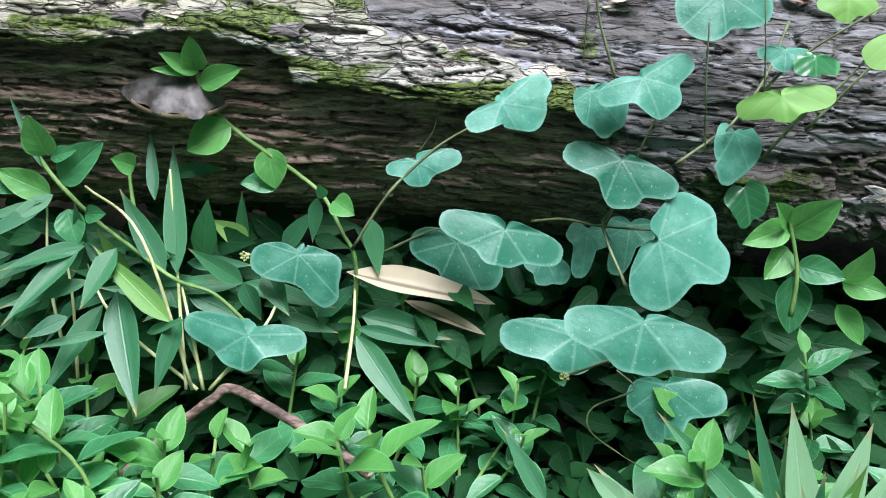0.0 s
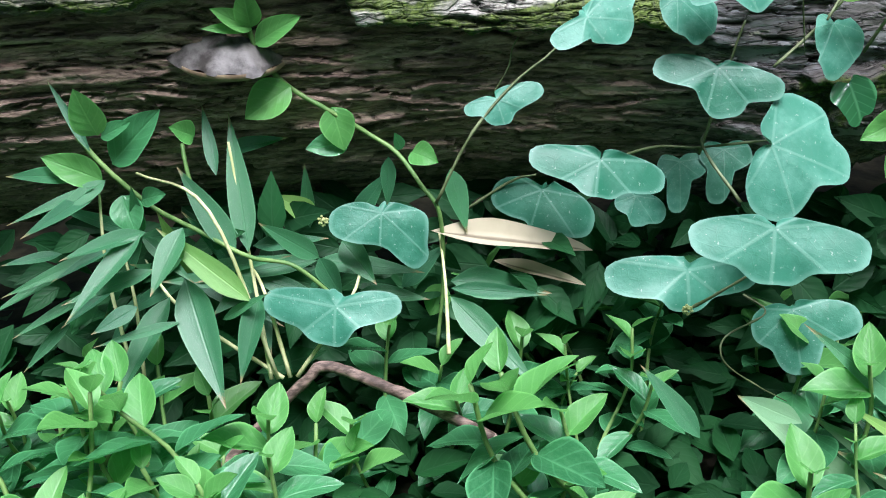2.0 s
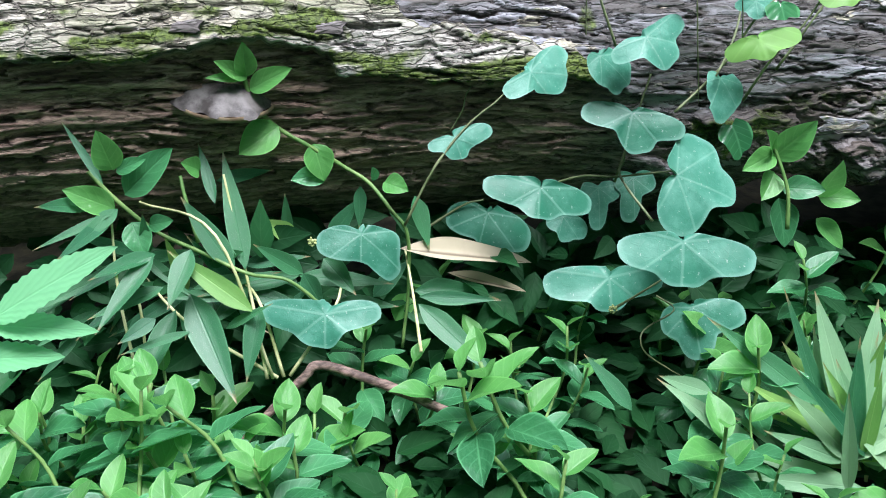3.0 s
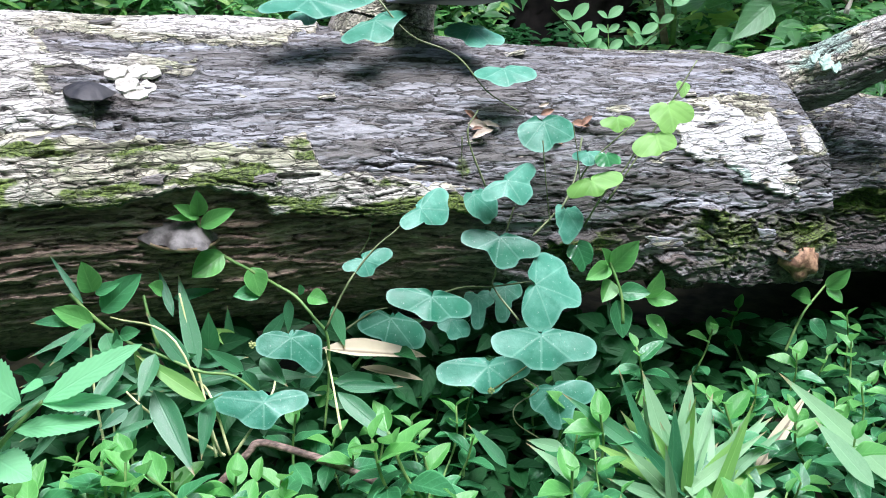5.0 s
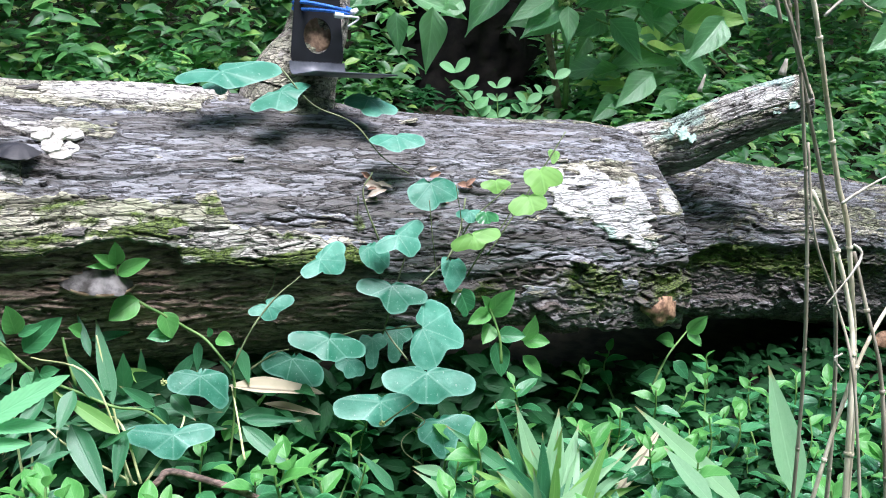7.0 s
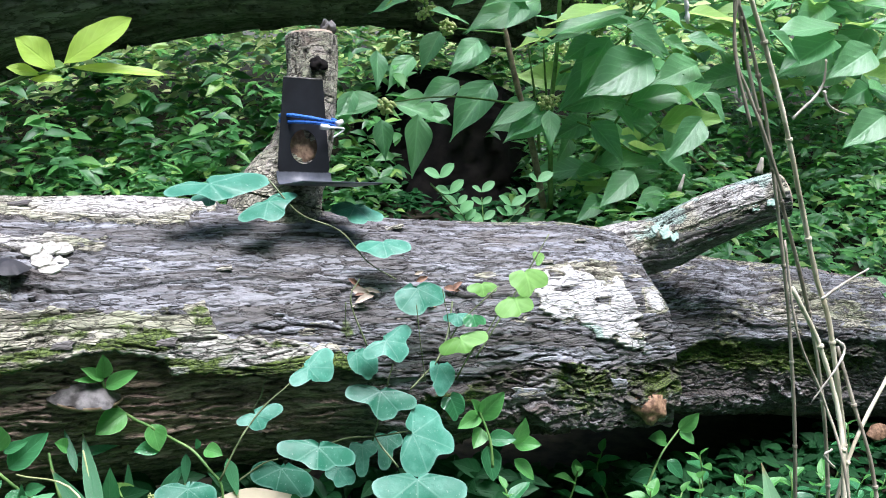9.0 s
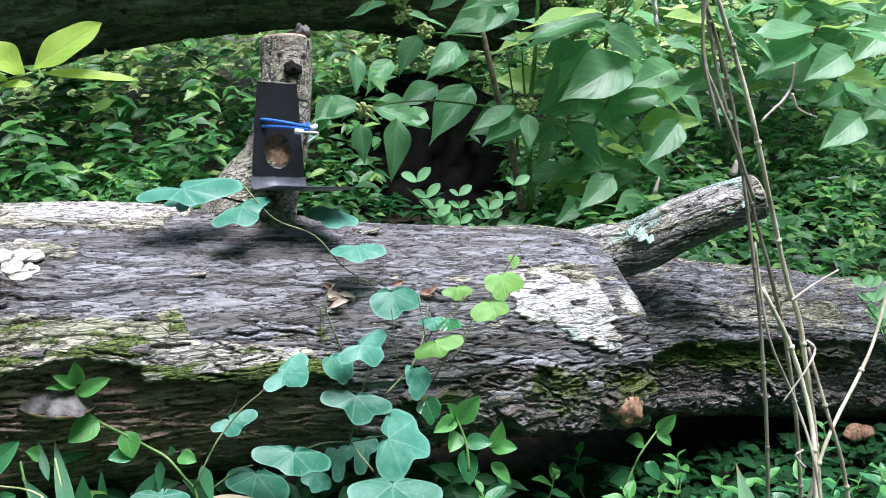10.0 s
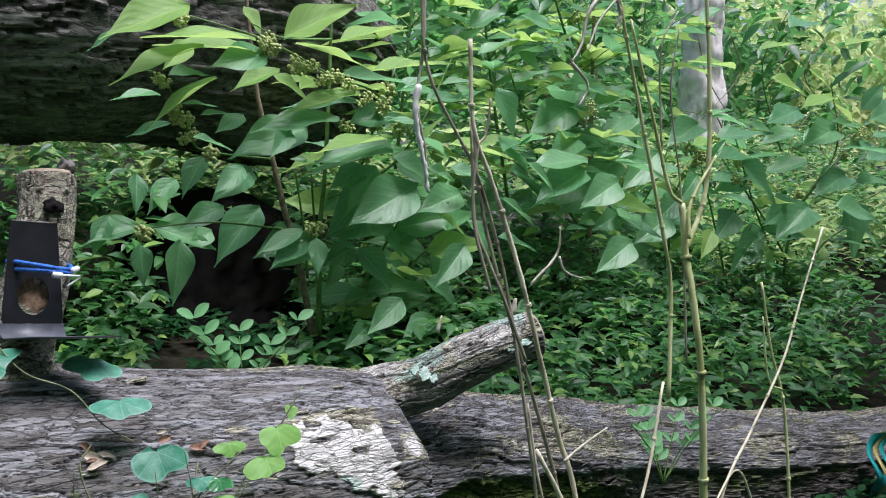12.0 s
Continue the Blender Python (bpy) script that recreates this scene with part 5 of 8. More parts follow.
creeper_leaf((0.292, 0.690, 0.445), (0.256, 0.670, 0.441), 0.0195)
creeper_leaf((0.290, 0.690, 0.445), (0.274, 0.670, 0.473), 0.0154)
creeper_leaf((0.294, 0.690, 0.425), (0.276, 0.670, 0.411), 0.0211)
creeper_leaf((0.303, 0.690, 0.409), (0.332, 0.670, 0.412), 0.0212)
creeper_leaf((0.301, 0.690, 0.399), (0.303, 0.670, 0.361), 0.0271)
creeper_leaf((0.342, 0.690, 0.395), (0.349, 0.670, 0.433), 0.0220)
creeper_leaf((0.342, 0.690, 0.395), (0.369, 0.670, 0.398), 0.0205)
creeper_leaf((0.342, 0.690, 0.373), (0.360, 0.670, 0.351), 0.0182)
creeper_stem([(0.628, 0.800, 0.228), (0.690, 0.850, 0.257), (0.752, 0.880, 0.288)])
creeper_leaf((0.692, 0.840, 0.286), (0.650, 0.820, 0.304), 0.0237)
creeper_leaf((0.718, 0.840, 0.299), (0.738, 0.820, 0.329), 0.0239)
creeper_leaf((0.718, 0.840, 0.297), (0.732, 0.820, 0.283), 0.0203)
creeper_leaf((0.695, 0.840, 0.250), (0.713, 0.820, 0.228), 0.0241)
creeper_leaf((0.675, 0.840, 0.228), (0.619, 0.820, 0.240), 0.0239)
creeper_leaf((0.705, 0.840, 0.319), (0.680, 0.820, 0.349), 0.0164)

# ---- bamboo grass ----
clump("left")
bamboo_leaf((-0.189, 0.670, 0.400), (-0.198, 0.735, 0.486), 0.0191)
bamboo_leaf((-0.198, 0.670, 0.401), (-0.235, 0.700, 0.460), 0.0198)
bamboo_leaf((-0.208, 0.700, 0.450), (-0.218, 0.740, 0.493), 0.0100)
bamboo_leaf((-0.185, 0.630, 0.381), (-0.248, 0.660, 0.431), 0.0184, M_YELLOW)
bamboo_leaf((-0.236, 0.660, 0.389), (-0.205, 0.580, 0.328), 0.0282)
bamboo_leaf((-0.250, 0.660, 0.375), (-0.287, 0.600, 0.327), 0.0197)
bamboo_leaf((-0.259, 0.660, 0.427), (-0.303, 0.600, 0.395), 0.0164)
bamboo_leaf((-0.259, 0.670, 0.424), (-0.303, 0.620, 0.432), 0.0147)
bamboo_leaf((-0.256, 0.660, 0.398), (-0.311, 0.620, 0.398), 0.0132)
bamboo_leaf((-0.237, 0.630, 0.370), (-0.289, 0.600, 0.374), 0.0078)
bamboo_leaf((-0.229, 0.660, 0.429), (-0.250, 0.620, 0.398), 0.0191)
bamboo_leaf((-0.207, 0.740, 0.455), (-0.157, 0.735, 0.462), 0.0140)
bamboo_leaf((-0.194, 0.710, 0.386), (-0.134, 0.700, 0.391), 0.0142)
bamboo_leaf((-0.123, 0.690, 0.392), (-0.099, 0.660, 0.369), 0.0202)
bamboo_leaf((-0.046, 0.660, 0.352), (0.009, 0.600, 0.306), 0.0216)
bamboo_leaf((-0.045, 0.660, 0.359), (0.024, 0.640, 0.357), 0.0117)
bamboo_leaf((-0.045, 0.690, 0.349), (0.031, 0.680, 0.336), 0.0255)
bamboo_leaf((-0.037, 0.710, 0.433), (-0.029, 0.690, 0.388), 0.0175)
bamboo_leaf((-0.083, 0.730, 0.440), (-0.088, 0.720, 0.402), 0.0122)
bamboo_leaf((-0.294, 0.700, 0.478), (-0.323, 0.730, 0.527), 0.0071)
bamboo_leaf((-0.285, 0.690, 0.459), (-0.312, 0.650, 0.451), 0.0131)
bamboo_leaf((-0.288, 0.690, 0.455), (-0.324, 0.620, 0.450), 0.0129)
bamboo_leaf((-0.304, 0.700, 0.461), (-0.340, 0.660, 0.480), 0.0149)
bamboo_leaf((-0.145, 0.730, 0.395), (-0.173, 0.720, 0.423), 0.0191, M_YELLOW)
bamboo_leaf((-0.116, 0.730, 0.390), (-0.084, 0.730, 0.429), 0.0172)
bamboo_leaf((-0.153, 0.740, 0.383), (-0.150, 0.745, 0.436), 0.0116)
bamboo_leaf((-0.170, 0.690, 0.345), (-0.126, 0.700, 0.374), 0.0171)
bamboo_leaf((-0.083, 0.690, 0.348), (-0.045, 0.700, 0.377), 0.0161)
bamboo_leaf((-0.260, 0.620, 0.391), (-0.288, 0.600, 0.384), 0.0128)
bamboo_leaf((-0.210, 0.640, 0.363), (-0.168, 0.620, 0.392), 0.0088)
bamboo_leaf((-0.180, 0.640, 0.380), (-0.197, 0.600, 0.333), 0.0176)
bamboo_leaf((-0.114, 0.680, 0.354), (-0.062, 0.670, 0.346), 0.0140)
bamboo_stem([(-0.182, 0.630, 0.315), (-0.187, 0.660, 0.377), (-0.199, 0.720, 0.468)])
bamboo_stem([(-0.177, 0.630, 0.315), (-0.208, 0.660, 0.439), (-0.272, 0.720, 0.451)])
bamboo_stem([(-0.173, 0.630, 0.315), (-0.244, 0.660, 0.364), (-0.288, 0.720, 0.397)])
bamboo_stem([(-0.168, 0.630, 0.315), (-0.182, 0.660, 0.377), (-0.207, 0.720, 0.371)])
bamboo_stem([(-0.163, 0.630, 0.315), (-0.114, 0.660, 0.368), (-0.111, 0.720, 0.396)])
bamboo_stem([(-0.051, 0.620, 0.328), (-0.049, 0.670, 0.358), (-0.050, 0.700, 0.388)])
bamboo_leaf((-0.268, 0.690, 0.415), (-0.265, 0.680, 0.457), 0.0108)
bamboo_leaf((-0.243, 0.702, 0.370), (-0.251, 0.680, 0.435), 0.0130, M_YELLOW)
bamboo_leaf((-0.200, 0.714, 0.351), (-0.233, 0.680, 0.433), 0.0150)
bamboo_leaf((-0.142, 0.690, 0.380), (-0.180, 0.680, 0.418), 0.0165)
bamboo_leaf((-0.274, 0.702, 0.408), (-0.328, 0.680, 0.450), 0.0110)
bamboo_leaf((-0.248, 0.714, 0.362), (-0.280, 0.680, 0.395), 0.0133)
bamboo_leaf((-0.191, 0.690, 0.368), (-0.261, 0.680, 0.378), 0.0150)
bamboo_leaf((-0.146, 0.702, 0.372), (-0.236, 0.680, 0.375), 0.0169)
bamboo_leaf((-0.280, 0.714, 0.400), (-0.325, 0.680, 0.403), 0.0112)
bamboo_leaf((-0.237, 0.690, 0.378), (-0.313, 0.680, 0.346), 0.0133)
bamboo_leaf((-0.196, 0.702, 0.360), (-0.229, 0.680, 0.345), 0.0153)
bamboo_leaf((-0.149, 0.714, 0.365), (-0.185, 0.680, 0.336), 0.0173)
bamboo_leaf((-0.268, 0.690, 0.415), (-0.311, 0.680, 0.350), 0.0112)
bamboo_leaf((-0.243, 0.702, 0.370), (-0.250, 0.680, 0.334), 0.0134)
bamboo_leaf((-0.200, 0.714, 0.351), (-0.190, 0.680, 0.305), 0.0156)
bamboo_leaf((-0.142, 0.690, 0.380), (-0.128, 0.680, 0.349), 0.0169)
bamboo_leaf((-0.274, 0.702, 0.408), (-0.236, 0.680, 0.373), 0.0112)
bamboo_leaf((-0.248, 0.714, 0.362), (-0.176, 0.680, 0.329), 0.0135)
bamboo_leaf((-0.191, 0.690, 0.368), (-0.140, 0.680, 0.348), 0.0151)
bamboo_leaf((-0.146, 0.702, 0.372), (-0.064, 0.680, 0.364), 0.0169)
bamboo_leaf((-0.280, 0.714, 0.400), (-0.216, 0.680, 0.416), 0.0111)
bamboo_leaf((-0.237, 0.690, 0.378), (-0.160, 0.680, 0.389), 0.0130)
clump("right")
straw([(0.302, 0.530, 0.225), (0.279, 0.530, 0.223)])
straw([(0.308, 0.530, 0.228), (0.259, 0.530, 0.234)])
straw([(0.313, 0.530, 0.231), (0.240, 0.530, 0.245)])
straw([(0.319, 0.530, 0.234), (0.273, 0.530, 0.244)])
straw([(0.327, 0.530, 0.220), (0.261, 0.530, 0.253)])
straw([(0.301, 0.530, 0.229), (0.255, 0.530, 0.260)])
straw([(0.307, 0.530, 0.232), (0.287, 0.530, 0.258)])
straw([(0.313, 0.530, 0.235), (0.290, 0.530, 0.261)])
straw([(0.320, 0.530, 0.221), (0.300, 0.530, 0.260)])
straw([(0.326, 0.530, 0.224), (0.315, 0.530, 0.257)])
straw([(0.301, 0.530, 0.234), (0.331, 0.530, 0.253)])
straw([(0.307, 0.530, 0.237), (0.353, 0.530, 0.245)])
bamboo_leaf((0.264, 0.520, 0.288), (0.184, 0.575, 0.353), 0.0197)
bamboo_leaf((0.289, 0.520, 0.255), (0.254, 0.575, 0.319), 0.0213, M_YELLOW)
bamboo_leaf((0.296, 0.520, 0.254), (0.278, 0.575, 0.365), 0.0271, M_GREY_BLADE)
bamboo_leaf((0.302, 0.520, 0.252), (0.339, 0.575, 0.348), 0.0274, M_GREY_BLADE)
bamboo_leaf((0.310, 0.520, 0.244), (0.369, 0.575, 0.320), 0.0229, M_GREY_BLADE)
bamboo_leaf((0.306, 0.520, 0.245), (0.452, 0.575, 0.274), 0.0233, M_GREY_BLADE)
bamboo_leaf((0.223, 0.520, 0.234), (0.143, 0.575, 0.300), 0.0210, M_GREY_BLADE)
bamboo_leaf((0.302, 0.520, 0.216), (0.260, 0.575, 0.246), 0.0279, M_YELLOW)
bamboo_leaf((0.273, 0.520, 0.252), (0.214, 0.575, 0.318), 0.0212, M_GREY_BLADE)
bamboo_leaf((0.370, 0.520, 0.217), (0.409, 0.575, 0.265), 0.0198, M_GREY_BLADE)
bamboo_leaf((0.335, 0.520, 0.217), (0.465, 0.575, 0.184), 0.0189)
bamboo_leaf((0.386, 0.520, 0.197), (0.531, 0.575, 0.204), 0.0255)
bamboo_leaf((0.261, 0.520, 0.233), (0.222, 0.575, 0.277), 0.0190)
bamboo_leaf((0.288, 0.520, 0.228), (0.249, 0.575, 0.373), 0.0153)
bamboo_leaf((0.295, 0.520, 0.219), (0.301, 0.575, 0.296), 0.0205, M_YELLOW)
bamboo_leaf((0.349, 0.520, 0.221), (0.448, 0.575, 0.232), 0.0212, M_GREY_BLADE)
bamboo_leaf((0.414, 0.550, 0.221), (0.519, 0.600, 0.286), 0.0180, M_DEAD)
bamboo_leaf((0.550, 0.460, 0.224), (0.426, 0.537, 0.354), 0.0328, M_GREY_BLADE)
bamboo_leaf((0.592, 0.420, 0.252), (0.598, 0.500, 0.398), 0.0417, M_GREY_BLADE)
bamboo_leaf((0.467, 0.420, 0.271), (0.433, 0.480, 0.325), 0.0267, M_GREY_BLADE)
bamboo_leaf((0.104, 0.530, 0.304), (0.073, 0.560, 0.344), 0.0146)
bamboo_leaf((0.156, 0.500, 0.332), (0.133, 0.550, 0.320), 0.0141, M_GREY_BLADE)
bamboo_stem([(0.309, 0.520, 0.214), (0.305, 0.525, 0.227), (0.305, 0.535, 0.242)])
bamboo_stem([(0.317, 0.520, 0.200), (0.318, 0.525, 0.225), (0.312, 0.535, 0.248)])
bamboo_stem([(0.296, 0.520, 0.204), (0.294, 0.525, 0.230), (0.277, 0.535, 0.269)])
bamboo_leaf((0.279, 0.500, 0.244), (0.203, 0.500, 0.289), 0.0159, M_GREY_BLADE)
bamboo_leaf((0.295, 0.500, 0.241), (0.219, 0.560, 0.270), 0.0182)
bamboo_leaf((0.311, 0.500, 0.237), (0.200, 0.540, 0.312), 0.0197, M_YELLOW)
bamboo_leaf((0.289, 0.500, 0.242), (0.230, 0.520, 0.310), 0.0212, M_GREY_BLADE)
bamboo_leaf((0.305, 0.500, 0.239), (0.219, 0.500, 0.349), 0.0158)
bamboo_leaf((0.284, 0.500, 0.243), (0.288, 0.560, 0.282), 0.0183, M_YELLOW)
bamboo_leaf((0.300, 0.500, 0.240), (0.284, 0.540, 0.318), 0.0198, M_GREY_BLADE)
bamboo_leaf((0.279, 0.500, 0.244), (0.289, 0.520, 0.350), 0.0212)
bamboo_leaf((0.295, 0.500, 0.241), (0.298, 0.500, 0.330), 0.0160, M_YELLOW)
bamboo_leaf((0.311, 0.500, 0.237), (0.363, 0.560, 0.301), 0.0185, M_GREY_BLADE)
bamboo_leaf((0.289, 0.500, 0.242), (0.358, 0.540, 0.278), 0.0201)
bamboo_leaf((0.305, 0.500, 0.239), (0.372, 0.520, 0.297), 0.0217, M_YELLOW)
bamboo_leaf((0.284, 0.500, 0.243), (0.390, 0.500, 0.309), 0.0162, M_GREY_BLADE)
bamboo_leaf((0.300, 0.500, 0.240), (0.427, 0.560, 0.233), 0.0188)
bamboo_leaf((0.279, 0.500, 0.244), (0.447, 0.540, 0.236), 0.0204, M_YELLOW)
bamboo_leaf((0.295, 0.500, 0.241), (0.405, 0.520, 0.230), 0.0220, M_GREY_BLADE)

# a loose fan of pale arching blades round the clump's heart
fan = random.Random(18)
for i in range(22):
    turn = radians(-78 + 156 * (i + fan.random()) / 22)
    ln = fan.uniform(0.09, 0.19) * (1.0 - 0.25 * abs(math.sin(turn)))
    at = Vector((0.305 + fan.uniform(-0.035, 0.035), 0.505 + fan.uniform(-0.03, 0.04), 0.222))
    end = at + Vector((math.sin(turn) * ln, fan.uniform(-0.02, 0.06), math.cos(turn) * ln * 0.8))
    bamboo_leaf(tuple(at), tuple(end), fan.uniform(0.013, 0.024), (M_GREY_BLADE, M_GREY_BLADE, M_YELLOW)[i % 3])

# ---- loose leaves and the stick ----
dead_leaf((-0.056, 0.690, 0.393), (0.067, 0.700, 0.359), 0.0252)
dead_leaf((-0.011, 0.710, 0.353), (0.059, 0.690, 0.334), 0.0125)
stick([(-0.223, 0.565, 0.278), (-0.187, 0.585, 0.306), (-0.152, 0.598, 0.331), (-0.137, 0.606, 0.337), (-0.102, 0.594, 0.327), (-0.062, 0.578, 0.311), (-0.026, 0.562, 0.294)])

# ---- serrated sapling ----
sapling("")
sapling_stem([(-0.332, 0.360, 0.502), (-0.312, 0.360, 0.523), (-0.290, 0.360, 0.541)])
sapling_stem([(-0.332, 0.360, 0.502), (-0.367, 0.380, 0.452), (-0.403, 0.400, 0.399)])
serrated_leaf((-0.291, 0.360, 0.540), (-0.222, 0.340, 0.584), 0.0221)
serrated_leaf((-0.292, 0.360, 0.540), (-0.236, 0.340, 0.542), 0.0151)
serrated_leaf((-0.313, 0.360, 0.523), (-0.254, 0.340, 0.531), 0.0173)
serrated_leaf((-0.304, 0.360, 0.542), (-0.328, 0.340, 0.584), 0.0382)
serrated_leaf((-0.301, 0.360, 0.552), (-0.285, 0.340, 0.564), 0.0141)
serrated_leaf((-0.329, 0.360, 0.506), (-0.303, 0.340, 0.495), 0.0260)
serrated_leaf((-0.331, 0.360, 0.502), (-0.345, 0.340, 0.533), 0.0212)

# ---- lime sprig ----
sprig("")
sprig_stem([(-0.176, 0.750, 0.907), (-0.206, 0.750, 0.899), (-0.241, 0.750, 0.888), (-0.288, 0.750, 0.870)])
sprig_leaf((-0.191, 0.750, 0.903), (-0.226, 0.740, 0.939), 0.0384)
sprig_leaf((-0.182, 0.750, 0.909), (-0.108, 0.740, 0.961), 0.0391)
sprig_leaf((-0.176, 0.750, 0.905), (-0.071, 0.740, 0.900), 0.0166)
sprig_leaf((-0.206, 0.750, 0.898), (-0.239, 0.740, 0.908), 0.0161)
sprig_leaf((-0.218, 0.750, 0.893), (-0.183, 0.740, 0.894), 0.0137)

# ---- dead canes in front of the log ----
cane([(0.729, 0.325, 0.578), (0.715, 0.322, 0.727), (0.706, 0.330, 0.817), (0.706, 0.341, 0.864), (0.702, 0.345, 0.919)], M_CANE_GREEN, 0.0062)
cane([(0.706, 0.341, 0.864), (0.743, 0.345, 0.938), (0.750, 0.350, 1.055), (0.749, 0.360, 1.191)], M_CANE_GREEN, 0.0034)
cane([(0.702, 0.345, 0.919), (0.681, 0.345, 0.935), (0.662, 0.350, 1.001), (0.620, 0.350, 1.117)], M_CANE_GREEN, 0.0025)
cane([(0.597, 0.350, 1.159), (0.625, 0.350, 1.060), (0.651, 0.345, 0.957), (0.670, 0.340, 0.875), (0.682, 0.340, 0.818), (0.671, 0.330, 0.701)], M_CANE_GREEN, 0.0028)
cane([(0.662, 0.330, 0.721), (0.611, 0.310, 0.605), (0.525, 0.290, 0.494)], M_CANE, 0.0028)
cane([(0.403, 0.345, 1.078), (0.405, 0.342, 0.998), (0.425, 0.339, 0.945), (0.447, 0.335, 0.884), (0.465, 0.330, 0.822), (0.505, 0.330, 0.691), (0.525, 0.320, 0.613)], M_CANE, 0.0035)
cane([(0.357, 0.360, 1.127), (0.363, 0.355, 1.044), (0.413, 0.350, 0.955), (0.437, 0.345, 0.884), (0.452, 0.340, 0.811), (0.484, 0.335, 0.617)], M_CANE_DARK, 0.0025)
cane([(0.411, 0.350, 0.999), (0.420, 0.350, 0.928), (0.445, 0.345, 0.833), (0.519, 0.340, 0.614)], M_CANE_DARK, 0.0028)
cane([(0.478, 0.330, 0.674), (0.509, 0.320, 0.611), (0.520, 0.300, 0.541), (0.512, 0.280, 0.476)], M_CANE, 0.0038)
cane([(0.532, 0.320, 0.608), (0.539, 0.300, 0.550), (0.554, 0.280, 0.466)], M_CANE_DARK, 0.003)
cane([(0.466, 0.330, 0.723), (0.470, 0.310, 0.632), (0.501, 0.300, 0.557), (0.506, 0.270, 0.481)], M_CANE_DARK, 0.002)
fibre([(0.473, 0.335, 0.842), (0.506, 0.335, 0.870), (0.506, 0.330, 0.898), (0.504, 0.330, 0.877)])
fibre([(0.505, 0.330, 0.868), (0.513, 0.330, 0.853), (0.543, 0.335, 0.843)])
fibre([(0.361, 0.360, 1.122), (0.360, 0.360, 1.070), (0.353, 0.360, 1.018), (0.362, 0.360, 0.976), (0.365, 0.360, 0.934)], 0.0018)
fibre([(0.597, 0.350, 1.135), (0.573, 0.350, 1.110), (0.553, 0.345, 1.078)])
fibre([(0.500, 0.290, 0.627), (0.507, 0.285, 0.618), (0.492, 0.280, 0.601), (0.468, 0.285, 0.568)])
fibre([(0.498, 0.310, 0.664), (0.528, 0.310, 0.678), (0.557, 0.310, 0.689)])
fibre([(0.487, 0.270, 0.504), (0.475, 0.270, 0.518), (0.484, 0.270, 0.523)])
cane([(0.995, 0.360, 0.883), (0.941, 0.350, 0.799), (0.890, 0.340, 0.717), (0.820, 0.330, 0.643), (0.753, 0.320, 0.568)], M_CANE, 0.0022)
cane([(0.870, 0.360, 0.817), (0.887, 0.355, 0.730), (0.910, 0.350, 0.655), (0.915, 0.340, 0.523)], M_CANE_GREEN, 0.0028)
cane([(0.892, 0.340, 0.681), (0.863, 0.340, 0.699), (0.848, 0.340, 0.778)], M_CANE_GREEN, 0.0016)
cane([(0.718, 0.310, 0.561), (0.804, 0.330, 0.591)], M_CANE, 0.002)
clump("left")
bamboo_leaf((-0.289, 0.680, 0.459), (-0.348, 0.655, 0.446), 0.0079)
bamboo_leaf((-0.284, 0.680, 0.413), (-0.330, 0.655, 0.399), 0.0090)
bamboo_leaf((-0.293, 0.680, 0.410), (-0.369, 0.655, 0.390), 0.0099)
bamboo_leaf((-0.291, 0.680, 0.381), (-0.333, 0.655, 0.361), 0.0092)
bamboo_leaf((-0.265, 0.680, 0.349), (-0.306, 0.655, 0.308), 0.0112)
bamboo_leaf((-0.327, 0.680, 0.409), (-0.361, 0.655, 0.416), 0.0090)
bamboo_leaf((-0.315, 0.680, 0.374), (-0.371, 0.655, 0.356), 0.0092)
bamboo_leaf((-0.327, 0.680, 0.395), (-0.382, 0.655, 0.377), 0.0091)
bamboo_leaf((-0.278, 0.680, 0.370), (-0.304, 0.655, 0.338), 0.0085)
bamboo_leaf((-0.333, 0.680, 0.356), (-0.371, 0.655, 0.326), 0.0094)
bamboo_stem([(-0.292, 0.660, 0.324), (-0.294, 0.670, 0.396), (-0.291, 0.690, 0.455)])
bamboo_stem([(-0.287, 0.660, 0.292), (-0.280, 0.670, 0.366), (-0.286, 0.690, 0.409)])
hero_shoot((-0.261, 0.530, 0.381))
hero_shoot((-0.216, 0.530, 0.350))
hero_shoot((-0.297, 0.490, 0.353))
hero_shoot((-0.235, 0.500, 0.346))
hero_shoot((-0.173, 0.500, 0.330))
hero_shoot((-0.280, 0.510, 0.364))
hero_shoot((-0.331, 0.560, 0.359))
fibre([(0.351, 0.355, 1.033), (0.348, 0.355, 1.005), (0.354, 0.355, 0.976), (0.359, 0.355, 0.955), (0.362, 0.355, 0.933)], 0.0034, M_BLEACH)
cane([(0.408, 0.350, 1.003), (0.410, 0.345, 0.907), (0.421, 0.340, 0.871), (0.440, 0.335, 0.826), (0.463, 0.330, 0.766)], M_CANE_DARK, 0.002)
cane([(0.424, 0.340, 1.023), (0.419, 0.340, 0.990), (0.409, 0.340, 0.973), (0.404, 0.340, 0.911), (0.419, 0.330, 0.836)], M_CANE_DARK, 0.0018)
cane([(0.697, 0.350, 1.115), (0.685, 0.350, 1.043), (0.704, 0.350, 0.941), (0.709, 0.345, 0.836), (0.711, 0.340, 0.737)], M_CANE_DARK, 0.0016)
cane([(0.753, 0.340, 0.973), (0.712, 0.340, 0.920), (0.704, 0.335, 0.879)], M_CANE_GREEN, 0.0025)
cane([(0.672, 0.350, 0.977), (0.668, 0.350, 1.088), (0.694, 0.350, 1.133)], M_CANE_DARK, 0.0014)
fibre([(0.574, 0.350, 1.139), (0.557, 0.350, 1.114), (0.550, 0.350, 1.087), (0.536, 0.350, 1.065)], 0.0024)
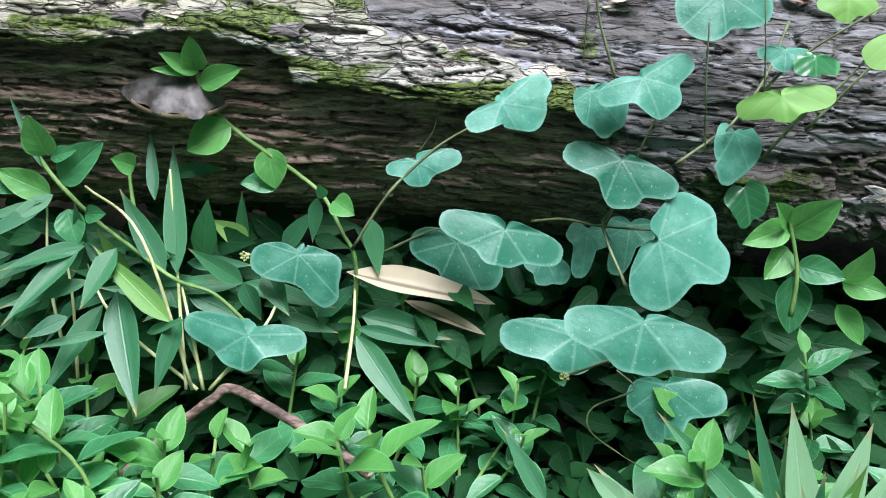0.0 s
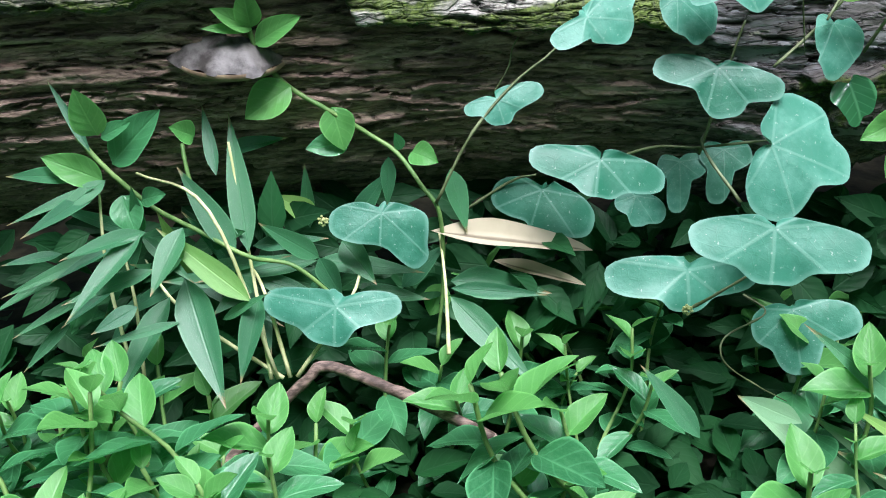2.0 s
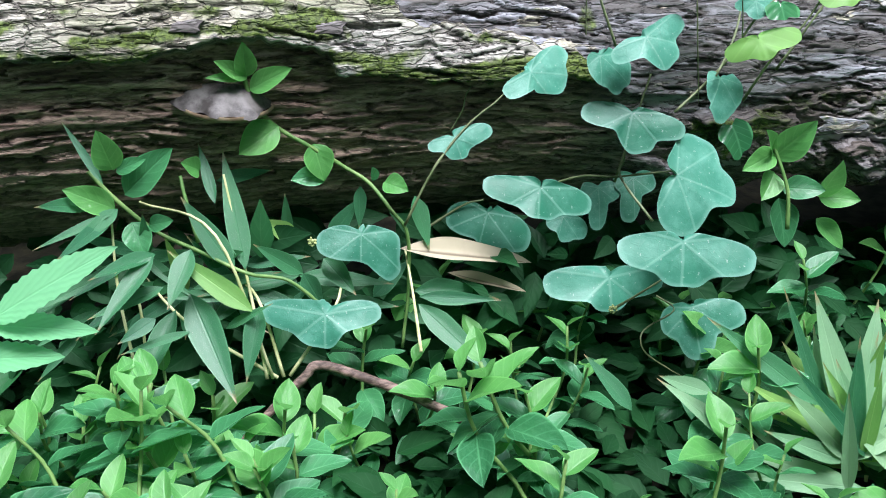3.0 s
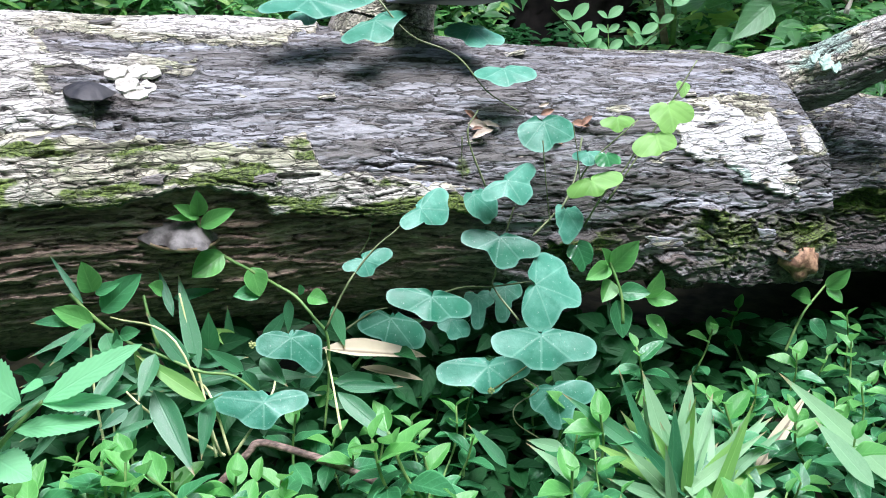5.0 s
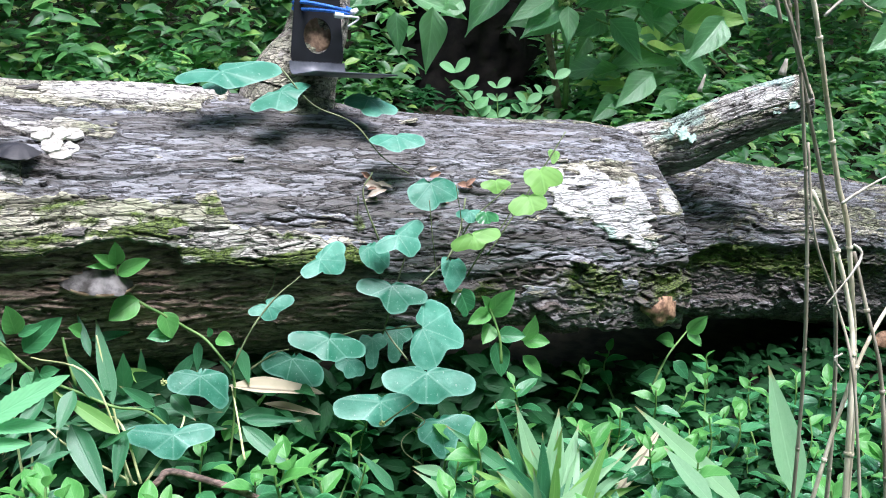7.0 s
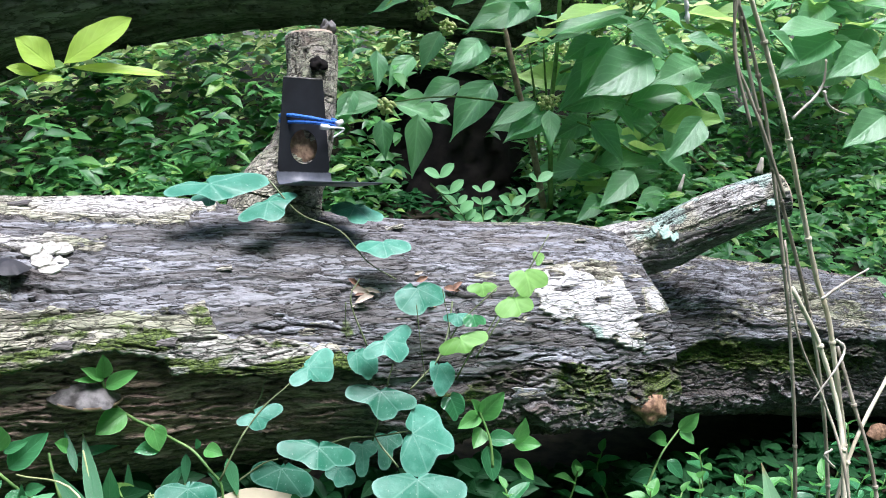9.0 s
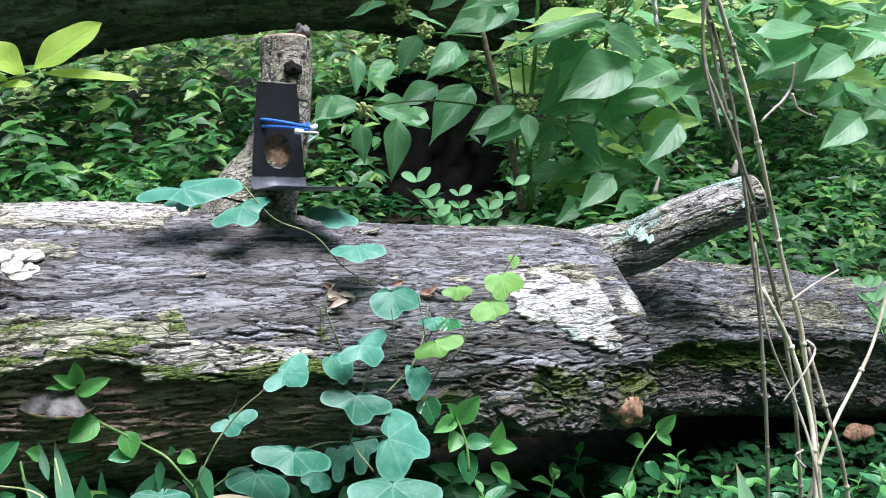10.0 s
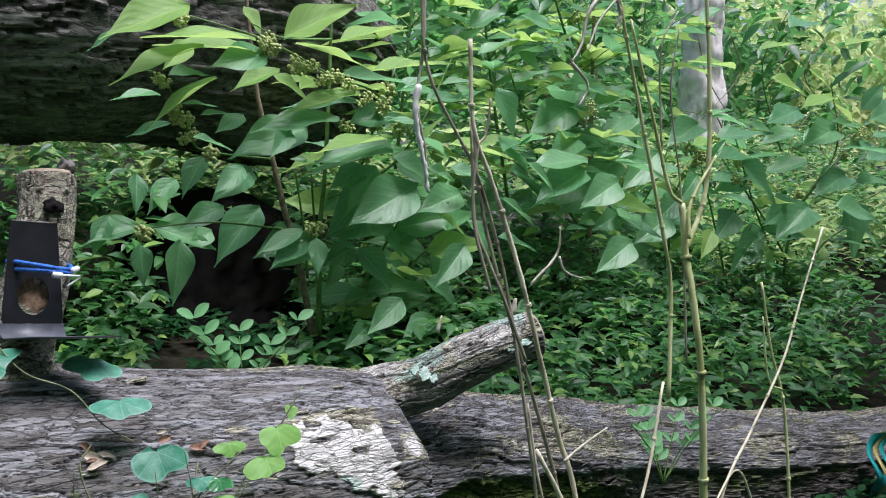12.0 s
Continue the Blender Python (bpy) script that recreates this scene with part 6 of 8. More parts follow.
fibre([(0.536, 0.350, 1.065), (0.559, 0.350, 1.044), (0.547, 0.350, 1.021)], 0.002)
fibre([(0.593, 0.350, 1.152), (0.604, 0.350, 1.124), (0.600, 0.350, 1.106)], 0.003)

# ---- shrubs behind the log ----
shrub("main")
shrub_stem([(1.178, 2.200, 0.460), (1.143, 2.200, 0.633), (1.085, 2.200, 0.850), (1.042, 2.200, 1.023), (1.001, 2.200, 1.200), (0.969, 2.200, 1.504)], 0.011, 1.0, True)
shrub_stem([(1.201, 2.200, 0.457), (1.202, 2.200, 0.750), (1.225, 2.200, 0.991), (1.254, 2.200, 1.538)], 0.009, 1.0, True)
shrub_stem([(1.162, 2.200, 0.632), (1.153, 2.200, 0.765), (1.099, 2.150, 0.955)], 0.005, 1.0, True)
shrub_stem([(1.202, 2.200, 0.702), (1.187, 2.200, 0.800), (1.150, 2.150, 0.955)], 0.005, 1.0, True)
shrub_stem([(1.219, 2.200, 0.967), (1.354, 2.100, 1.164), (1.140, 2.000, 1.220), (0.937, 2.000, 1.303), (0.701, 2.000, 1.352)], 0.004, 1.0, True)
shrub_stem([(1.049, 2.200, 0.989), (0.817, 2.100, 1.006), (0.750, 2.050, 1.041), (0.667, 2.000, 1.181), (0.589, 2.000, 1.206)], 0.0035, 1.0, True)
shrub_stem([(1.110, 2.200, 0.779), (0.836, 2.100, 0.814), (0.631, 2.100, 0.803)], 0.004, 1.0, True)
shrub_stem([(1.202, 2.200, 0.750), (1.298, 2.100, 0.705), (1.376, 2.000, 0.638)], 0.004, 1.0, True)
shrub_stem([(1.232, 2.200, 0.871), (1.354, 2.100, 0.944), (1.419, 2.000, 1.063), (1.546, 2.000, 1.292)], 0.0045, 1.0, True)
shrub_stem([(1.231, 2.200, 0.799), (1.326, 2.100, 0.849), (1.462, 2.000, 0.874)], 0.004, 1.0, True)
shrub_stem([(1.247, 2.200, 1.350), (1.042, 2.100, 1.327), (0.904, 2.000, 1.341)], 0.004, 1.0, True)
set_leaf((0.700, 1.900, 1.353), (0.477, 1.850, 1.266), "front", True)
set_leaf((0.561, 2.000, 1.295), (0.496, 2.060, 1.249), "level")
set_leaf((0.925, 2.100, 1.403), (0.954, 2.050, 1.325), "front", True)
set_leaf((0.971, 1.950, 1.305), (1.159, 1.900, 1.410), "front", True)
set_leaf((1.019, 2.050, 1.314), (1.122, 1.990, 1.370), "level")
set_leaf((0.870, 1.900, 1.286), (0.602, 1.960, 1.289), "level", True)
set_leaf((0.926, 2.000, 1.270), (0.635, 2.020, 1.280), "level", True)
set_leaf((0.772, 2.100, 1.294), (0.685, 2.050, 1.217), "front", True)
set_leaf((0.753, 1.950, 1.267), (0.472, 1.890, 1.153), "level", True)
set_leaf((1.192, 2.050, 1.323), (1.488, 2.110, 1.420), "level", True)
set_leaf((0.981, 1.900, 1.285), (1.195, 1.920, 1.255), "level", True)
set_leaf((0.948, 2.000, 1.261), (0.773, 1.950, 1.224), "front")
set_leaf((1.029, 2.100, 1.238), (0.863, 2.040, 1.175), "level", True)
set_leaf((0.936, 1.950, 1.209), (1.015, 1.900, 1.148), "front", True)
set_leaf((1.192, 2.050, 1.228), (1.551, 2.070, 1.225), "level")
set_leaf((1.209, 1.900, 1.228), (1.461, 1.880, 1.276), "level", True)
set_leaf((1.228, 2.000, 1.176), (0.908, 1.940, 1.099), "level", True)
set_leaf((1.285, 2.100, 1.162), (1.069, 2.160, 1.144), "level")
set_leaf((1.137, 1.950, 1.097), (0.888, 1.970, 1.069), "level")
set_leaf((1.224, 2.050, 1.093), (1.392, 2.000, 1.126), "front")
set_leaf((1.260, 1.900, 1.045), (1.001, 1.840, 1.011), "level", True)
set_leaf((1.341, 2.000, 1.014), (1.008, 2.060, 0.946), "level")
set_leaf((1.115, 2.100, 1.080), (0.864, 2.050, 1.002), "front")
set_leaf((0.992, 1.950, 1.061), (0.911, 1.900, 0.995), "front")
set_leaf((0.900, 2.050, 1.104), (0.797, 1.990, 1.056), "level")
set_leaf((0.764, 1.900, 1.185), (0.602, 1.960, 1.064), "level", True)
set_leaf((0.677, 2.000, 1.192), (0.789, 2.020, 1.211), "level")
set_leaf((0.690, 2.100, 1.150), (0.561, 2.080, 1.142), "level")
set_leaf((0.689, 1.950, 1.121), (0.759, 1.890, 1.115), "level")
set_leaf((0.698, 2.050, 1.076), (0.603, 2.110, 1.044), "level")
set_leaf((0.700, 1.900, 1.036), (0.813, 1.920, 1.012), "level")
set_leaf((0.759, 2.000, 1.096), (0.826, 1.980, 1.108), "level")
set_leaf((0.806, 2.100, 0.991), (0.726, 2.050, 0.893), "front")
set_leaf((0.856, 1.950, 0.964), (0.760, 1.900, 0.904), "front")
set_leaf((1.257, 2.050, 1.152), (1.100, 2.070, 1.157), "level")
set_leaf((1.366, 1.900, 1.036), (1.435, 1.880, 1.116), "level", True)
set_leaf((1.321, 2.000, 1.106), (1.476, 1.940, 1.074), "level")
set_leaf((1.439, 2.100, 1.078), (1.661, 2.160, 1.022), "level")
set_leaf((1.426, 1.950, 1.165), (1.555, 1.970, 1.184), "level")
set_leaf((1.379, 2.050, 1.192), (1.538, 2.030, 1.259), "level")
set_leaf((0.921, 2.050, 0.960), (0.810, 2.000, 0.891), "front")
set_leaf((0.675, 2.270, 0.947), (0.658, 2.220, 0.839), "front")
set_leaf((0.822, 2.370, 0.930), (0.722, 2.320, 0.840), "front")
set_leaf((0.668, 2.220, 0.801), (0.513, 2.170, 0.777), "front")
set_leaf((0.727, 2.320, 0.794), (0.902, 2.270, 0.743), "front")
set_leaf((0.888, 2.170, 0.853), (0.744, 2.120, 0.804), "front")
set_leaf((1.041, 2.270, 0.848), (0.882, 2.220, 0.698), "front")
set_leaf((0.676, 2.250, 0.750), (0.669, 2.200, 0.641), "front")
set_leaf((0.778, 2.220, 0.764), (0.741, 2.170, 0.591), "front")
set_leaf((1.163, 2.200, 0.776), (0.974, 2.150, 0.714), "front")
set_leaf((1.107, 2.050, 0.774), (0.954, 2.000, 0.693), "front")
set_leaf((1.164, 2.150, 0.755), (1.151, 2.100, 0.648), "front")
set_leaf((1.243, 2.250, 0.746), (1.271, 2.200, 0.687), "front")
set_leaf((1.361, 2.100, 0.944), (1.151, 2.050, 0.773), "front")
set_leaf((1.556, 2.200, 0.893), (1.272, 2.150, 0.797), "front")
set_leaf((1.379, 2.050, 0.980), (1.475, 2.000, 0.909), "front")
set_leaf((1.531, 2.150, 0.869), (1.636, 2.100, 0.793), "front")
set_leaf((1.692, 2.250, 0.891), (1.714, 2.200, 0.833), "front")
set_leaf((1.326, 2.100, 0.801), (1.151, 2.050, 0.773), "front")
set_leaf((1.429, 2.200, 0.768), (1.472, 2.150, 0.694), "front")
set_leaf((1.269, 2.050, 0.734), (1.335, 2.000, 0.611), "front")
set_leaf((1.299, 2.150, 0.726), (1.164, 2.100, 0.686), "front")
set_leaf((1.693, 2.250, 0.731), (1.644, 2.200, 0.574), "front")
set_leaf((1.590, 2.100, 0.680), (1.625, 2.050, 0.612), "front")
set_leaf((1.564, 2.320, 0.570), (1.456, 2.270, 0.477), "front")
set_leaf((1.367, 2.170, 0.573), (1.227, 2.120, 0.558), "front")
set_leaf((1.579, 2.270, 0.614), (1.594, 2.220, 0.485), "front")
set_leaf((1.727, 2.370, 0.526), (1.778, 2.320, 0.444), "front")
set_leaf((1.282, 2.220, 0.673), (1.214, 2.170, 0.607), "front")
set_leaf((1.366, 2.320, 0.609), (1.426, 2.270, 0.532), "front")
set_leaf((1.425, 2.170, 0.670), (1.497, 2.120, 0.620), "front")
set_leaf((1.310, 2.270, 0.893), (1.228, 2.220, 0.822), "front")
set_leaf((1.485, 2.370, 0.891), (1.410, 2.320, 0.788), "front")
set_leaf((1.562, 2.220, 0.789), (1.454, 2.170, 0.719), "front")
set_leaf((1.594, 2.200, 0.970), (1.670, 2.150, 0.932), "front")
set_leaf((1.270, 2.050, 0.968), (1.138, 2.000, 0.911), "front")
set_leaf((1.309, 2.270, 0.540), (1.338, 2.220, 0.481), "front")
set_leaf((1.519, 2.250, 0.711), (1.596, 2.200, 0.659), "front")
set_leaf((0.584, 2.220, 0.835), (0.527, 2.170, 0.735), "front")
set_leaf((0.910, 2.320, 0.778), (0.819, 2.270, 0.737), "front")
berries((0.697, 1.990, 1.345))
berries((0.933, 1.990, 1.296))
berries((0.955, 1.990, 1.282))
berries((1.025, 1.990, 1.250))
berries((1.061, 1.990, 1.231))
berries((1.109, 1.990, 1.218))
berries((1.134, 1.990, 1.219))
berries((1.197, 1.990, 1.196))
berries((1.262, 1.990, 1.165))
berries((1.301, 1.990, 1.145))
berries((1.369, 1.990, 1.073))
berries((1.184, 1.990, 1.078))
berries((0.654, 1.990, 1.175))
berries((0.678, 1.990, 1.112))
berries((0.698, 1.990, 1.078))
berries((0.728, 1.990, 1.039))
berries((0.764, 1.990, 1.009))
berries((0.597, 1.990, 0.809))
berries((1.082, 1.990, 0.784))
set_leaf((1.387, 1.94, 0.913), (1.131, 1.89, 0.814), "front")
set_leaf((1.309, 1.958, 0.998), (1.428, 1.908, 0.933), "front")
set_leaf((1.301, 2.026, 0.969), (1.18, 1.976, 0.848), "front")
set_leaf((1.079, 2.0, 0.771), (0.936, 1.95, 0.711), "front")
set_leaf((1.06, 1.941, 0.774), (1.039, 1.891, 0.683), "front")
set_leaf((1.04, 1.982, 0.794), (0.901, 1.972, 0.737), "level")
set_leaf((1.213, 1.987, 0.735), (1.303, 1.937, 0.631), "front")
set_leaf((1.569, 1.949, 0.734), (1.431, 1.899, 0.622), "front")
set_leaf((1.46, 2.018, 0.634), (1.563, 1.968, 0.552), "front")
set_leaf((1.34, 1.944, 0.585), (1.197, 1.894, 0.507), "front")
set_leaf((1.253, 1.977, 0.52), (1.143, 1.927, 0.463), "front")
set_leaf((1.486, 1.992, 0.514), (1.341, 1.942, 0.468), "front")
set_leaf((1.591, 1.982, 0.811), (1.652, 1.932, 0.721), "front")
set_leaf((1.733, 2.0, 0.749), (1.886, 1.99, 0.707), "level")
set_leaf((1.601, 2.019, 0.889), (1.414, 1.969, 0.843), "front")
set_leaf((1.527, 2.045, 0.828), (1.602, 1.995, 0.765), "front", True)
set_leaf((1.312, 1.964, 1.04), (0.991, 1.954, 0.964), "level")
set_leaf((2.124, 2.008, 0.998), (1.848, 1.998, 0.981), "level")
set_leaf((2.117, 2.014, 0.963), (1.854, 1.964, 0.867), "front")
set_leaf((2.228, 1.965, 0.925), (2.017, 1.915, 0.849), "front")
set_leaf((2.264, 1.93, 0.721), (2.059, 1.88, 0.637), "front")
set_leaf((1.576, 2.047, 1.04), (1.821, 2.037, 1.009), "level", True)
set_leaf((1.82, 1.966, 0.986), (1.94, 1.956, 0.894), "level")
set_leaf((1.521, 1.968, 0.971), (1.618, 1.918, 0.931), "front")
set_leaf((0.957, 2.037, 1.033), (0.85, 2.027, 0.992), "level")
set_leaf((0.894, 2.0, 0.951), (0.772, 1.95, 0.883), "front")
shrub("right")
shrub_stem([(2.705, 2.600, 0.197), (2.696, 2.600, 0.850), (2.747, 2.650, 1.805)], 0.014, 1.0, True)
shrub_stem([(2.691, 2.600, 1.046), (2.252, 2.400, 1.121), (1.953, 2.300, 1.255)], 0.005, 1.0, True)
shrub_stem([(2.700, 2.600, 0.674), (2.753, 2.400, 0.780), (2.856, 2.300, 1.044)], 0.006, 1.0, True)
shrub_stem([(2.696, 2.600, 0.850), (2.278, 2.400, 0.913), (1.976, 2.300, 1.029)], 0.005, 1.0, True)
shrub_stem([(3.296, 2.300, 0.184), (3.064, 2.200, 0.610), (2.786, 2.100, 1.040)], 0.006, 1.0, True)
shrub_stem([(3.515, 2.200, 0.261), (3.357, 2.100, 0.604), (3.353, 2.000, 0.878), (3.770, 2.000, 1.133)], 0.008, 1.0, True)
shrub_stem([(3.497, 2.200, 0.590), (3.193, 2.100, 0.782), (2.774, 2.000, 1.038)], 0.006, 1.0, True)
shrub_stem([(3.645, 2.200, 0.872), (3.848, 2.100, 0.829), (4.005, 2.000, 0.914)], 0.006, 1.0, True)
shrub_stem([(3.521, 2.200, 0.751), (3.690, 2.100, 1.055), (3.486, 2.000, 1.336)], 0.005, 1.0, True)
shrub_stem([(2.696, 2.600, 1.392), (2.892, 2.500, 1.512), (3.114, 2.400, 1.654)], 0.005, 1.0, True)
shrub_stem([(3.716, 2.400, 1.060), (3.560, 2.400, 1.431), (3.609, 2.300, 1.690)], 0.005, 1.0, True)
set_leaf((1.613, 2.150, 1.232), (1.696, 2.090, 1.251), "level")
set_leaf((1.832, 2.300, 1.223), (1.758, 2.360, 1.176), "level")
set_leaf((2.176, 2.450, 1.413), (2.260, 2.400, 1.320), "front")
set_leaf((1.814, 2.225, 1.348), (1.976, 2.205, 1.420), "level")
set_leaf((2.073, 2.375, 1.282), (2.219, 2.315, 1.336), "level")
set_leaf((1.835, 2.150, 1.237), (1.885, 2.100, 1.085), "front")
set_leaf((2.322, 2.300, 1.206), (2.018, 2.250, 1.069), "front")
set_leaf((2.690, 2.450, 1.099), (2.175, 2.400, 0.990), "front")
set_leaf((2.305, 2.225, 0.932), (2.053, 2.175, 0.851), "front")
set_leaf((2.078, 2.375, 0.964), (2.345, 2.435, 0.840), "level")
set_leaf((1.837, 2.150, 1.054), (2.026, 2.170, 0.956), "level")
set_leaf((1.977, 2.300, 0.865), (2.155, 2.280, 0.746), "level")
set_leaf((2.692, 2.450, 1.024), (2.471, 2.400, 0.822), "front")
set_leaf((2.705, 2.225, 1.040), (2.422, 2.175, 0.864), "front")
set_leaf((2.591, 2.375, 1.058), (2.843, 2.395, 1.215), "level")
set_leaf((2.433, 2.150, 1.269), (2.233, 2.130, 1.176), "level")
set_leaf((2.864, 2.300, 0.781), (2.602, 2.250, 0.681), "front")
set_leaf((2.921, 2.450, 0.636), (2.655, 2.400, 0.537), "front")
set_leaf((2.528, 2.225, 0.632), (2.403, 2.245, 0.583), "level")
set_leaf((2.500, 2.375, 0.695), (2.698, 2.355, 0.670), "level")
set_leaf((2.151, 2.150, 0.753), (2.205, 2.090, 0.763), "level")
set_leaf((1.830, 2.300, 1.450), (1.950, 2.250, 1.517), "front")
set_leaf((1.878, 2.450, 1.407), (1.964, 2.400, 1.474), "front")
set_leaf((2.138, 2.225, 1.468), (1.970, 2.175, 1.494), "front")
set_leaf((2.293, 2.375, 1.432), (2.376, 2.315, 1.500), "level", True)
set_leaf((2.312, 2.150, 1.475), (2.535, 2.210, 1.536), "level", True)
set_leaf((2.580, 2.300, 1.464), (2.810, 2.320, 1.412), "level")
set_leaf((2.581, 2.450, 1.317), (2.342, 2.400, 1.229), "front")
set_leaf((2.561, 2.225, 1.177), (2.336, 2.165, 1.099), "level")
set_leaf((2.793, 2.375, 1.286), (2.878, 2.325, 1.175), "front")
set_leaf((2.210, 2.150, 1.079), (2.038, 2.100, 0.995), "front")
set_leaf((2.424, 2.300, 0.878), (2.217, 2.250, 0.813), "front")
set_leaf((2.625, 1.880, 1.082), (3.035, 1.820, 1.125), "level")
set_leaf((2.824, 2.000, 1.082), (2.794, 2.060, 1.004), "level")
set_leaf((3.467, 2.120, 1.129), (3.055, 2.140, 1.063), "level")
set_leaf((2.701, 1.940, 1.010), (3.449, 1.920, 1.010), "level")
set_leaf((2.824, 2.060, 0.924), (3.154, 2.000, 0.943), "level")
set_leaf((2.756, 1.880, 1.002), (2.925, 1.830, 0.850), "front")
set_leaf((3.531, 2.000, 1.146), (3.211, 1.950, 1.062), "front")
set_leaf((3.485, 2.120, 1.090), (3.684, 2.100, 1.165), "level")
set_leaf((3.431, 1.940, 1.263), (2.723, 1.880, 1.151), "level", True)
set_leaf((3.515, 2.060, 1.293), (3.721, 2.010, 1.168), "front", True)
set_leaf((3.518, 1.880, 1.217), (3.603, 1.830, 1.330), "front")
set_leaf((3.681, 2.000, 1.161), (3.482, 1.980, 1.179), "level")
set_leaf((3.451, 2.120, 0.835), (3.097, 2.070, 0.720), "front")
set_leaf((3.271, 1.940, 0.824), (3.001, 1.890, 0.703), "front")
set_leaf((3.711, 2.060, 0.853), (3.780, 2.010, 0.566), "front")
set_leaf((3.367, 1.880, 0.824), (3.670, 1.830, 0.759), "front")
set_leaf((3.681, 2.000, 0.914), (3.862, 1.940, 0.935), "level")
set_leaf((3.662, 2.120, 0.913), (3.516, 2.180, 0.903), "level", True)
set_leaf((3.800, 1.940, 1.044), (3.539, 1.960, 1.088), "level")
set_leaf((3.114, 2.060, 0.711), (2.913, 2.010, 0.576), "front")
set_leaf((2.614, 1.880, 0.753), (2.509, 1.830, 0.662), "front", True)
set_leaf((3.065, 2.000, 0.679), (3.068, 1.950, 0.551), "front", True)
set_leaf((3.251, 2.120, 1.350), (3.433, 2.070, 1.290), "front", True)
set_leaf((2.790, 1.940, 1.342), (2.515, 1.920, 1.362), "level", True)
set_leaf((3.078, 2.060, 1.443), (3.258, 2.000, 1.487), "level", True)
set_leaf((3.028, 1.880, 1.507), (3.417, 1.940, 1.585), "level")
set_leaf((3.135, 2.000, 1.566), (3.020, 2.020, 1.549), "level", True)
set_leaf((2.923, 2.120, 1.597), (2.767, 2.100, 1.536), "level")
set_leaf((2.780, 1.940, 1.558), (2.820, 1.880, 1.587), "level", True)
set_leaf((3.742, 2.060, 0.383), (3.944, 2.120, 0.404), "level")
set_leaf((3.152, 1.880, 1.360), (3.230, 1.830, 1.291), "front", True)
set_leaf((2.666, 2.000, 1.137), (2.464, 1.950, 1.064), "front")
set_leaf((2.814, 2.120, 0.951), (2.656, 2.070, 0.847), "front")
set_leaf((3.260, 1.940, 1.008), (3.051, 2.000, 0.961), "level")
set_leaf((3.877, 2.060, 1.016), (4.131, 2.080, 1.062), "level")
set_leaf((3.609, 1.880, 1.107), (3.780, 1.860, 1.130), "level")
set_leaf((3.610, 2.000, 0.954), (3.344, 1.950, 0.878), "front")
set_leaf((3.884, 2.120, 0.745), (4.033, 2.070, 0.617), "front")
set_leaf((2.814, 1.940, 0.814), (2.652, 1.890, 0.718), "front")
set_leaf((2.644, 2.060, 0.864), (2.468, 2.010, 0.784), "front")
set_leaf((3.103, 1.880, 1.200), (2.802, 1.820, 1.135), "level")
set_leaf((3.101, 2.000, 1.115), (3.006, 2.060, 1.169), "level")
set_leaf((4.185, 2.120, 1.256), (3.880, 2.070, 1.200), "front")
set_leaf((3.481, 1.940, 1.480), (3.712, 1.920, 1.534), "level", True)
set_leaf((3.725, 2.060, 1.669), (3.838, 2.000, 1.652), "level", True)
berries((2.647, 1.980, 1.010))
berries((2.609, 1.980, 1.034))
berries((3.635, 1.980, 1.120))
berries((3.574, 1.980, 1.031))
berries((3.295, 1.980, 0.878))
berries((3.737, 1.980, 1.132))
berries((2.113, 1.980, 1.172))
berries((2.660, 1.980, 1.001))
berries((2.860, 1.980, 0.925))
shrub_stem([(2.691, 2.600, 1.207), (2.452, 2.500, 1.505), (2.244, 2.400, 1.767)], 0.008)
shrub_stem([(2.334, 2.700, 0.828), (2.240, 2.700, 1.307), (2.179, 2.700, 1.768)], 0.008)
shrub_stem([(3.161, 2.800, 0.813), (3.130, 2.750, 1.361), (3.134, 2.700, 1.888)], 0.008)
shrub_stem([(1.785, 2.700, 0.964), (1.835, 2.700, 1.390), (1.885, 2.700, 1.732)], 0.0075)
shrub_stem([(1.317, 2.250, 0.497), (1.453, 2.200, 0.747), (1.604, 2.200, 0.963)], 0.006)
shrub_stem([(1.378, 2.250, 0.419), (1.518, 2.200, 0.635), (1.695, 2.200, 0.776)], 0.006)
shrub_stem([(1.297, 2.250, 0.749), (1.371, 2.200, 1.031), (1.443, 2.150, 1.275)], 0.006)
shrub_stem([(3.553, 2.200, 0.321), (3.596, 2.100, 0.630), (3.895, 2.050, 0.774)], 0.006)
shrub_stem([(3.547, 2.200, 0.423), (3.159, 2.100, 0.787), (2.939, 2.050, 1.103)], 0.006)
shrub_stem([(2.677, 2.700, 0.896), (2.730, 2.700, 1.455), (2.625, 2.700, 1.824)], 0.006)
shrub_stem([(2.960, 2.400, 0.563), (2.905, 2.300, 0.901), (3.055, 2.200, 1.134)], 0.006)
shrub_stem([(2.593, 2.500, 0.690), (2.258, 2.400, 0.967), (2.048, 2.350, 1.332)], 0.008)
twig([(3.037, 2.000, 0.592), (3.126, 1.900, 0.394), (3.170, 1.800, 0.281)], 0.008)
twig([(3.170, 1.800, 0.281), (3.354, 1.800, 0.365), (3.588, 1.800, 0.463)], 0.004)
twig([(2.774, 2.200, 0.476), (3.117, 2.200, 0.548), (3.125, 2.100, 0.742)], 0.006)
twig([(2.484, 2.900, 1.553), (2.614, 2.900, 1.392), (2.783, 2.900, 1.200)], 0.004)
twig([(3.264, 3.000, 1.274), (3.220, 3.000, 1.080), (3.351, 3.000, 0.859)], 0.004)
twig([(4.208, 3.100, 1.717), (4.285, 3.100, 1.507), (3.985, 3.100, 1.246)], 0.004)
twig([(5.436, 3.200, 1.369), (5.217, 3.200, 1.115), (5.837, 3.200, 0.829)], 0.004)
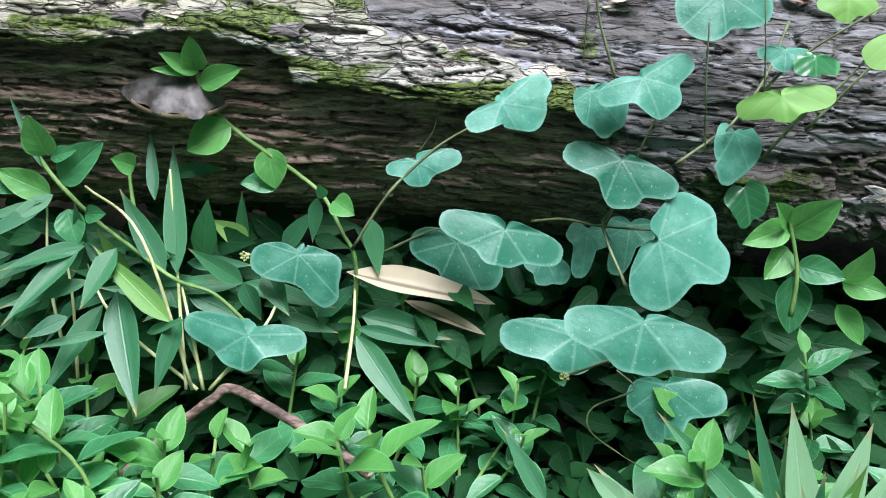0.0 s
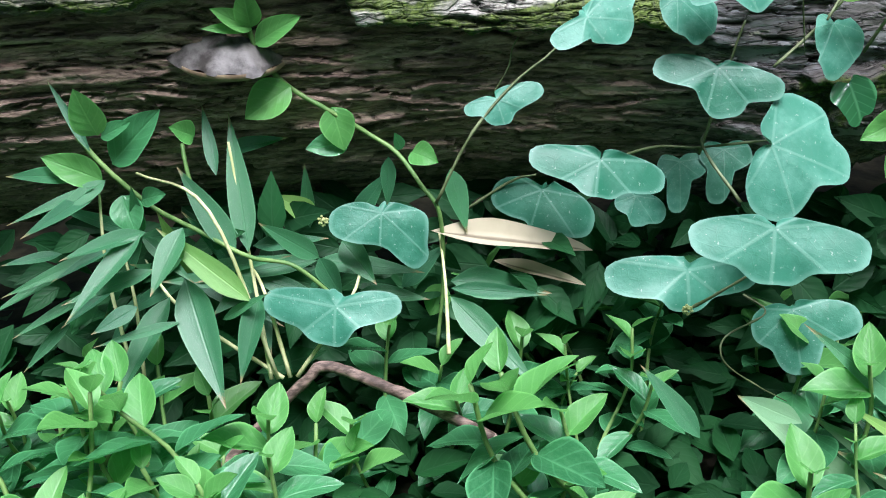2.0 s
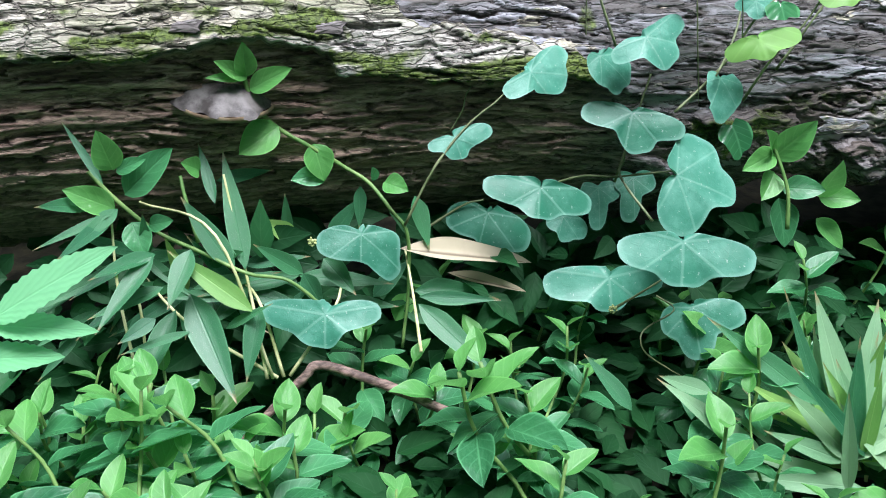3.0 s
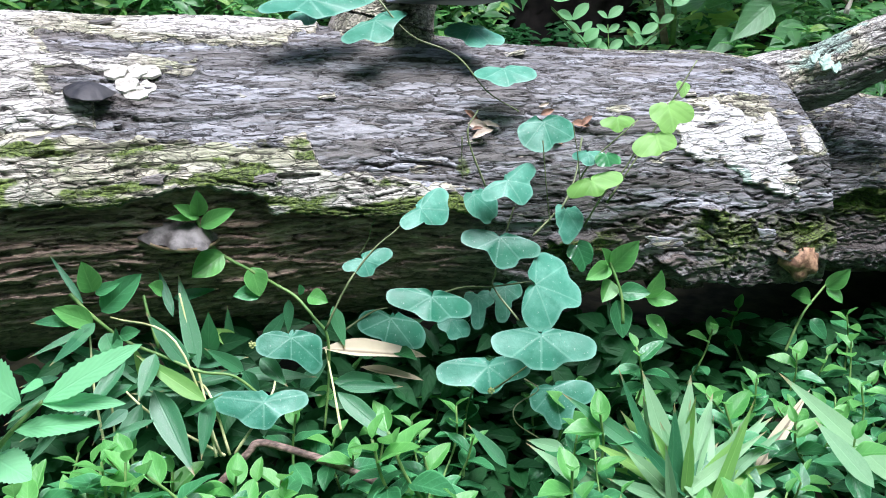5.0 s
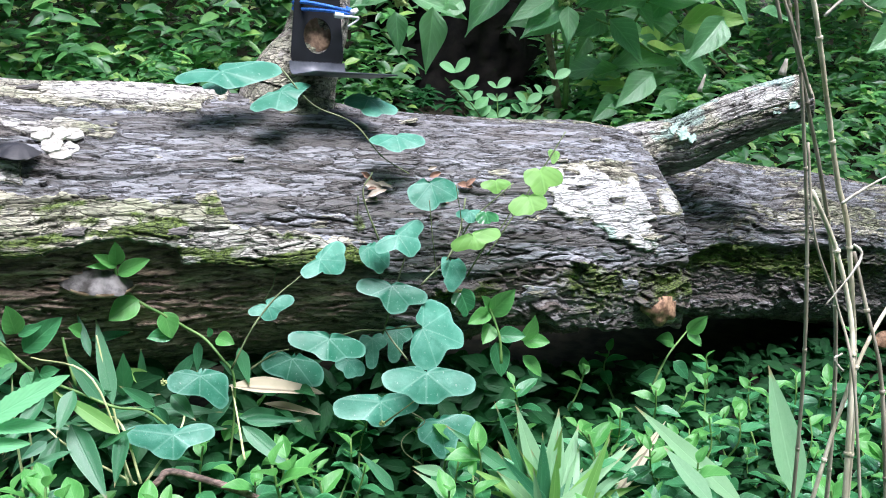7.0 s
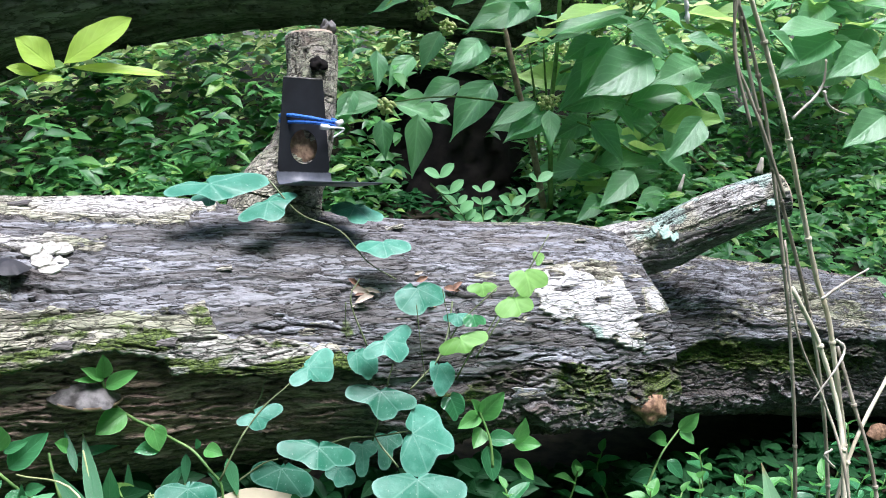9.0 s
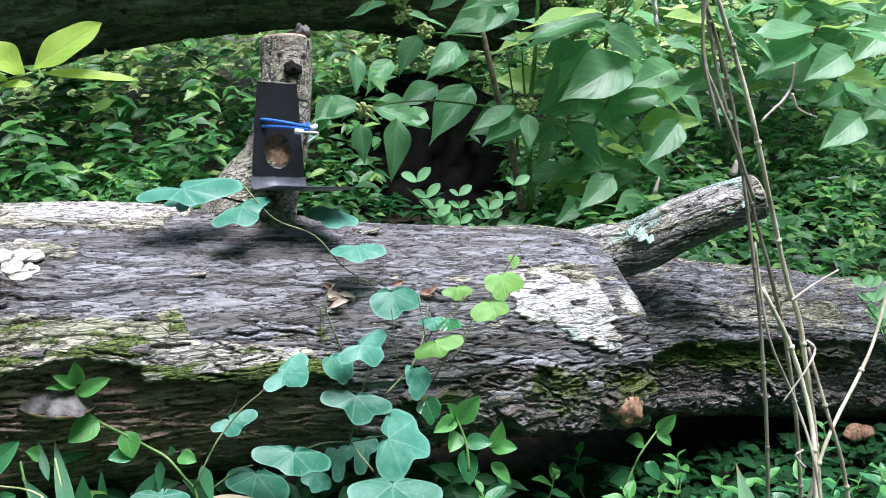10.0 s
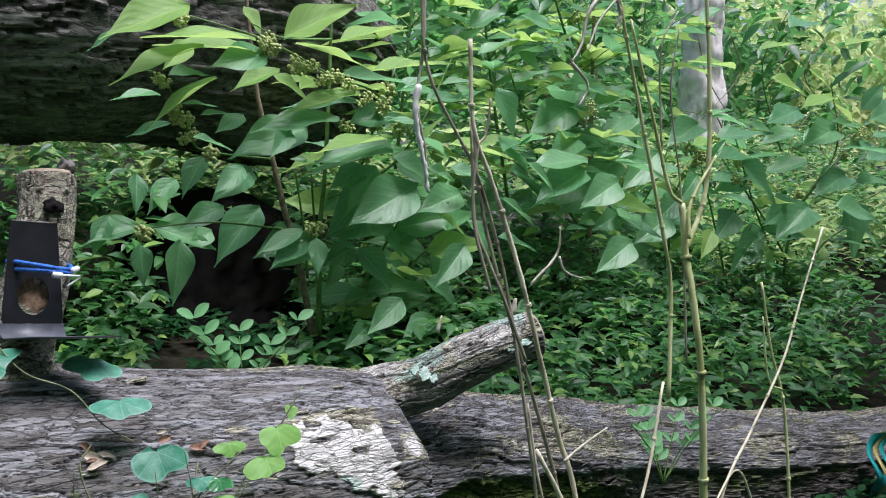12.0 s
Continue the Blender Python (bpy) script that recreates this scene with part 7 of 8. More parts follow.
twig([(3.436, 3.300, 1.669), (3.392, 3.300, 1.462), (3.390, 3.300, 1.227)], 0.004)
twig([(3.847, 2.900, 1.282), (3.922, 2.900, 1.080), (3.502, 2.900, 0.848)], 0.004)
twig([(4.934, 3.000, 1.755), (4.742, 3.000, 1.514), (5.102, 3.000, 1.268)], 0.004)
twig([(3.141, 3.100, 1.257), (3.104, 3.100, 1.063), (2.976, 3.100, 0.843)], 0.004)
twig([(4.057, 3.200, 1.697), (4.141, 3.200, 1.487), (4.375, 3.200, 1.245)], 0.004)
twig([(5.239, 3.300, 1.345), (5.038, 3.300, 1.093), (5.217, 3.300, 0.810)], 0.004)
twig([(2.844, 2.900, 1.559), (2.814, 2.900, 1.379), (2.585, 2.900, 1.168)], 0.004)
twig([(3.713, 3.000, 1.264), (3.794, 3.000, 1.062), (3.856, 3.000, 0.825)], 0.004)
twig([(4.765, 3.100, 1.732), (4.588, 3.100, 1.493), (4.570, 3.100, 1.234)], 0.004)
twig([(3.016, 3.200, 1.241), (2.987, 3.200, 1.046), (3.280, 3.200, 0.820)], 0.004)
twig([(2.005, 2.300, 0.475), (1.716, 2.300, 0.703), (1.473, 2.200, 0.876)], 0.007)
twig([(1.908, 2.300, 0.481), (1.764, 2.300, 0.606), (1.623, 2.200, 0.729)], 0.005)

# ---- tall shoots ----
hero_shoot((0.043, 0.695, 0.318))
hero_shoot((0.088, 0.645, 0.318))
hero_shoot((-0.065, 0.610, 0.335))
hero_shoot((-0.095, 0.625, 0.334))
hero_shoot((-0.186, 0.625, 0.313))
hero_shoot((-0.206, 0.565, 0.295))
hero_shoot((0.025, 0.615, 0.300))
hero_shoot((-0.262, 0.545, 0.312))
hero_shoot((-0.006, 0.555, 0.308))
hero_shoot((0.320, 0.655, 0.353))
hero_shoot((-0.311, 0.595, 0.316))
hero_shoot((-0.058, 0.635, 0.315))
hero_shoot((-0.040, 0.635, 0.316))
hero_shoot((-0.178, 0.565, 0.308))
hero_shoot((-0.136, 0.535, 0.305))
hero_shoot((0.070, 0.585, 0.300))
hero_shoot((0.021, 0.535, 0.301))
hero_shoot((0.189, 0.555, 0.305))
hero_shoot((-0.080, 0.545, 0.297))
hero_shoot((-0.290, 0.560, 0.343))
hero_shoot((-0.302, 0.510, 0.342))
hero_shoot((-0.244, 0.520, 0.346))
hero_shoot((-0.202, 0.500, 0.345))
hero_shoot((-0.258, 0.480, 0.349))
hero_shoot((-0.170, 0.500, 0.315))
hero_shoot((-0.333, 0.580, 0.321))
hero_shoot((-0.242, 0.580, 0.330))
hero_shoot((-0.362, 0.550, 0.273))
hero_shoot((-0.340, 0.570, 0.277))
hero_shoot((-0.277, 0.530, 0.283))
hero_shoot((-0.339, 0.510, 0.268))
hero_shoot((-0.280, 0.490, 0.286))
hero_shoot((-0.236, 0.490, 0.279))
hero_shoot((-0.225, 0.520, 0.280))
hero_shoot((0.749, 0.800, 0.249))
hero_shoot((0.578, 0.820, 0.295))
hero_shoot((0.438, 0.780, 0.304))
hero_shoot((0.373, 0.740, 0.296))
hero_shoot((0.630, 0.720, 0.235))
hero_shoot((0.815, 0.740, 0.225))
hero_shoot((1.066, 0.840, 0.239))
hero_shoot((0.658, 0.620, 0.223))
hero_shoot((0.870, 0.700, 0.224))

# ---- bracket on the upright stub ----
def build_bracket():
    """A bent sheet: upright plate with an oval hole, rounded bend, flat foot."""
    o = thing("metal_bracket", "black enamelled L-shaped bracket with an oval hole, tied to the stub", "bracket", at=(0.120, 0.902, 0.738))
    o.rotation_euler = (radians(-9), radians(5.5), radians(6))
    wb, wt, ht, th = 0.080, 0.058, 0.150, 0.0018
    hole_c, hole_a, hole_b = 0.054, 0.020, 0.024
    k = 40
    ring_in, ring_out = [], []
    for i in range(k):
        a = 2 * math.pi * i / k
        c, s = math.cos(a), math.sin(a)
        ring_in.append((hole_a * c, hole_c + hole_b * s))
        # the outline of the plate in the same direction
        t = min((wb / 2) / abs(c) if abs(c) > 1e-6 else 9, (ht - hole_c) / s if s > 1e-6 else 9, (hole_c - 0.018) / -s if s < -1e-6 else 9)
        x, z = t * c, hole_c + t * s
        w = wb / 2 + (wt - wb) / 2 * z / ht
        ring_out.append((max(-w, min(w, x)), z))
    verts = [(x, y, z) for y in (0, th) for x, z in ring_in + ring_out]
    f = []
    for i in range(k):
        j = (i + 1) % k
        f += [(i, j, k + j, k + i), (2 * k + j, 2 * k + i, 3 * k + i, 3 * k + j), (i, 2 * k + i, 2 * k + j, j), (k + j, 3 * k + j, 3 * k + i, k + i)]
    plate = part("plate", mesh_of("plate", verts, f, M_STEEL, False), o)
    prof = [(0.0, 0.019)]
    for i in range(9):
        a = i / 8 * math.pi / 2
        prof.append((-0.018 + 0.018 * math.cos(a), 0.018 - 0.018 * math.sin(a)))
    prof.append((-0.095, 0.0))
    verts = []
    for y, z in prof:
        w = wb / 2 if y > -0.06 else wb / 2 - 0.004
        e = w + 0.042 * smoothstep(-0.016, -0.019, y)
        verts += [(-w, y, z), (e, y, z), (e, y + th * 0.7, z - th), (-w, y + th * 0.7, z - th)]
    f = []
    for i in range(len(prof) - 1):
        a = i * 4
        f += [(a, a + 1, a + 5, a + 4), (a + 1, a + 2, a + 6, a + 5), (a + 2, a + 3, a + 7, a + 6), (a + 3, a, a + 4, a + 7)]
    f += [(0, 3, 2, 1), tuple(len(verts) - 4 + i for i in range(4))]
    # the lighter colour paints the sky's reflection on bend and foot
    part("foot", mesh_of("foot", verts, f, M_STEEL_SHEEN), o, "bluish-black foot plate, its sky reflection put into a lighter colour")
    lip = tube("top_lip", [(-wt / 2, 0.001, ht), (wt / 2, 0.001, ht)], 0.0016, 0.0016, M_FUNGUS, 8, 4)
    part("top_edge", lip, plate, "lighter grey top edge")
    # the stub's rotten wood behind the hole
    c = thing("cord_tie", "bright blue cord with a white clasp wound round bracket and stub", "cord", at=(0.139, 0.945, 0.826))
    for dz, ph in ((0.004, 0.0), (-0.003, 0.7)):
        loop = [(0.0385 * math.cos(a + ph), 0.052 * math.sin(a + ph) - 0.005, dz + 0.002 * math.sin(2 * a) - 0.005 * math.cos(a + ph)) for a in np.linspace(0, 2 * math.pi, 22)]
        part("cord_loop", tube("cord_loop", loop, 0.0026, 0.0026, M_CORD, 8, 4, 0.0004), c)
    for a, b, r in (((0.004, -0.059, -0.006), (0.016, -0.058, -0.008), 0.0042), ((0.032, -0.044, -0.004), (0.041, -0.034, -0.002), 0.0042)):
        part("clasp", tube("clasp", [a, b], r, r * 0.9, M_WHITE, 8, 3), c, "white plastic clasp")
    part("tie_tail", tube("tie_tail", [(0.016, -0.058, -0.008), (0.028, -0.057, -0.009), (0.039, -0.052, -0.012), (0.022, -0.057, -0.022)], 0.0017, 0.0014, M_WHITE, 6, 6), c, "white cord end")


build_bracket()


# ---- fungi and broken knots on the log ----
def shelf_fungus(name, label, at, w, d, h, material, rim, facing):
    """A half-round shelf with a domed top, growth rings, and a pale rim under it."""
    o = thing(name, label, "fungus", "fungi on the log", at)
    o.rotation_euler = (radians(8), radians(9), facing)
    verts, faces = [], []
    k, rings = 26, 9
    for j in range(rings + 1):
        q = j / rings
        for i in range(k + 1):
            a = math.pi * i / k
            wob = 1 + (0.22 if h > 0.015 else 0.06) * noise.noise((i * 0.35, j * 0.1, at[0] * 9))
            z = h * (1 - q ** 2.2) + 0.05 * h * math.sin(q * 22) * q + 0.16 * h * q * noise.noise((i * 0.3, 2, at[0] * 5))
            verts.append((math.cos(a) * w / 2 * q * wob, -math.sin(a) * d * q * wob, z))
    for j in range(rings):
        for i in range(k):
            a = j * (k + 1) + i
            faces.append((a, a + 1, a + k + 2, a + k + 1))
    cap = part("cap", mesh_of("cap", verts, faces, material), o)
    under = []
    for q, z in ((0.98, 0.04 * h), (1.01, -0.1 * h), (0.93, -0.3 * h), (0.7, -0.4 * h), (0.1, -0.6 * h)):
        under += [(math.cos(math.pi * i / k) * w / 2 * q, -math.sin(math.pi * i / k) * d * q, z) for i in range(k + 1)]
    faces = [(j * (k + 1) + i, (j + 1) * (k + 1) + i, (j + 1) * (k + 1) + i + 1, j * (k + 1) + i + 1) for j in range(4) for i in range(k)]
    part("rim", mesh_of("rim", under, faces, rim), cap)


shelf_fungus("bracket_fungus", "grey-brown shelf fungus with an ochre rim under the bark edge", (-0.190, 0.748, 0.527), 0.086, 0.040, 0.018, M_FUNGUS, M_FUNGUS_RIM, -0.15)
shelf_fungus("black_fungus", "small black shelf fungus on lichen-covered bark", (-0.262, 0.775, 0.683), 0.050, 0.034, 0.009, M_FUNGUS_BLACK, M_FUNGUS_BLACK, -0.1)


def knob(at, w, h, turn, label, material, name, deep=0.035, rough=0.55):
    bm = bmesh.new()
    bmesh.ops.create_icosphere(bm, subdivisions=3, radius=0.5)
    for v in bm.verts:
        n = noise.noise(v.co * 3.1 + Vector((at[0] * 7, 0, 0)))
        v.co = Vector((v.co.x * w, v.co.y * deep, v.co.z * h)) * (1 + rough * n + 0.45 * rough * noise.noise(v.co * 9))
    me = bpy.data.meshes.new(name)
    bm.to_mesh(me)
    bm.free()
    me.materials.append(material)
    me.polygons.foreach_set("use_smooth", [True] * len(me.polygons))
    part(name, me, LOG, label, LOG_BACK @ (Matrix.Translation(at) @ pose(0, 0, 0, -20, turn, 0)))


knob((0.124, 0.932, 0.798), 0.052, 0.074, 0, "reddish rotten wood laid bare on the stub", M_ORANGE_WOOD, "rotten_patch", 0.012, 0.18)
knob(tuple(Vector(log_point(0.592, 100)) + Vector((0, -0.008, 0))), 0.060, 0.044, 20, "orange-brown broken knot", M_KNOT, "broken_knot", 0.028, 0.45)
knob((1.264, 0.930, 0.172), 0.080, 0.036, 8, "orange-brown broken knot", M_KNOT, "broken_knot", 0.016, 0.3)
knob((0.188, 0.995, 0.957), 0.022, 0.024, 0, "dark knot on the cut top", M_FUNGUS, "cut_knot", 0.02)
# a near-black lump paints the dark gap above the bracket
knob((0.160, 0.950, 0.905), 0.026, 0.020, 10, "near-black lump that stands in for the shade of a hollow in the stub", M_ROT_SHADE, "rotten_hollow", 0.012, 0.5)
knob((0.212, 0.770, 0.565), 0.026, 0.018, 0, "bleached bark crust", M_SCRAP_PALE, "bark_crust", 0.010)


def ribbon():
    o = thing("ribbon", "shiny twisted teal and gold ribbon hanging beside the log", "ribbon", at=(2.155, 0.95, 0.19))
    for dx, material in ((0.0, M_TEAL), (0.028, M_GOLD), (0.056, M_TEAL)):
        verts = []
        for i in range(31):
            t = i / 30
            wave = 0.018 * math.sin(t * 7)
            verts += [(dx + wave - 0.016, 0.016 * math.sin(t * 9), t * 0.20 - 0.1), (dx + wave + 0.016, 0.016 * math.sin(t * 9 + 0.9), t * 0.20 - 0.1),
                      (dx + wave + 0.016, 0.001 + 0.016 * math.sin(t * 9 + 0.9), t * 0.20 - 0.1), (dx + wave - 0.016, 0.001 + 0.016 * math.sin(t * 9), t * 0.20 - 0.1)]
        f = [(i * 4 + k, i * 4 + (k + 1) % 4, i * 4 + 4 + (k + 1) % 4, i * 4 + 4 + k) for i in range(30) for k in range(4)]
        part("strip", mesh_of("strip", verts, f, material), o)


ribbon()


# ---- far fallen trunk, thicket and light behind ----
def build_far():
    o = thing("fallen_log", "huge dark fallen trunk propped above the undergrowth", "log", at=(0.5, 3.1, ground_z(0.5, 3.1)))
    back = Matrix.Translation(-o.location)
    part("trunk", limb("far_trunk", [(-3.4, 2.3, 0.55), (-1.6, 2.7, 1.0), (-0.4, 2.95, 1.34), (0.4, 3.1, 1.50), (1.2, 3.25, 1.50), (1.9, 3.5, 1.40)],
         ((0, 0.42), (0.5, 0.47), (0.9, 0.46), (1, 0.40)), M_BARK_DARK, 320, 80, 15.0, 0.34, 0.1, 4.5, 3.2), o, m=back)
    # near-black colour paints the shade of the hollow on the root end
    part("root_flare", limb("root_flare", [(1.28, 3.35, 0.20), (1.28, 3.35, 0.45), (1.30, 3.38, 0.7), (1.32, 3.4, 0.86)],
         ((0, 0.42), (0.5, 0.36), (0.85, 0.30), (1, 0.15)), M_ROT_SHADE, 80, 16, 18.0, 0.0, 0.05, 4.0), o, "rotten root end, coloured near black for the shade of the hollow", m=back)
    b = thing("fallen_branch", "rough brown branch lying across the undergrowth", "branch", at=(2.8, 3.2, ground_z(2.8, 3.2)))
    part("limb", limb("far_limb", [(2.1, 3.12, 0.60), (2.6, 3.15, 0.66), (3.2, 3.2, 0.70), (4.6, 3.4, 0.62)], ((0, 0.12), (1, 0.08)), M_BARK_DARK, 48, 20, 25.0, 0.3, 0.2, 1.5), b, m=Matrix.Translation(-b.location))
    t = thing("dead_tree", "pale broken tree trunk standing in the thicket", "tree", at=(5.31, 4.2, 0.5))
    part("trunk", limb("pale_trunk", [(0, 0, -0.2), (0.0, 0, 0.6), (-0.02, 0.02, 1.1), (-0.05, 0, 1.75)], ((0, 0.165), (0.5, 0.155), (0.95, 0.135), (1, 0.08)), M_PALE_TRUNK, 60, 20, 31.0, 0, 0, 3.5), t)


build_far()


def scatter_leaves(name, label, seed, count, box, top, ln, material, category, tilt=0.5):
    """Leaves on upright shoots: each shoot carries a spray of them."""
    rnd = random.Random(seed)
    leaves = []
    while len(leaves) < count:
        x, y = rnd.uniform(box[0], box[1]), rnd.uniform(box[2], box[3])
        g = ground_z(x, y)
        h = top(x, y) * rnd.uniform(0.45, 1.08)
        # the dark hollow in front of the root end stays bare
        hollow = name == "undergrowth" and 1.2 < y < 3.2 and 0.318 < (x + 0.15) / (y + 0.4) < 0.49
        if hollow:
            h *= 0.10
        if h <= 0.02:
            continue
        lean = Vector((rnd.gauss(0, 0.25), rnd.gauss(-0.1, 0.25), 1))
        for i in range(9):
            t = 1 - 0.1 * i * rnd.random()
            c = Vector((x, y, g)) + lean * (h * t)
            a = rnd.uniform(0, 2 * math.pi)
            d = Vector((math.cos(a), math.sin(a), rnd.uniform(-tilt, 0.45)))
            q = rnd.uniform(0.6, 1.25)
            leaf = (c, d, Vector((rnd.gauss(0, 0.3), -0.35 + rnd.gauss(0, 0.3), 0.9)), ln * q, ln * q * rnd.uniform(0.40, 0.55))
            if not hollow:
                leaves.append(leaf)
    tagged(new(name, rosette(name, leaves, material)), label, category, kind="stuff")


def bank_top(x, y):
    thin = 0.35 * smoothstep(0.0, 0.2, x - 0.22 * (y - 1.5)) * (1 - smoothstep(0.9, 1.1, x - 0.40 * (y - 1.5)))
    return (0.30 + 0.10 * noise.noise((x * 1.7, y * 1.7, 3)) + 0.06 * max(0, y - 2)) * (1 - thin)


scatter_leaves("undergrowth", "dense low undergrowth of small green leaves behind the log", 31, 20000, (-1.6, 3.6, 1.32, 3.1), bank_top, 0.055, M_UNDER, "undergrowth")
scatter_leaves("undergrowth", "dense low undergrowth of small green leaves on the far bank", 32, 22000, (-1.8, 7.5, 2.4, 5.5), lambda x, y: 0.55 + 0.25 * noise.noise((x, y, 3)) + 0.22 * max(0, y - 3.2), 0.075, M_UNDER, "undergrowth")
scatter_leaves("undergrowth", "low undergrowth beyond the far trunk, sunlight put into its pale colour", 38, 9000, (-3.0, 3.0, 3.5, 6.5), lambda x, y: 0.75 + 0.2 * noise.noise((x, y, 5)), 0.085, M_FAR_LIT, "undergrowth")
# this low carpet's dark colour paints the shade of the hollow
scatter_leaves("leaf_carpet", "low leaves on the soil of the hollow, coloured dark for the shade there", 40, 2600, (0.4, 1.8, 1.3, 3.2), lambda x, y: 0.09, 0.05, M_DIM, "ground cover")
scatter_leaves("undergrowth", "low undergrowth behind the shrubs, bright light put into its colour", 39, 7000, (3.2, 7.0, 2.3, 4.6), lambda x, y: 0.5 + 0.2 * noise.noise((x, y, 6)) + 0.15 * max(0, y - 3), 0.07, M_FAR_LIT, "undergrowth")
scatter_leaves("undergrowth", "patchy low undergrowth round the clearing", 36, 6000, (-5.5, 6.5, -5.0, 1.1), lambda x, y: 0.0 if -1.4 < x < 2.6 and y > -1.3 else 0.16 + 0.22 * noise.noise((x * 0.9, y * 0.9, 8)), 0.07, M_UNDER, "undergrowth")
scatter_leaves("undergrowth", "patchy low undergrowth beside the log", 37, 3500, (-5.0, -1.4, 0.4, 4.5), lambda x, y: 0.22 + 0.2 * noise.noise((x * 0.9, y * 0.9, 8)), 0.07, M_UNDER, "undergrowth")
# pale leaves at both ends and dark ones between paint open light and shade
for lo, hi, count, material, words in ((-4, 2.2, 8000, M_FAR_LIT, "thicket of far bushes, open light put into the leaf colour"), (2.2, 8.5, 8000, M_UNDER, "thicket of far bushes, shade put into the darker leaf colour"), (8.5, 15, 9000, M_FAR_LIT, "thicket of far bushes, open light put into the leaf colour")):
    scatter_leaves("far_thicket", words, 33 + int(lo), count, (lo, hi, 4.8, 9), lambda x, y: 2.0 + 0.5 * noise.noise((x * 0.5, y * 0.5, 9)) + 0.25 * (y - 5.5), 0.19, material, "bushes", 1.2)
scatter_leaves("far_woods", "far woods of pale green bamboo and trees", 34, 9000, (-14, 26, 10, 20), lambda x, y: 4.0 + 1.5 * noise.noise((x * 0.3, y * 0.3, 2)), 0.34, M_FAR_LIT, "woods", 1.2)


def woods_round():
    """Unseen woods added on the other three sides, to shade the path from low light."""
    rnd = random.Random(55)
    leaves = []
    for _ in range(8500):
        a = rnd.uniform(math.radians(-215), math.radians(14))
        r = rnd.uniform(4.5, 8.0)
        c = Vector((0.5 + math.cos(a) * r * 1.2, math.sin(a) * r, 0.1 + 8.5 * rnd.random() ** 1.1))
        d = Vector((rnd.uniform(-1, 1), rnd.uniform(-1, 1), rnd.uniform(-0.9, 0.3)))
        leaves.append((c, d, Vector((rnd.uniform(-1, 1), rnd.uniform(-1, 1), 0.6)), rnd.uniform(0.4, 0.75), rnd.uniform(0.22, 0.4)))
    tagged(new("surrounding_woods", rosette("surrounding_woods", leaves, M_UNDER)), "unseen woods added around the clearing to block low light", "woods", kind="stuff")


woods_round()


def shade_boughs():
    """Unseen leafy boughs, added high over the far side to shade it."""
    rnd = random.Random(61)
    leaves = []
    for _ in range(210):
        c = Vector((rnd.uniform(1.0, 3.8), rnd.uniform(0.70, 1.15), rnd.uniform(2.3, 2.7)))
        a = rnd.uniform(0, 6.283)
        leaves.append((c, Vector((math.cos(a), math.sin(a), rnd.uniform(-0.5, 0.1))), Vector((0, 0, 1)), rnd.uniform(0.16, 0.26), rnd.uniform(0.08, 0.13)))
    tagged(new("overhanging_foliage", rosette("overhanging_foliage", leaves, M_UNDER)), "unseen leaves added high above the far end of the log to shade it", "foliage", kind="stuff")


shade_boughs()


# ---- little plant behind the log ----
def pinnate(at, seed):
    rnd = random.Random(seed)
    o = thing("fern_seedling", "small light green seedling with rounded leaflets behind the log", "seedling", at=at)
    me = blade("leaflet", 1.0, 1.0, M_SEEDLING, 8, 0.5, 0.6, 0.08, 0.05)
    for j in range(7):
        a = rnd.uniform(-0.4, 3.5)
        d = Vector((math.cos(a) * 0.6, -0.2 + 0.3 * math.sin(a), 0.9))
        ln = rnd.uniform(0.09, 0.19)
        part("rachis", tube("rachis", [(0, 0, 0), d * ln * 0.5, d * ln + Vector((0.02 * math.cos(a), 0, -0.01))], 0.0014, 0.0008, M_STEM, 5, 4), o)
        for f in (0.55, 0.8, 1.0):
            for s in (1, -1):
                e = (Vector((s * 0.9, 0, 0.25)) + d * 0.4).normalized()
                l2 = rnd.uniform(0.022, 0.036)
                part("leaflet", me, o, m=frame_of(d * ln * f, d * ln * f + e, (0, -0.7, 0.7), l2 * 0.55, l2, l2))


pinnate((0.54, 1.22, 0.545), 4)
pinnate((1.30, 0.90, 0.33), 6)


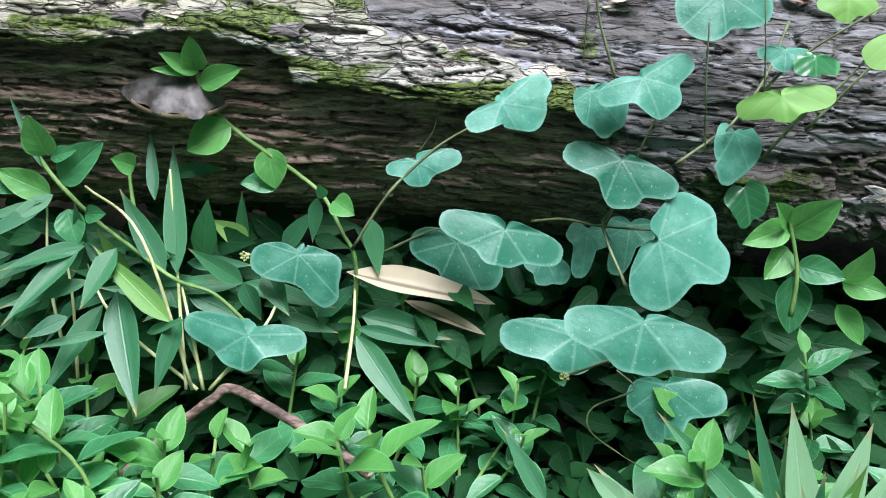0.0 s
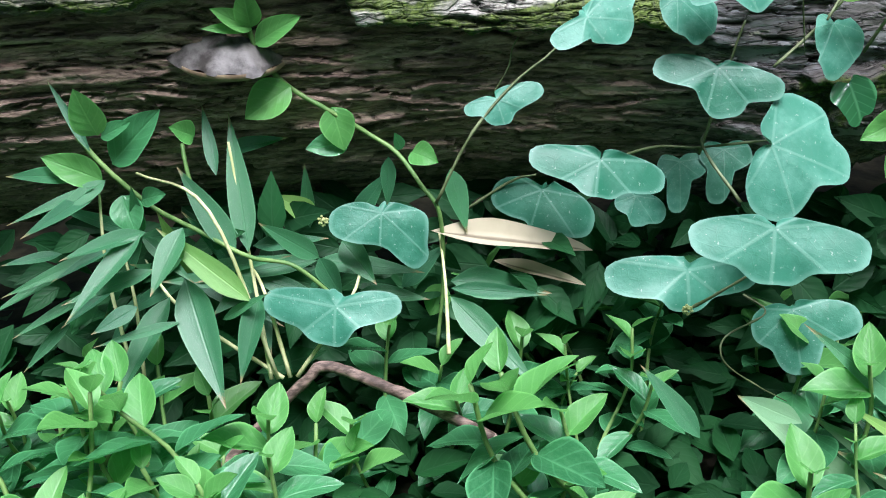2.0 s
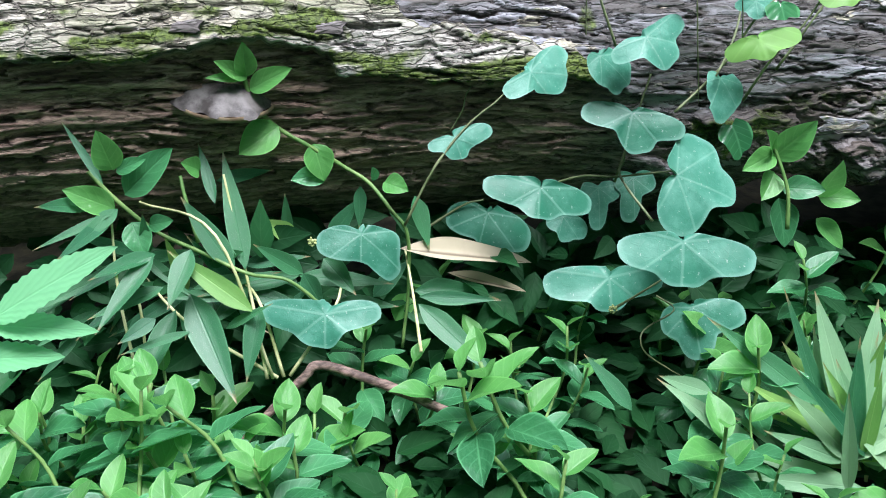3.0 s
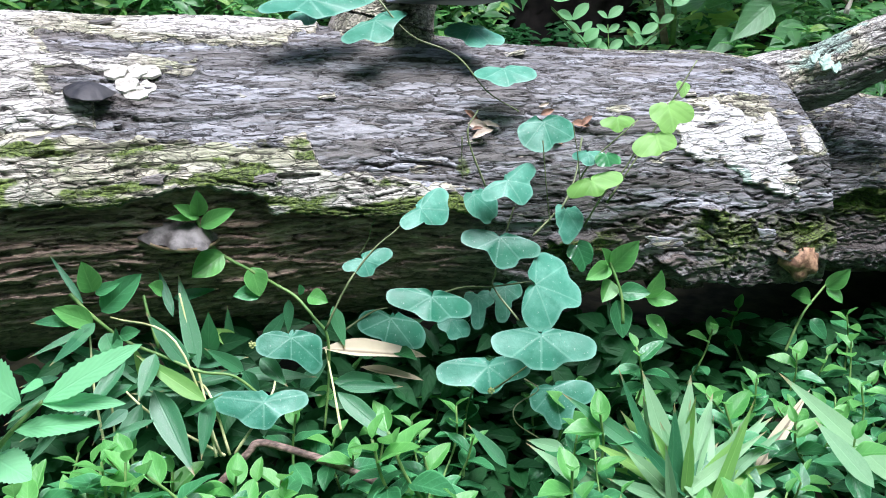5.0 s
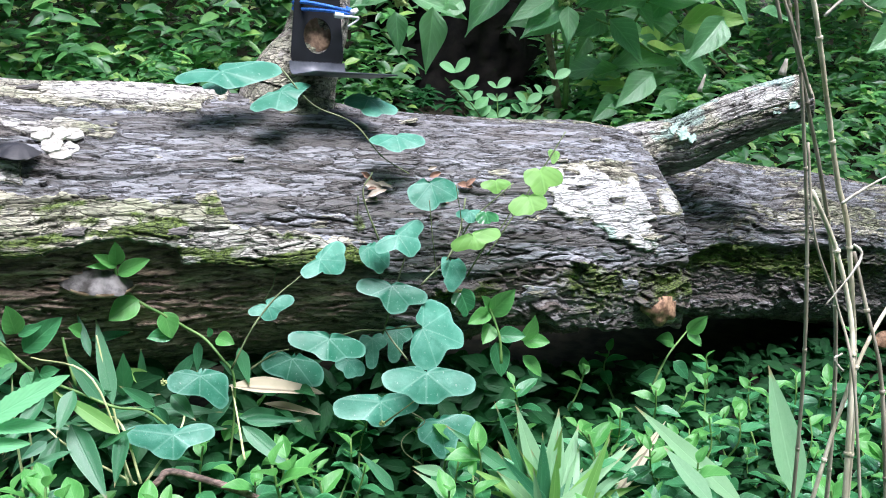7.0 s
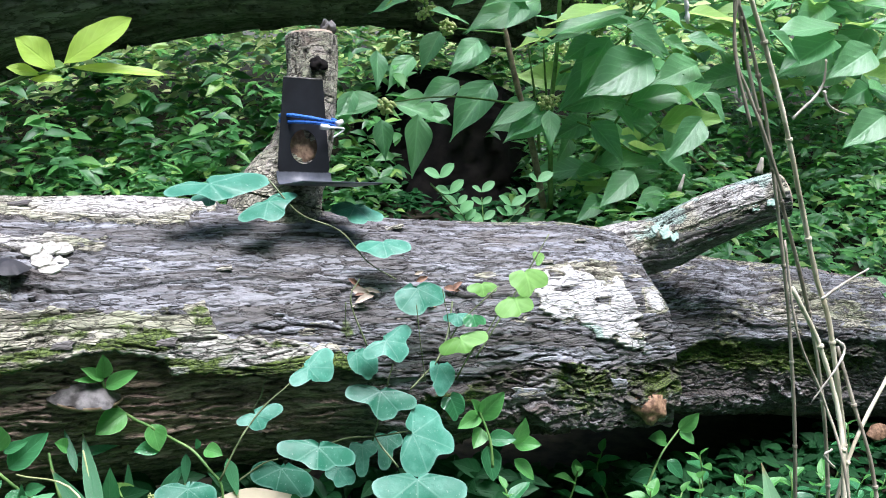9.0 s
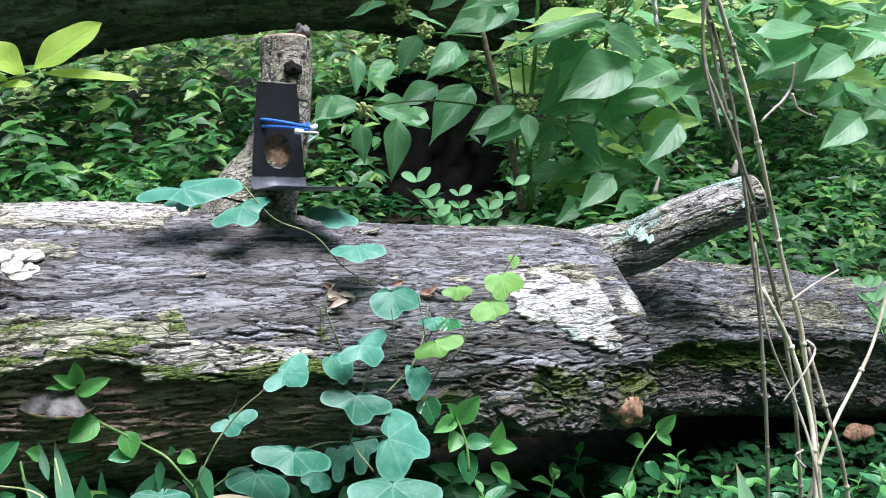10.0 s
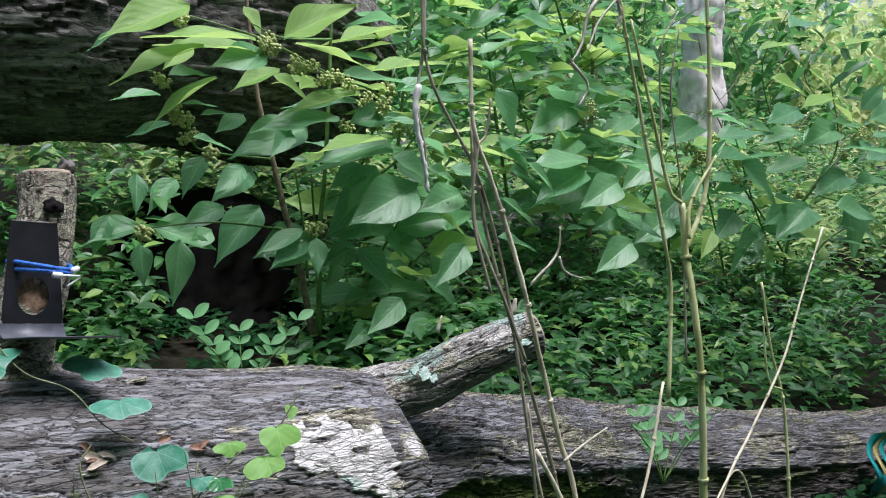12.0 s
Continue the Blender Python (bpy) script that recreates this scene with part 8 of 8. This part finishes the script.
# ---- creeping ground cover ----
def build_shoot(seed, leaves, tall):
    """One fleshy shoot: a stem with pointed leaves set in turn, youngest and palest at the tip."""
    rnd = random.Random(seed)
    o = thing("creeper_shoot", "fleshy green shoot with glossy pointed leaves and a pale tip", "ground cover", "creeping ground cover", (0, 0, 0))
    lean = Vector((rnd.uniform(-0.25, 0.25), rnd.uniform(-0.3, 0.05), 1))
    stem = [lean * (tall * t) + Vector((0.012 * math.sin(t * 5 + seed), 0.01 * math.cos(t * 4), 0)) for t in (0, 0.35, 0.7, 1.0)]
    part("stem", tube("stem", stem, 0.0018, 0.0012, M_STEM, 6, 4), o)
    path = smooth_path(stem, 8)
    turn = rnd.uniform(0, 6.28)
    for i in range(leaves):
        t = 1 - 0.62 * i / leaves
        p = path[min(len(path) - 1, int(t * (len(path) - 1)))]
        turn += math.pi + rnd.uniform(-0.5, 0.5) if i % 2 else 2.0
        rise = 1.1 - 0.30 * i + rnd.uniform(-0.15, 0.15) if i < 3 else rnd.uniform(-0.25, 0.3)
        d = Vector((math.cos(turn), math.sin(turn), rise)).normalized()
        ln = (0.026, 0.036, 0.044, 0.048, 0.046, 0.042, 0.040, 0.036, 0.034)[min(i, 8)] * rnd.uniform(0.72, 0.95)
        me = CREEP_MESH[2] if i < 2 + seed % 2 else CREEP_MESH[(i + seed) % 2 * 3 if i % 3 else 1]
        w = ln * rnd.uniform(0.50, 0.62)
        part("leaf", me, o, m=frame_of(p, p + d, (-d.x * 0.6, -d.y * 0.6 - 0.25, 0.9), w, ln, w))
    return o


def cover():
    protos = [build_shoot(40 + i, (7, 8, 9, 8, 7, 9)[i], (0.12, 0.14, 0.13, 0.15, 0.11, 0.14)[i]) for i in range(6)]
    rnd = random.Random(77)
    spots = []
    tries = 0
    while len(spots) < 400 and tries < 30000:
        tries += 1
        x, y = rnd.uniform(-0.75, 1.7), rnd.uniform(0.02, 0.98)
        # in front of the log only; thinner under the vine and the bamboo grass
        if y > lerp_table(((-1, 0.74), (0.25, 0.73), (0.4, 0.70), (0.7, 0.69), (1.7, 0.74)), x):
            continue
        if (x - 0.13) ** 2 + (y - 0.66) ** 2 < 0.007 or (-0.30 < x < 0.02 and 0.60 < y < 0.74):
            continue
        if (x - 0.30) ** 2 + (y - 0.52) ** 2 < 0.0085:
            continue
        if -0.20 < x < -0.03 and 0.47 < y < 0.60 - 0.25 * (x + 0.14):
            continue
        if (x - 0.125) ** 2 + (y - 0.56) ** 2 < 0.0075:
            continue
        if x < -0.30 and y > 0.63:
            continue
        if -0.21 < x < 0.0 and 0.50 < y < 0.60:
            continue
        near = 0.043 if y > 0.35 else 0.075
        if any((x - a) ** 2 + (y - b) ** 2 < near * near for a, b in spots):
            continue
        spots.append((x, y))
    spots.sort(key=lambda p: max(abs(p[0] - 0.15), 0.45 - p[1]))
    far, spots = spots[255:], spots[:255]
    for i, top in enumerate(HERO):
        tall = (0.12, 0.14, 0.13, 0.15, 0.11, 0.14)[i % 6]
        s = rnd.uniform(0.92, 1.10) * (1.18 if top.x < -0.12 else 1.0)
        copy_thing(protos[i % 6], pose(top.x, top.y + 0.01, top.z - tall * s, rnd.uniform(-6, 6), rnd.uniform(-6, 6), rnd.uniform(0, 360)) @ Matrix.Scale(s, 4))
    for i, (x, y) in enumerate(spots):
        s = rnd.uniform(0.8, 1.2) * (1.0 if y > 0.4 else 1.05)
        low = -0.03 if 0.02 < x < 0.5 and y > 0.6 else 0.0
        m = pose(x, y, ground_z(x, y) - 0.01 + low + 0.015 * (x < -0.1), rnd.uniform(-14, 14), rnd.uniform(-14, 14), rnd.uniform(0, 360)) @ Matrix.Scale(s, 4)
        if i < 6:
            protos[i].matrix_basis = m
        else:
            copy_thing(protos[i % 6], m)
    leaves = []
    for x, y in far:
        lean = Vector((rnd.uniform(-0.25, 0.25), rnd.uniform(-0.3, 0.1), 1))
        tall, turn = rnd.uniform(0.10, 0.16), rnd.uniform(0, 6.28)
        for i in range(8):
            turn += 2.4
            ln = (0.020, 0.030, 0.037, 0.040, 0.038, 0.036, 0.034, 0.032)[i]
            d = Vector((math.cos(turn), math.sin(turn), 1.0 - 0.25 * i if i < 3 else rnd.uniform(-0.25, 0.3))).normalized()
            leaves.append((Vector((x, y, ground_z(x, y))) + lean * (tall * (1 - 0.075 * i)), d, Vector((-d.x * 0.6, -d.y * 0.6 - 0.25, 0.9)), ln, ln * 0.52))
    tagged(new("creeper_cover", rosette("creeper_cover", leaves, M_COVER, True)), "more creeping shoots with small glossy green leaves", "ground cover", kind="stuff")


cover()


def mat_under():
    """Leaves between the shoots, coloured dark to paint the shade there."""
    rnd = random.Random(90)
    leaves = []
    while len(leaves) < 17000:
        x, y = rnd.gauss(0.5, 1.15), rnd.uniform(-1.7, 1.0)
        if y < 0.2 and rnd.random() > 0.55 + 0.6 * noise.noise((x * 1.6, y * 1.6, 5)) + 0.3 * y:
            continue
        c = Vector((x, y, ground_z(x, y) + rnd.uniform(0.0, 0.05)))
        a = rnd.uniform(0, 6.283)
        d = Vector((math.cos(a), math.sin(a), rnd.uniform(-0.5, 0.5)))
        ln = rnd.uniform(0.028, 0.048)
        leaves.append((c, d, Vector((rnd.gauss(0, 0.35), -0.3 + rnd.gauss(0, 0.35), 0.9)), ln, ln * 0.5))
    tagged(new("leaf_carpet", rosette("leaf_carpet", leaves, M_DIM, True)), "carpet of creeper leaves on the soil, coloured dark for the shade between shoots", "ground cover", kind="stuff")


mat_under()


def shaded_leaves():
    """Leaves hanging between the creepers and the log's underside, coloured dark to paint its shade."""
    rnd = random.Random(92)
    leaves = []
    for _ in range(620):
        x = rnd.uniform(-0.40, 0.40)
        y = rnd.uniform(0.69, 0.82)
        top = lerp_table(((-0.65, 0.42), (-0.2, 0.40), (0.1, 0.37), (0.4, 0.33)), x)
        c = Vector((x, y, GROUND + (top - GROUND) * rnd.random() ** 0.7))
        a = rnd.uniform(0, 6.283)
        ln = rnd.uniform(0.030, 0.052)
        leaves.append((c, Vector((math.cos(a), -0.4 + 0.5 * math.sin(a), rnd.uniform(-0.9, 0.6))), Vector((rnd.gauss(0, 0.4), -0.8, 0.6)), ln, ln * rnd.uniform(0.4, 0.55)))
    tagged(new("leaf_carpet", rosette("leaf_carpet", leaves, M_SHADED, True)), "creeper leaves hanging under the log, coloured dark for the shade there", "ground cover", kind="stuff")


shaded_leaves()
